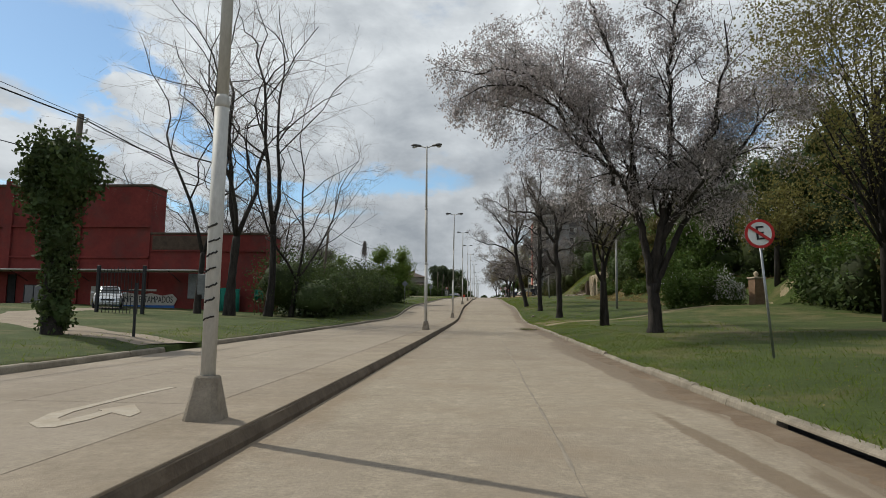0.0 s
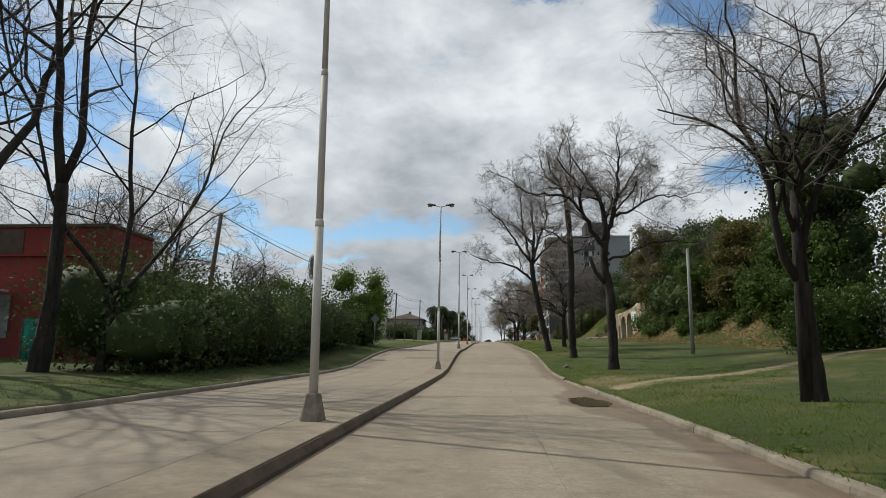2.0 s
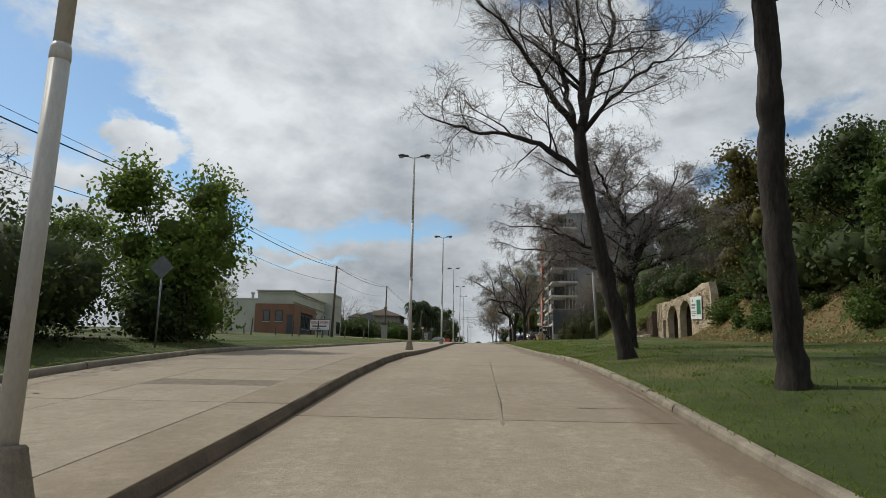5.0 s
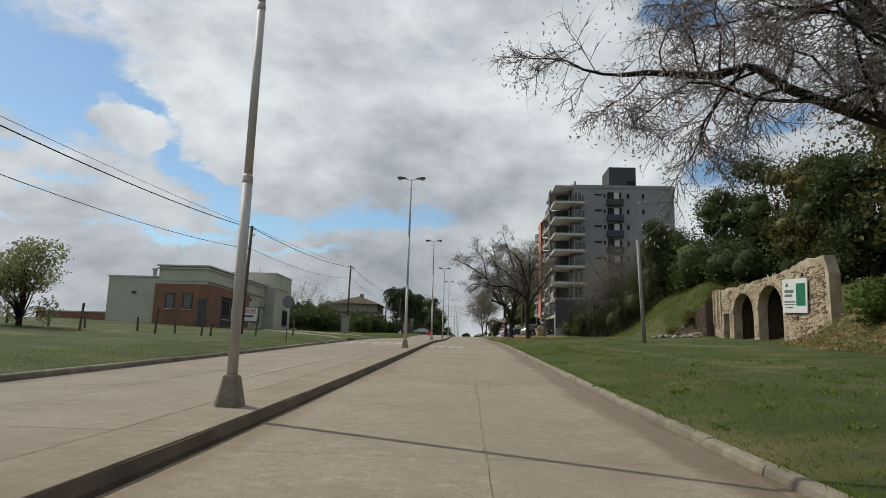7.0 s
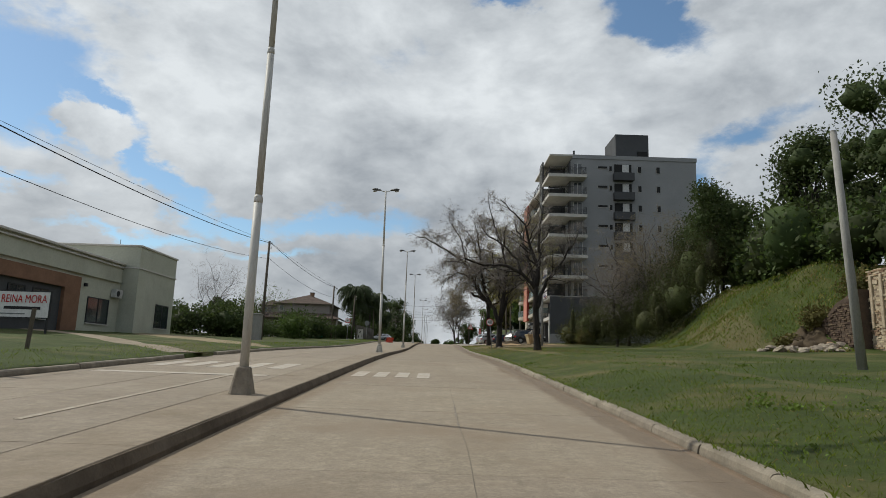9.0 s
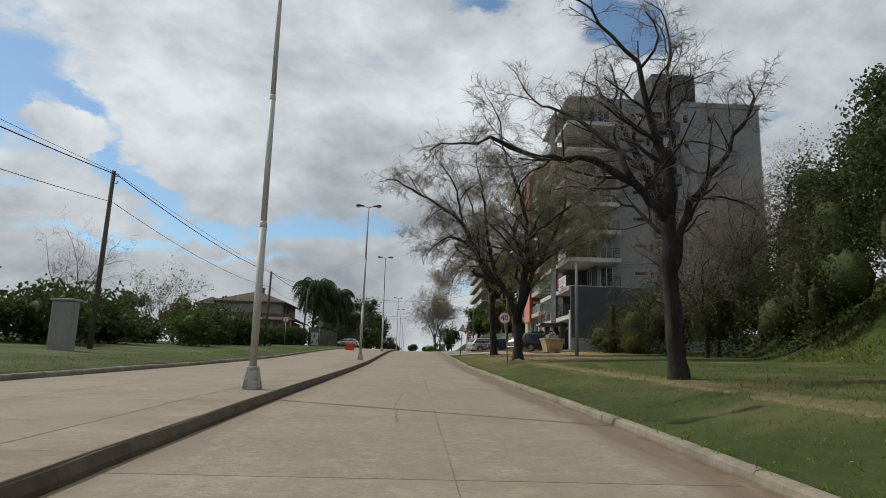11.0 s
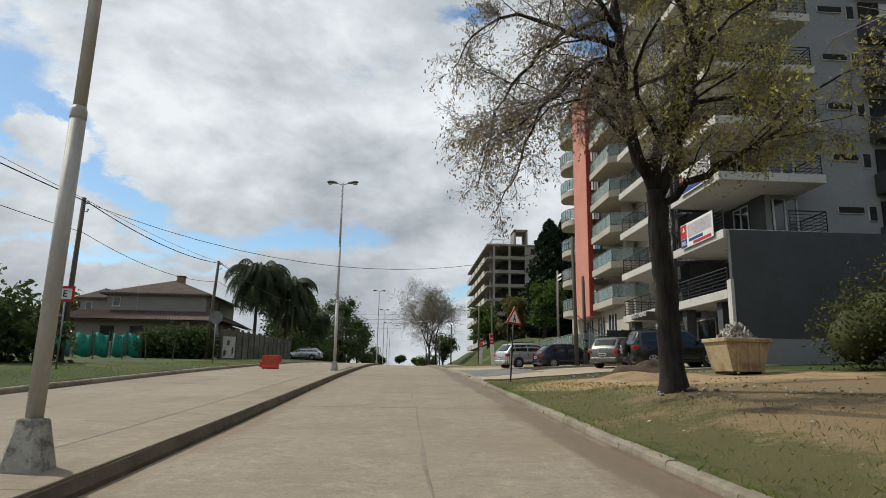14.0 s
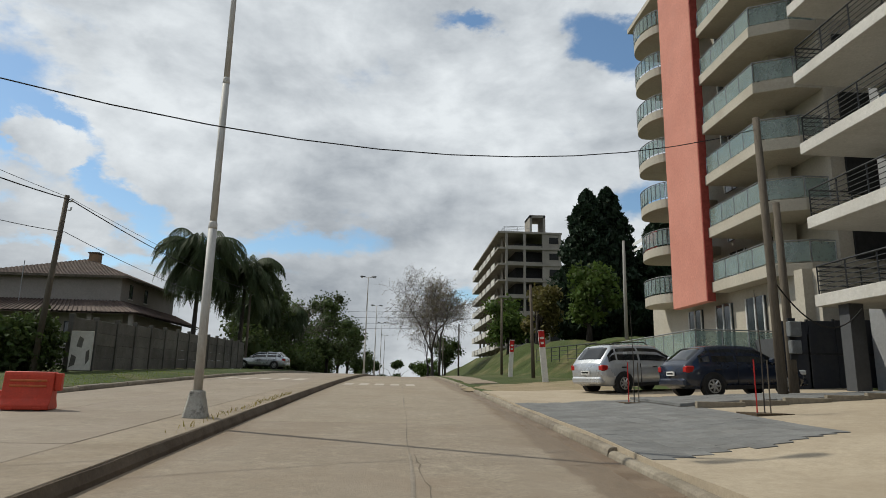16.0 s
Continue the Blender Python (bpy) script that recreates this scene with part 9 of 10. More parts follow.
def pink_tower():
    t = thing("pink_tower", "beige apartment tower with a salmon fin and rounded balconies", "apartment building", pose(0.42, 0, 0))
    step, d0 = 2.66, 12.3
    part("main_block", Shape().box(19.8, 36, 198.2, 214, 9.8, 31.2), BEIGE, t)
    part("side_wall", Shape().box(18.4, 19.795, 197.6, 198.4, 9.8, 12.0), BEIGE, t)
    part("lower_block", Shape().box(18.0, 36, 198.0, 213, 6.6, 12.0), BEIGE, t)
    part("garage_door", Shape().box(16.9, 17.0, 196.4, 199.8, 7.0, 9.3), TOWER_DARK, t, "dark garage screen")
    fin = part("fin", Shape().box(16.95, 17.35, 203.8, 207.6, 11.4, 30.9), PINK, t, "salmon painted fin", bevel=0.02)
    # end strip of the fin, a darker red than its broad face
    part("fin_edge", Shape().box(16.97, 17.36, 203.72, 203.796, 11.4, 30.9), PINK_EDGE, fin)
    for k in range(7):
        z = d0 + k * step
        b = part("balcony", Shape().prism([(17.2, 203.7), (19.8, 203.7), (19.8, 198.2), (18.6, 198.2), (17.2, 199.0)], "z", z - 0.5, z), BEIGE, t, "beige balcony slab", bevel=0.015)
        glass_rail(b, [(17.3, 203.65), (17.3, 199.05), (18.65, 198.3), (19.7, 198.3)], z)
        out = [(19.8, 207.6), (17.3, 207.6)] + [(17.3 - 0.95 * math.sin(math.pi * i / 14), 209.4 - 1.8 * math.cos(math.pi * i / 14)) for i in range(1, 14)] + [(17.3, 211.2), (19.8, 211.2)]
        c = part("round_balcony", Shape().prism(out, "z", z - 0.5, z), BEIGE, t, "rounded beige balcony slab", bevel=0.015)
        glass_rail(c, [(x, y) for x, y in out[1:-1]], z)
        part("pier", Shape().box(18.9, 19.5, 200.4, 201.2, z, z + step - 0.5), BEIGE, t)
        for y in (201.6, 205.0, 209.2):
            d = part("balcony_door", Shape().box(19.7, 19.797, y, y + 1.6, z + 0.05, z + 2.05), GLASS, t, "glazed balcony door")
            part("frame", Shape().box(19.66, 19.7, y, y + 0.07, z + 0.05, z + 2.05).box(19.66, 19.7, y + 1.53, y + 1.6, z + 0.05, z + 2.05).box(19.66, 19.7, y + 0.77, y + 0.83, z + 0.05, z + 2.05), FRAME_WHITE, d)
        part("side_opening", Shape().box(20.4, 22.2, 198.1, 198.197, z + 0.2, z + 2.0), INTERIOR, t)
    part("roof_slab", Shape().box(17.4, 36, 198.3, 213.8, 31.2, 31.5), BEIGE, t)
    # ground floor windows and terrace rail
    for y in (200.6, 203.4, 206.4):
        w = part("window", Shape().box(17.9, 17.997, y, y + 1.5, 9.1, 11.3), GLASS, t)
        part("frame", Shape().box(17.86, 17.9, y, y + 0.08, 9.1, 11.3).box(17.86, 17.9, y + 1.42, y + 1.5, 9.1, 11.3).box(17.86, 17.9, y + 0.7, y + 0.78, 9.1, 11.3), FRAME_WHITE, w)
    te = part("terrace", Shape().box(14.4, 18.0, 199.9, 213, 6.6, 8.6), BEIGE, t, "low beige terrace wall", bevel=0.02)
    glass_rail(te, [(14.5, 213), (14.5, 200.0), (17.9, 200.0)], 8.6, 1.1)
    for x0, y0, x1, y1 in ((14.3, 214, 10.8, 222),):
        railing(t, [(14.4, 213.2), (12.6, 222)], 8.9, 1.0, 4)
    sg = part("sale_board", Shape().box(16.75, 16.81, 209.0, 210.8, d0 + step + 0.05, d0 + step + 1.1), SIGN_RED, t, "red sale board on a balcony")
    part("writing", Shape().box(16.18, 16.2, 209.6, 211.0, d0 + step + 0.6, d0 + step + 0.8).box(16.18, 16.2, 209.6, 211.0, d0 + step + 0.25, d0 + step + 0.4), SIGN_WHITE, sg)


pink_tower()


hoard = thing("site_hoarding", "dark painted sheet hoarding closing the plot between the towers", "hoarding")
for k in range(4):
    x = 16.4 + k * 1.0
    g = ground_z(x, 196.4)
    part("panel", Shape().box(x + 0.01, x + 0.99, 196.4, 196.44, g + 0.04, g + 2.45), HOARDING, hoard, bevel=0.004)
    part("post", Shape().box(x - 0.04, x + 0.04, 196.45, 196.53, g - 0.1, g + 2.5), DARK_STEEL, hoard)
part("rail", Shape().box(16.4, 20.4, 196.385, 196.399, ground_z(18.4, 196.4) + 1.2, ground_z(18.4, 196.4) + 1.28), DARK_STEEL, hoard)


def unfinished_block():
    t = thing("unfinished_building", "unfinished raw concrete apartment frame beyond the crest", "apartment building")
    x0, x1, y0, y1, g, step = 21.6, 32.5, 290, 332, 7.0, 3.05
    part("core", Shape().box(x0 + 2.5, x1 - 1.5, y0 + 2.5, y1, g, 33.5), INTERIOR, t, "dark unlit interior")
    for k in range(10):
        z = g + 0.8 + k * step
        part("floor_slab", Shape().box(x0 - 1.2, x1, y0, y1, z - 0.35, z), RAW_CONC, t)
        if 0 < k < 9:
            part("parapet", Shape().box(x0, x0 + 0.2, y0 + 3.5, y1, z, z + 0.5).box(x0 + 0.2, x0 + 7, y0 - 0.02, y0 + 0.15, z, z + 0.35), RAW_CONC, t)
            for y in np.arange(y0 + 4, y1 - 3, 6.5):
                part("balcony_front", Shape().box(x0 - 1.3, x0 - 1.15, y, y + 5, z - 0.45, z + 0.75), SLAB_WHITE, t, "pale balcony front")
        if k < 9:
            for x in (x0 + 0.2, x0 + 3.6, x0 + 7.2, x1 - 0.6):
                part("column", Shape().box(x, x + 0.45, y0 + 0.1, y0 + 0.6, z, z + step - 0.35), RAW_CONC, t)
            for y in np.arange(y0 + 4, y1, 6.5):
                part("column", Shape().box(x0, x0 + 0.4, y, y + 0.5, z, z + step - 0.35), RAW_CONC, t)
            part("infill_wall", Shape().box(x0 + 7.6, x1 - 0.6, y0 + 0.2, y0 + 0.4, z, z + step - 0.35), RAW_CONC, t, "raw block infill wall")
            part("opening", Shape().box(x0 + 8.5, x0 + 10.2, y0 + 0.1, y0 + 0.197, z + 0.9, z + 2.1), INTERIOR, t)
    roof = part("stair_head", Shape().box(x0 + 5.0, x0 + 5.4, y0 + 1, y0 + 6, 35.2, 38.8).box(x0 + 7.6, x0 + 8.0, y0 + 1, y0 + 6, 35.2, 38.8).box(x0 + 5.0, x0 + 8.0, y0 + 1, y0 + 6, 38.3, 38.8), RAW_CONC, t, "open concrete stair head")
    railing(t, [(x0, y1), (x0, y0 + 0.3), (x0 + 5, y0 + 0.3)], 35.25, 1.0, 4, 2.4, STEEL, 0.03)


unfinished_block()
# terraces of the low buildings seen beyond the crest on the right are left to the trees


# ---- forecourt, heaps and skip ----
def forecourt():
    """New concrete before the towers; its near edge runs askew from the kerb."""
    s, rows = Shape(), []
    xs = [5.79 + 0.583 * i for i in range(23)]
    for j in range(-1, 33):
        row = []
        for i, x in enumerate([5.788] + xs):
            y0 = 178.45 + 0.35 * min(x - 5.65, 6.0)
            y = y0 + (197.2 - y0) * max(j, 0) / 32
            row.append((x, y, ground_z(x, y) + (0.055 if j >= 0 and i > 0 else -0.2)))
        rows.append(row)
    s.rings(rows, cap=False, closed=False)
    tagged(new("forecourt", s.mesh("forecourt", FORECOURT)), "pale new concrete forecourt before the towers", "paving", kind="structure")


forecourt()
stones("stone_scatter", "scattered stones and clods on the trampled sand", 11.5, 172, 4.0, 4.0, 70, 0.04, 37, PILLAR_BRICK)
stones("stone_scatter", "scattered stones along the edge of the forecourt", 11.0, 178.6, 3.6, 0.7, 60, 0.06, 38, DEBRIS)
drape("bare_earth_verge", DIRT, [(5.9, 198.5, 3.2), (8.5, 200, 4.0), (12, 204, 4.0), (14.0, 208, 2.5)], "bare earth ramp beside the parked cars", "earth", seed=43, cols=6)
drape("sidewalk_strip", CONCRETE_MEDIAN, [(7.0, 206, 1.0), (7.2, 220, 1.0), (7.2, 250, 1.0)], "pale strip of pavement up the slope", "pavement", seed=44, ragged=0.05)
lump("sand_heap", "low spread heap of yellow builder's sand", "sand heap", 10.6, 174.9, 2.9, 2.2, 0.28, SAND, 51, n=40)
lump("sand_heap", "low spread heap of yellow builder's sand", "sand heap", 15.2, 173.0, 2.6, 1.4, 0.14, SAND, 52, n=40)
lump("soil_mound", "dark heap of dug soil beside the forecourt", "soil heap", 11.7, 177.5, 1.9, 0.75, 0.6, SOIL, 53, rough=0.5)
lump("soil_mound", "dark ridge of dug soil along the forecourt edge", "soil heap", 10.6, 179.6, 1.6, 0.3, 0.12, SOIL, 54, rough=0.5)
stones("rubble_scatter", "pale broken plaster and stones lying in the thin grass", 9.0, 165.0, 2.6, 5.5, 34, 0.042, 40, SLAB_WHITE)
stones("rubble_scatter", "clods and chips strewn over the trampled earth", 11.6, 168.0, 4.0, 7.0, 110, 0.038, 41, STONE)
step_ = thing("forecourt_step", "low concrete edging between paving levels", "step")
for k in range(9):
    x = 9.0 + k * 1.05
    y = 187.5 + 0.16 * (x - 9.0)
    part("edging", Shape().box(x, x + 1.03, y, y + 0.12, ground_z(x, y) - 0.1, ground_z(x + 0.5, y) + 0.17), KERB, step_, bevel=0.01)


def skip():
    t = thing("rubble_skip", "yellow steel skip heaped with building rubble", "skip", pose(14.35, 176.0, ground_z(14.35, 176.0) + 0.05, 0, 0, 8) @ Matrix.Diagonal((0.6, 0.75, 0.9, 1)))
    lo, hi = [(-1.0, -0.75), (1.0, -0.75), (1.0, 0.75), (-1.0, 0.75)], [(-1.45, -0.85), (1.45, -0.85), (1.45, 0.85), (-1.45, 0.85)]
    inn = [(x * 0.95, y * 0.92) for x, y in hi]
    s = Shape().rings([[(x, y, 0.05) for x, y in lo], [(x, y, 1.25) for x, y in hi], [(x, y, 1.25) for x, y in inn], [(x * 0.8, y * 0.9, 0.7) for x, y in inn]])
    part("body", s, SKIP_PAINT, t)
    part("rim", Shape().box(-1.5, 1.5, -0.92, -0.85, 1.15, 1.3).box(-1.5, 1.5, 0.85, 0.92, 1.15, 1.3).box(-1.52, -1.45, -0.85, 0.85, 1.15, 1.3).box(1.45, 1.52, -0.85, 0.85, 1.15, 1.3), SKIP_PAINT, t, bevel=0.02)
    for x in (-0.7, 0, 0.7):
        part("rib", Shape().box(x - 0.05, x + 0.05, -0.9, -0.8, 0.1, 1.15, pose(0, 0, 0, 3)), SKIP_PAINT, t)
    for x in (-0.8, 0.8):
        part("skid", Shape().box(x - 0.08, x + 0.08, -0.7, 0.7, -0.04, 0.05), DARK_STEEL, t)
    rng = random.Random(61)
    kinds = [Shape().box(-0.16, 0.16, -0.1, 0.1, -0.06, 0.06).mesh("rubble_piece", DEBRIS, 0.02), Shape().box(-0.2, 0.2, -0.05, 0.05, -0.03, 0.03).mesh("rubble_piece", SLAB_WHITE, 0.01), Shape().box(-0.12, 0.12, -0.12, 0.12, -0.08, 0.08).mesh("rubble_piece", PILLAR_BRICK, 0.02)]
    for k in range(190):
        a, r = rng.uniform(0, 2 * math.pi), rng.random() ** 0.55
        ob = new("rubble_piece", kinds[rng.choice((0, 0, 1, 1, 2))])
        ob.parent = t
        ob.matrix_basis = pose(math.cos(a) * r * 1.25, math.sin(a) * r * 0.7, 1.12 + 0.75 * (1 - r * r) * (0.55 + 0.45 * rng.random()), rng.uniform(0, 180), rng.uniform(0, 180), rng.uniform(0, 180)) @ Matrix.Diagonal((*(rng.uniform(0.45, 1.15),) * 3, 1))
    part("fill", Shape().rings([[(1.3 * math.cos(a) * k, 0.76 * math.sin(a) * k, z) for a in (2 * math.pi * j / 14 for j in range(14))] for k, z in ((1, 1.0), (0.8, 1.35), (0.4, 1.62), (0.1, 1.7))]), DEBRIS, t)


skip()


# ---- cars ----
def car(name, label, m, paint, L=4.1, W=1.7, H=1.48, belt=0.92, hood=0.86, nose=0.68, deck=0.95, ws0=0.27, ws1=0.45, rf=0.86, rear=0.97, wheel=0.3, wb=(0.19, 0.8), trim=CAR_TRIM, spare=False, rails=False, flat_plate=True):
    """A car along +x: lofted body with arches, greenhouse with separate panes, wheels, lamps, bumpers, mirrors. Fractions run from the nose to the tail."""
    t = thing(name, label, "car", m)
    xs = lambda f: L / 2 - f * L
    hw = W / 2
    F = np.linspace(0, 1, 65)

    def curve(pts, blur=2):
        v = np.interp(F, [a for a, b in pts], [b for a, b in pts])
        k = np.hamming(2 * blur + 1)
        return np.convolve(np.pad(v, blur, mode="edge"), k / k.sum(), mode="valid")

    zt = curve([(0.0, nose - 0.08), (0.02, nose), (0.1, hood - 0.05), (ws0 - 0.01, hood + 0.02), (ws1, H - 0.035), ((ws1 + rf) / 2, H), (rf, H - 0.03), (rear, deck + 0.03), (1.0, deck - 0.08)])
    sh = np.minimum(curve([(0.0, nose - 0.14), (0.1, hood - 0.1), (ws0, belt - 0.05), (0.5, belt), (0.9, belt + 0.04), (1.0, deck - 0.14)], 3), zt - 0.02)
    wd = hw * curve([(0, 0.7), (0.03, 0.84), (0.1, 0.95), (0.22, 1.0), (0.8, 1.0), (0.93, 0.965), (0.985, 0.9), (1.0, 0.82)])
    zf = curve([(0, 0.33), (0.06, 0.21), (0.92, 0.21), (1.0, 0.38)])
    gl = np.clip((zt - sh) / (H - belt), 0, 1)
    wt = wd * (0.94 - 0.2 * gl)
    rings = []
    for i, f in enumerate(F):
        w, z0, zs, z1, g, wu = wd[i], zf[i], sh[i], zt[i], gl[i], wt[i]
        half = [(0.0, z0), (w * 0.85, z0), (w * 0.955, z0 + 0.08), (w, z0 + (zs - z0) * 0.42), (w * 0.995, z0 + (zs - z0) * 0.7), (w * 0.968, zs - 0.035), (w * 0.94, zs),
                ((w * 0.94 + wu) / 2 + 0.018 * g, zs + (z1 - zs) * 0.48), (wu, z1 - 0.075 * g - 0.004), (wu * 0.9, z1 - 0.02 * g), (wu * 0.5, z1), (0.0, z1 + 0.012)]
        rings.append([(xs(f), y, z) for y, z in half] + [(xs(f), -y, z) for y, z in reversed(half[1:-1])])
    part("body", Shape().rings(rings), paint, t, "painted body", smooth=True)
    at = lambda v, f: float(np.interp(f, F, v))

    def on_side(f, k, out):
        """A point on the side of the cabin: k 0 at the belt, 1 at the roof's edge."""
        w, zs, z1, g, wu = at(wd, f), at(sh, f), at(zt, f), at(gl, f), at(wt, f)
        return w * 0.94 + (wu - w * 0.94) * k + 0.07 * g * k * (1 - k) + out, zs + (z1 - 0.075 * g - 0.004 - zs) * k

    def pane(name, fa, fb, sy):
        rows = []
        for f in np.linspace(fa, fb, 9):
            o = [on_side(f, k, d) for k, d in ((0.1, 0.007), (0.48, 0.007), (0.9, 0.007), (0.9, -0.02), (0.1, -0.02))]
            rows.append([(xs(f), sy * y, z) for y, z in o])
        part(name, Shape().rings(rows), CAR_GLASS, t, "dark side window")

    def screen_pane(name, fa, fb):
        rows = []
        for f in np.linspace(fa, fb, 7):
            z1, wu = at(zt, f), at(wt, f)
            top = [(xs(f), wu * k, z1 + 0.014 * (1 - abs(k)) + 0.004 - 0.02 * at(gl, f) * max(0, abs(k) - 0.5) / 0.4) for k in (-0.84, -0.5, 0, 0.5, 0.84)]
            rows.append(top + [(x, y, z - 0.03) for x, y, z in reversed(top)])
        part(name, Shape().rings(rows), CAR_GLASS, t, "dark glazed screen", smooth=True)

    mid = (ws1 + rf) / 2 - 0.02
    wr = at(wt, 0.6)
    for sy in (1, -1):
        pane("front_window", ws0 + (ws1 - ws0) * 0.42, mid - 0.011, sy)
        pane("rear_window", mid + 0.011, rf - 0.03, sy)
        pane("quarter_window", rf - 0.012, rf + (rear - rf) * 0.5, sy)
        for f in ((ws0 + mid) / 2 + 0.06, (mid + rf) / 2 + 0.05):
            part("door_handle", Shape().box(xs(f) - 0.09, xs(f) + 0.09, *sorted((sy * hw * 0.985, sy * (hw * 0.985 + 0.035))), belt - 0.17, belt - 0.13), trim, t)
        part("door_seam", Shape().box(xs(mid) - 0.006, xs(mid) + 0.006, *sorted((sy * hw * 0.96, sy * (hw + 0.004))), 0.32, belt - 0.04), trim, t)
        part("sill_trim", Shape().box(xs(wb[1]) + wheel + 0.06, xs(wb[0]) - wheel - 0.06, *sorted((sy * hw * 0.93, sy * (hw + 0.008))), 0.19, 0.31), trim, t, bevel=0.01)
        mr = part("mirror", Shape().box(xs(ws1 - 0.1) - 0.08, xs(ws1 - 0.1) + 0.08, *sorted((sy * hw * 0.97, sy * (hw * 0.97 + 0.2))), belt + 0.01, belt + 0.14), paint, t, bevel=0.03)
        part("tail_lamp", Shape().box(-L / 2 - 0.005, -L / 2 + 0.26, *sorted((sy * hw * 0.68, sy * hw * 0.93)), deck - 0.27, deck - 0.08), TAIL_RED, t, "red tail lamp", bevel=0.03)
        part("head_lamp", Shape().box(L / 2 - 0.3, L / 2 - 0.03, *sorted((sy * hw * 0.55, sy * hw * 0.87)), nose - 0.12, nose + 0.02), HEAD_CLEAR, t, "clear head lamp", bevel=0.03)
        if rails:
            part("roof_rail", Shape().tube([(xs(ws1 + 0.06), sy * wr * 0.92, H - 0.02), (xs(ws1 + 0.1), sy * wr * 0.92, H + 0.05), (xs(rf - 0.05), sy * wr * 0.92, H + 0.05), (xs(rf), sy * wr * 0.92, H - 0.02)], 0.018, 6), trim, t)
        for f in wb:
            x = xs(f)
            arch = Shape()
            ar = []
            for rr, yy in ((wheel + 0.085, hw * 0.9), (wheel + 0.085, hw + 0.012), (wheel + 0.03, hw + 0.012), (wheel + 0.03, hw * 0.9)):
                ar.append([(x + rr * math.cos(q), sy * yy, wheel + rr * math.sin(q)) for q in (math.pi * j / 14 for j in range(15))])
            part("wheel_arch", arch.rings(ar + [ar[0]], cap=False, closed=False), trim, t)
            ty = Shape()
            tr_ = []
            for rr, yy in ((wheel * 0.62, 0.0), (wheel * 0.94, -0.005), (wheel, 0.035), (wheel, 0.15), (wheel * 0.94, 0.19), (wheel * 0.62, 0.19)):
                tr_.append([(x + rr * math.cos(q), sy * (hw + 0.005 - yy), wheel + rr * math.sin(q)) for q in (2 * math.pi * j / 22 for j in range(22))])
            wh = part("wheel", ty.rings(tr_), TYRE, t, "black tyre", smooth=True)
            rim = Shape()
            yo = sy * (hw + 0.008)
            for q in range(7):
                a = 2 * math.pi * q / 7
                c, s2 = math.cos(a), math.sin(a)
                rim.tube([(x + 0.04 * c, yo, wheel + 0.04 * s2), (x + wheel * 0.6 * c, yo - sy * 0.01, wheel + wheel * 0.6 * s2)], [0.035, 0.028], 5)
            hr = []
            for rr, yy in ((wheel * 0.66, 0.012), (wheel * 0.66, 0.0), (wheel * 0.56, 0.0), (wheel * 0.56, 0.012)):
                hr.append([(x + rr * math.cos(q), sy * (hw + 0.012 - yy), wheel + rr * math.sin(q)) for q in (2 * math.pi * j / 22 for j in range(22))])
            rim.rings(hr + [hr[0]], cap=False)
            rim.disc((x, yo, wheel), (0, 1, 0), 0.06, 0.02, 10)
            part("rim", rim, RIM, wh, "alloy rim")
            # solid dark disc paints the shade between tyre and arch
            part("wheel_well", Shape().disc((x, sy * (hw - 0.1), wheel + 0.01), (0, 1, 0), wheel + 0.045, 0.212, 20), INTERIOR, t)
    screen_pane("windscreen", ws0 + 0.02, ws1 - 0.01)
    screen_pane("rear_screen", rf + 0.015, rear - 0.015)
    part("rear_bumper", Shape().box(-L / 2 - 0.06, -L / 2 + 0.2, -hw * 0.84, hw * 0.84, 0.3, 0.52), paint if not spare else trim, t, bevel=0.05)
    part("front_bumper", Shape().box(L / 2 - 0.18, L / 2 + 0.05, -hw * 0.8, hw * 0.8, 0.24, 0.5), paint if not spare else trim, t, bevel=0.05)
    part("number_plate", Shape().box(-L / 2 - 0.068, -L / 2 - 0.03, -0.2, 0.2, 0.6, 0.72), SIGN_WHITE, t, "plain pale plate")
    part("plate_bar", Shape().box(-L / 2 - 0.074, -L / 2 - 0.069, -0.16, 0.16, 0.635, 0.685), SIGN_BLACK, t)
    part("grille", Shape().box(L / 2 - 0.06, L / 2 + 0.012, -hw * 0.45, hw * 0.45, nose - 0.16, nose - 0.06), trim, t)
    if spare:
        sp_ = Shape()
        ring = []
        for rr, xx in ((0.02, -0.26), (0.2, -0.27), (0.31, -0.25), (0.33, -0.2), (0.33, -0.1), (0.28, -0.04), (0.02, -0.04)):
            ring.append([(-L / 2 + xx, 0.05 + rr * math.cos(q), 0.86 + rr * math.sin(q)) for q in (2 * math.pi * j / 22 for j in range(22))])
        w = part("spare_wheel", sp_.rings(ring), TYRE, t, "spare wheel on the tailgate", smooth=True)
        rr = Shape().disc((-L / 2 - 0.27, 0.05, 0.86), (1, 0, 0), 0.07, 0.03, 10)
        for q in range(6):
            a = 2 * math.pi * q / 6
            rr.tube([(-L / 2 - 0.275, 0.05 + 0.04 * math.cos(a), 0.86 + 0.04 * math.sin(a)), (-L / 2 - 0.275, 0.05 + 0.2 * math.cos(a), 0.86 + 0.2 * math.sin(a))], 0.03, 5)
        part("rim", rr, RIM, w, "alloy rim")
    return t


def parked(x, y, turn, pitch=0.0):
    """Pose of a car on the ground, tilted with it."""
    c, s2 = math.cos(radians(turn)), math.sin(radians(turn))
    zf, zb = ground_z(x + c * 1.3, y + s2 * 1.3), ground_z(x - c * 1.3, y - s2 * 1.3)
    return pose(x, y, (zf + zb) / 2 + 0.055, 0, 0, turn) @ pose(0, 0, 0, 0, -math.degrees(math.atan2(zf - zb, 2.6)), 0)


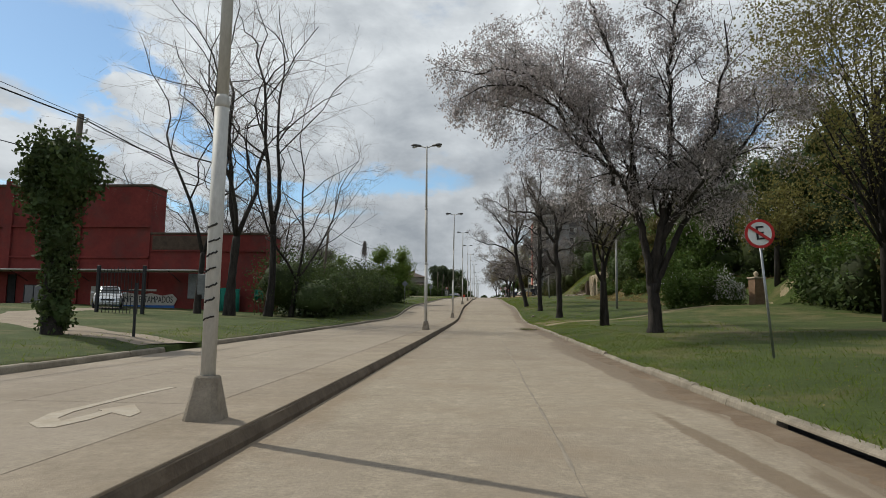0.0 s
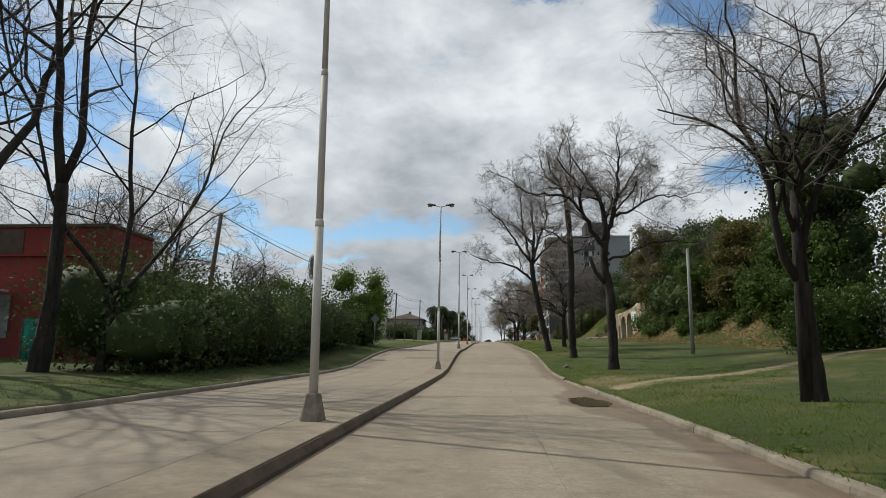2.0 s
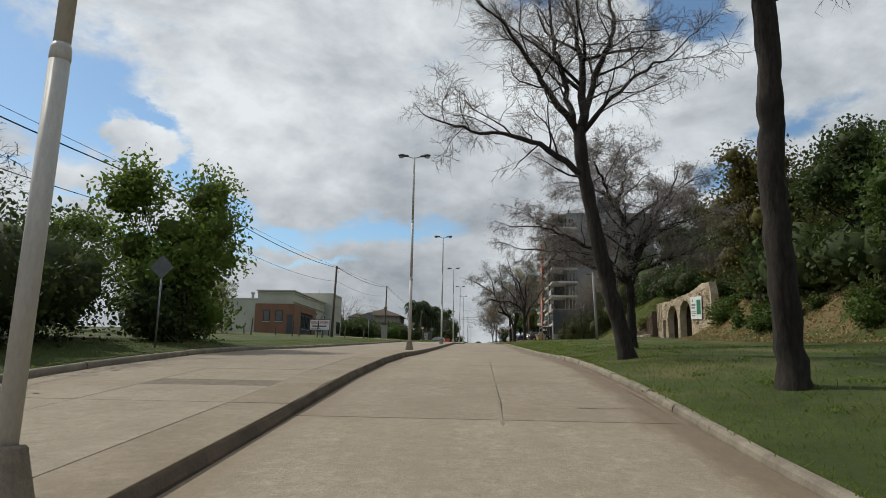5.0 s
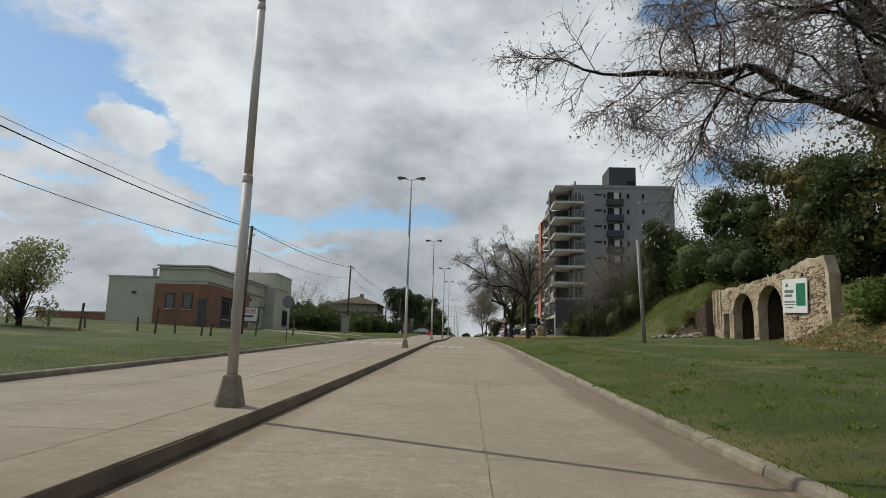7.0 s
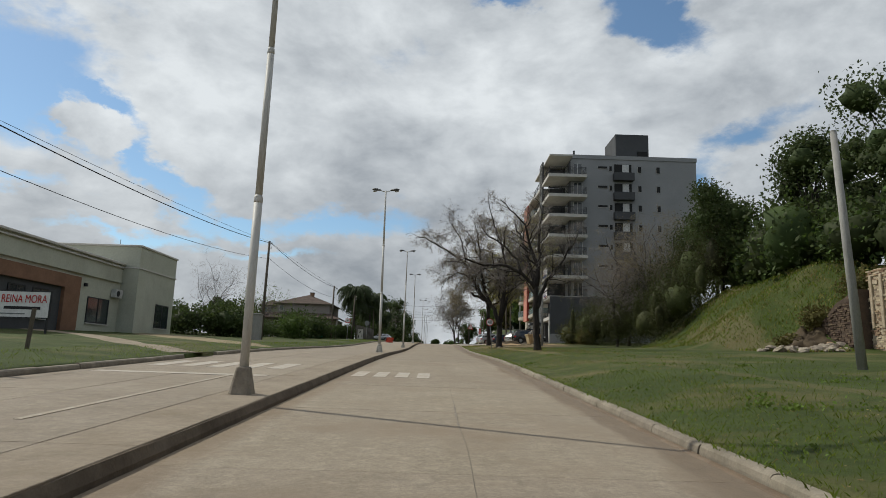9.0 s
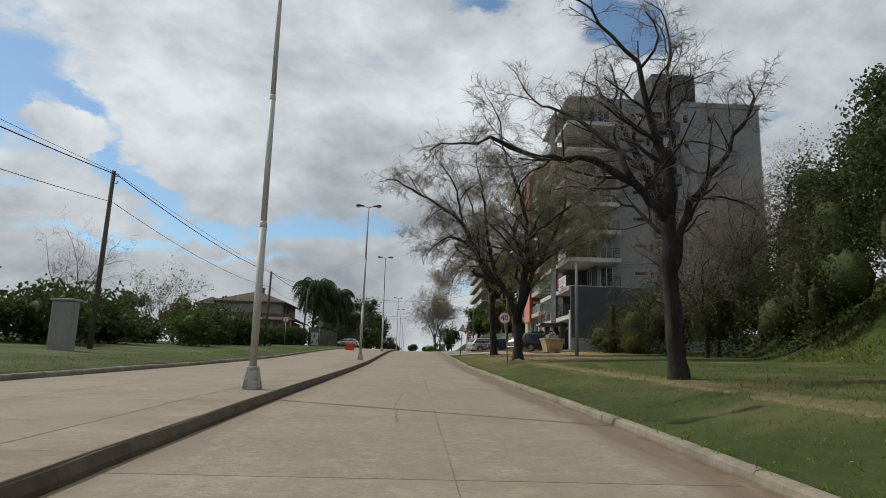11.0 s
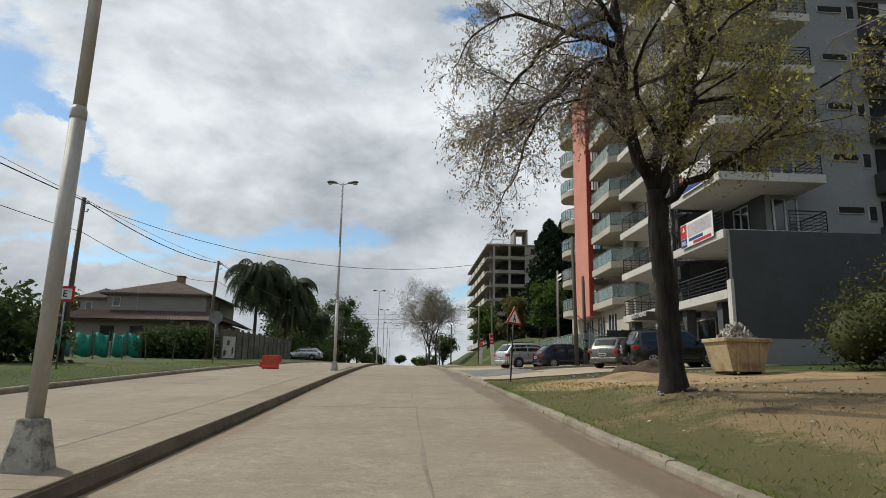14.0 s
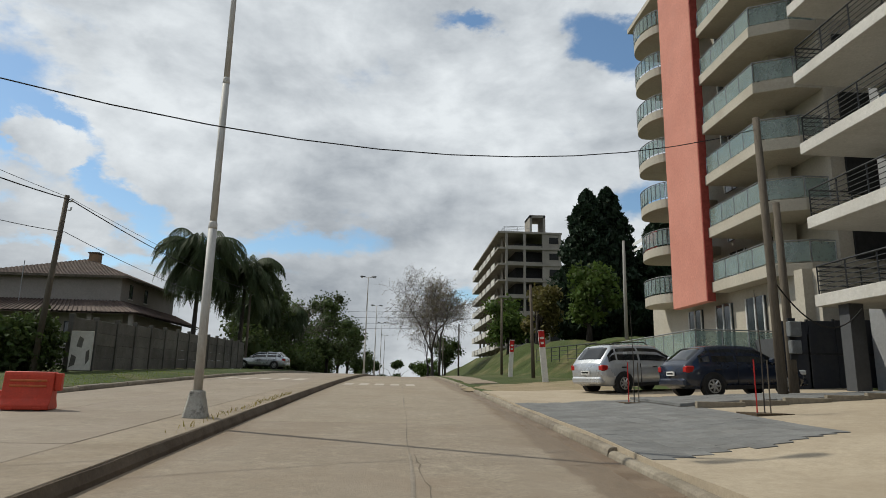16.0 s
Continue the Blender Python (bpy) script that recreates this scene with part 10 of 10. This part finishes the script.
car("parked_car", "silver people carrier parked on the forecourt", parked(10.95, 196.3, 24), CAR_SILVER, L=4.2, H=1.56, belt=0.96, hood=0.92, deck=0.98, ws0=0.2, ws1=0.41, rf=0.87, rear=0.985, rails=True)
car("parked_car", "dark navy hatchback parked on the forecourt", parked(12.75, 193.1, 7), CAR_NAVY, L=3.9, H=1.45, belt=0.9, hood=0.86, deck=0.95, ws0=0.22, ws1=0.42, rf=0.82, rear=0.97)
car("parked_car", "grey-brown estate car parked before the tower", parked(13.9, 185.9, 42), CAR_GREY, L=4.4, H=1.46, ws0=0.25, ws1=0.42, rf=0.9, rear=0.985, rails=True)
car("parked_car", "black compact off-roader with spare wheel on its tailgate", parked(14.8, 182.3, -2), CAR_BLACK, L=4.05, W=1.75, H=1.68, belt=1.02, hood=0.98, nose=0.78, deck=1.06, ws0=0.24, ws1=0.4, rf=0.92, rear=0.99, wheel=0.34, spare=True, rails=True)
car("parked_car", "white saloon car parked across the side street", parked(-9.0, 231.5, 172), CAR_SILVER, L=4.4, H=1.45)
car("parked_car", "silver car parked beside the red building", parked(-22.5, 41, -60), CAR_SILVER, L=4.2, H=1.45)

# ---- grass blades near the kerbs ----
def grass(name, label, x0, x1, y0, y1, n, seed, mat, h=0.1, patch=-0.4):
    nr = np.random.default_rng(seed)
    x, y = nr.uniform(x0, x1, n), nr.uniform(y0, y1, n)
    keep = (np.sin(x * 0.9 + np.sin(y * 0.37) * 2) * 0.5 + nr.normal(size=n)) > patch
    x, y = x[keep], y[keep]
    z = np.array([ground_z(a, b) if a > 0 or a < -5.7 else lane_z(a, b) + 0.01 for a, b in zip(x, y)])
    k = len(x)
    a = nr.uniform(0, 2 * math.pi, k)
    hh, w = h * nr.uniform(0.5, 1.5, k), nr.uniform(0.0025, 0.006, k) * (1 + 3 * max(0, h - 0.06) / 0.06)
    lx, ly = nr.normal(size=k) * hh * 0.45, nr.normal(size=k) * hh * 0.45
    base = np.stack([x, y, z - 0.015], 1)
    side = np.stack([np.cos(a) * w, np.sin(a) * w, np.zeros(k)], 1)
    tip = base + np.stack([lx, ly, hh], 1)
    mid = base + np.stack([lx * 0.3, ly * 0.3, hh * 0.55], 1)
    return quads_mesh(name, np.stack([base - side, base + side, mid + side * 0.8, tip], 1), mat, "stuff", None, label, "grass")


grass("grass_tufts", "short mown grass blades beside the kerb", 5.74, 8.2, 4, 60, 42000, 501, BLADE, 0.05)
grass("grass_tufts", "short mown grass blades beside the kerb", 5.74, 8.2, 60, 116, 42000, 502, BLADE, 0.05)
grass("grass_tufts", "short mown grass blades beside the kerb", 5.74, 8.0, 116, 170, 20000, 503, BLADE, 0.045, 0.1)
grass("dry_grass_tufts", "dry thin grass under the trees", 5.8, 11.5, 120, 178.5, 34000, 512, DRY_BLADE, 0.045, 0.1)
grass("dry_grass_tufts", "dry yellowed grass among the green", 5.74, 9.5, 5, 120, 22000, 504, DRY_BLADE, 0.045, 0.5)
grass("grass_tufts", "coarse grass on the lawn", 8.2, 15, 8, 116, 36000, 513, BLADE, 0.07, 0.3)
grass("grass_tufts", "coarse grass on the lawn", 8.2, 15, 116, 152, 12000, 514, BLADE, 0.07, 0.3)
grass("grass_tufts", "long rough grass over the bank beside the ruin", 19, 27, 128, 150, 16000, 519, BLADE, 0.15)
grass("dry_grass_tufts", "dry stems over the bank beside the ruin", 19, 27, 128, 150, 9000, 520, DRY_BLADE, 0.15, 0.2)
grass("grass_tufts", "uneven grass blades on the far verge", -8.5, -5.8, 10, 110, 22000, 505, BLADE, 0.06)
grass("grass_tufts", "uneven grass blades on the far verge", -8.5, -5.8, 110, 205, 20000, 506, BLADE, 0.06)
grass("dry_grass_tufts", "dry growth over the earth bank", 19.5, 27, 64, 112, 9000, 507, DRY_BLADE, 0.18, 0.2)
grass("grass_tufts", "patchy grass between kerb and bare earth", 5.76, 8.6, 164, 178.4, 12000, 518, BLADE, 0.05, 0.5)
grass("weeds", "weeds and grass hanging over the kerb", 5.7, 5.9, 5, 178, 9000, 509, BLADE, 0.07, 0.2)
grass("weeds", "weeds rooted along the edge of the median", -0.3, -0.1, 183.5, 193, 500, 521, DRY_BLADE, 0.07, 0.4)


def clumps(name, label, x0, x1, y0, y1, count, seed):
    """Low broad-leaved weeds scattered in the lawn."""
    nr, pts = np.random.default_rng(seed), []
    for k in range(count):
        x, y = nr.uniform(x0, x1), nr.uniform(y0, y1)
        r, m = nr.uniform(0.08, 0.26), int(nr.integers(25, 60))
        c = nr.normal(size=(m, 2)) * r
        pts += [(x + a, y + b, ground_z(x + a, y + b) + nr.uniform(0.01, 0.06)) for a, b in c]
    q = leaf_quads(nr, np.array(pts), 0.06, 0.7)
    return quads_mesh(name, q, BRIGHT_LEAF, "stuff", None, label, "weeds")


clumps("weed_clumps", "low broad-leaved weeds scattered through the lawn", 5.9, 13, 30, 128, 120, 530)


def litter(seed):
    """Fallen leaves and scraps on lawn and gutter."""
    nr = np.random.default_rng(seed)
    n = 1500
    y, x = nr.uniform(2, 175, n), 5.95 + np.abs(nr.normal(size=n)) * 2.0
    c = np.stack([x, y, np.array([ground_z(a, b) for a, b in zip(x, y)]) + 0.03], 1)
    q = leaf_quads(nr, c, 0.05, 0.6)
    q[:, :, 2] = c[:, None, 2] + (q[:, :, 2] - c[:, None, 2]) * 0.25
    quads_mesh("leaf_litter", q, LITTER, "stuff", None, "fallen dry leaves scattered on the grass", "leaves")


litter(510)


def bank_litter(seed):
    """Dry leaves over the earth bank beside the ruin."""
    nr = np.random.default_rng(seed)
    n = 15000
    y = nr.uniform(60, 112, n)
    x = np.array([foot(b) for b in y]) + nr.uniform(-0.5, 6.5, n)
    c = np.stack([x, y, np.array([ground_z(a, b) for a, b in zip(x, y)]) + 0.1], 1)
    quads_mesh("leaf_litter", leaf_quads(nr, c, 0.16, 0.6), LITTER, "stuff", None, "dry brown leaves covering the earth bank", "leaves")


bank_litter(516)

# ---- road cracks and patched joints ----
crack_rng = random.Random(71)


def crack(pts, w=0.012, name="road_crack", label="dark crack in the concrete"):
    s, line = Shape(), []
    for (xa, ya), (xb, yb) in zip(pts, pts[1:]):
        n = max(2, int(math.hypot(xb - xa, yb - ya) / 0.25))
        line += [(xa + (xb - xa) * i / n + crack_rng.uniform(-0.03, 0.03), ya + (yb - ya) * i / n + crack_rng.uniform(-0.03, 0.03)) for i in range(n)]
    rows = []
    for i, (x, y) in enumerate(line):
        a, b = line[max(i - 1, 0)], line[min(i + 1, len(line) - 1)]
        d = Vector((b[0] - a[0], b[1] - a[1], 0)).normalized() * w * crack_rng.uniform(0.4, 1.6)
        z = lane_z(x, y) + 0.006
        rows.append([(x - d.y, y + d.x, z), (x + d.y, y - d.x, z)])
    s.rings(rows, cap=False, closed=False)
    tagged(new(name, s.mesh(name, JOINT)), label, "crack", "road cracks", kind="structure")


def sealed_joint():
    """The lengthwise joint down the right lanes, patched with grey sealant that has worn away in places."""
    nr, s, run = random.Random(733), Shape(), []
    for k in range(int(262 / 0.3)):
        y = -18 + k * 0.3
        w = 0.016 + 0.03 * max(0, noise.noise(Vector((y * 0.16, 3.3, 0)))) + nr.uniform(-0.01, 0.01)
        if noise.noise(Vector((y * 0.21, 8.8, 2))) < 0.02:
            w = 0.004
        x = 3.02 + 0.05 * noise.noise(Vector((y * 0.3, 1.1, 4)))
        run.append([(x - w, y, road_z(y) + 0.005), (x, y, road_z(y) + 0.0075), (x + w, y, road_z(y) + 0.005)])
    s.rings(run, cap=False, closed=False)
    tagged(new("sealed_joint", s.mesh("sealed_joint", SEALANT)), "worn grey sealant along the lengthwise road joint", "road joint", kind="structure")


sealed_joint()
for y in (47, 88, 131, 150, 178):
    x = crack_rng.uniform(2.4, 4.2)
    crack([(x, y), (x + crack_rng.uniform(-0.15, 0.15), y + 3), (x + crack_rng.uniform(-0.2, 0.2), y + crack_rng.uniform(4, 7))], 0.006)
for y in (64, 92, 99, 103, 139, 146, 169, 172):
    crack([(crack_rng.uniform(3.6, 4.4), y), (5.0, y + crack_rng.uniform(-0.15, 0.15)), (5.55, y + crack_rng.uniform(-0.2, 0.2))], 0.02)
for y in (14, 30, 52, 70, 90, 112, 130, 155, 175):
    crack([(-4.8, y), (-3, y + crack_rng.uniform(-1, 1)), (-1.2, y + crack_rng.uniform(-1.5, 1.5))], 0.007)

# ---- pieces: slabs, kerbstones, pavers ----
def slab_mesh(name, w, l, t, mat, bevel=0.006):
    return Shape().box(0, w, 0, l, -t, 0).mesh(name, mat, bevel)


def lay(parent, me, x, y, dz, length, rng, tilt=0.0):
    z0, z1 = road_z(y), road_z(y + length)
    ob = new(me.name, me)
    ob.parent = parent
    ob.matrix_basis = pose(x, y, z0 + dz + rng.uniform(-0.002, 0.002), math.degrees(math.atan2(z1 - z0, length)), tilt, 0)


piece_rng = random.Random(91)
SL = 4.6
half = (RW - 0.02) / 2
slab_r = slab_mesh("concrete_slab", half * 2 - 0.005, SL - 0.006, 0.12, CONCRETE_ROAD, 0.003)
wl2 = (MED - LW) / 2
slab_l = slab_mesh("concrete_slab", wl2 - 0.005, SL - 0.006, 0.12, CONCRETE_LEFT)
slab_m = slab_mesh("median_slab", MED * -1 - 0.052, SL - 0.006, 0.1, CONCRETE_MEDIAN)
for k in range(62):
    y = -20 + k * SL
    lay(road_right, slab_r, 0.025, y, 0.0, SL, piece_rng)
    lay(road_left, slab_l, LW, y, LIFT, SL, piece_rng)
    lay(road_left, slab_l, LW + wl2, y, LIFT, SL, piece_rng)
    lay(median, slab_m, MED + 0.005, y, LIFT, SL, piece_rng)
drain = thing("kerb_inlet", "dark storm drain opening under the kerb", "drain")
part("mouth", Shape().box(RW + 0.06, RW + 0.25, 4.83, 7.85, road_z(6.3) - 0.25, road_z(6.3) - 0.012), INTERIOR, drain)
part("lintel", Shape().rings([[(RW + x, y, road_z(y) + z) for x, z in ((0, 0.072), (0.004, 0.09), (0.03, 0.122), (0.07, 0.13), (0.15, 0.13), (0.15, 0.072))] for y in (4.8, 5.6, 6.4, 7.2, 7.89)]), KERB, drain, "worn concrete lintel")
part("back", Shape().box(RW + 0.13, RW + 0.28, 4.8, 7.9, road_z(6.3) - 0.25, road_z(6.3) + 0.075), INTERIOR, drain)
kerb_right = tagged(new("kerb_right", Shape().box(RW + 0.02, RW + 0.16, -21, -20.5, road_z(-20) - 0.2, road_z(-20) + 0.1).mesh("kerb_right", KERB)), "worn concrete kerb along the right lawn", "kerb", kind="structure")
kerb_left = tagged(new("kerb_left", Shape().box(LW - 0.16, LW - 0.02, -21, -20.5, road_z(-20), road_z(-20) + 0.3).mesh("kerb_left", KERB)), "dark worn concrete kerb along the far verge", "kerb", kind="structure")


def kerb_mesh(l, out):
    """A kerbstone with a battered, rounded face."""
    pr = [(0.0, -0.2), (0.0, 0.04), (0.012, 0.095), (0.035, 0.122), (0.07, 0.13), (0.14, 0.13), (0.14, -0.2)]
    return Shape().rings([[(out * x, yy, z) for x, z in pr] for yy in (0.003, l - 0.003)]).mesh("kerbstone", KERB)


KL = 1.55
kr, kl_ = kerb_mesh(KL, 1), kerb_mesh(KL, -1)
for k in range(178):
    y = -20 + k * KL
    if not 4.5 < y < 7.2:
        lay(kerb_right, kr, RW + piece_rng.uniform(-0.012, 0.012), y, piece_rng.uniform(-0.012, 0.006) - (0.03 if 178.4 < y < 182 or 197 < y < 203 else 0.085 if 43.6 < y < 49.9 else 0.05 if 13.7 < y < 17.4 else 0), KL, piece_rng, piece_rng.uniform(-1, 1))
    if not (14.6 < y < 18.0 or 118.8 < y < 121.6):
        lay(kerb_left, kl_, LW + piece_rng.uniform(-0.012, 0.012), y, LIFT + piece_rng.uniform(-0.012, 0.006), KL, piece_rng, piece_rng.uniform(-2, 2))
pavers = tagged(new("paved_forecourt", Shape().box(5.9, 8.55, 183.0, 183.2, road_z(183) - 0.2, road_z(183) + 0.02).mesh("paved_forecourt", KERB)), "grey block-paved sidewalk along the forecourt", "pavement", kind="structure")
PW, PL = 0.3, 0.3
pv = Shape().box(0.002, PW - 0.002, 0.002, PL - 0.002, -0.06, 0).mesh("paver", PAVER, 0.003)
rest, laid = Shape(), 0
for j in range(30):
    for i in range(44):
        x, y = 5.81 + i * PW, 181.9 + j * PL + (PL / 2 if i % 2 else 0)
        near, band = x < 9.1 - 0.05 * (y - 181.9) and y > 181.7 + 0.42 * (x - 5.8), y > 187.75 + 0.16 * (x - 9.0)
        if not (near or band):
            continue
        lift = 0.068 + (0.07 if band and not near else 0) + piece_rng.uniform(-0.0015, 0.0015)
        zx, zy = ground_z(x + PW, y) - ground_z(x, y), ground_z(x, y + PL) - ground_z(x, y)
        m = pose(x, y, ground_z(x, y) + lift, math.degrees(math.atan2(zy, PL)), -math.degrees(math.atan2(zx, PW)), 0)
        if near and laid < 300:
            ob = new("paver", pv)
            ob.parent, ob.matrix_basis = pavers, m
            laid += 1
        else:
            rest.box(0.002, PW - 0.002, 0.002, PL - 0.002, -0.06, 0, m)
tagged(part("far_pavers", rest, PAVER, pavers), kind="stuff")
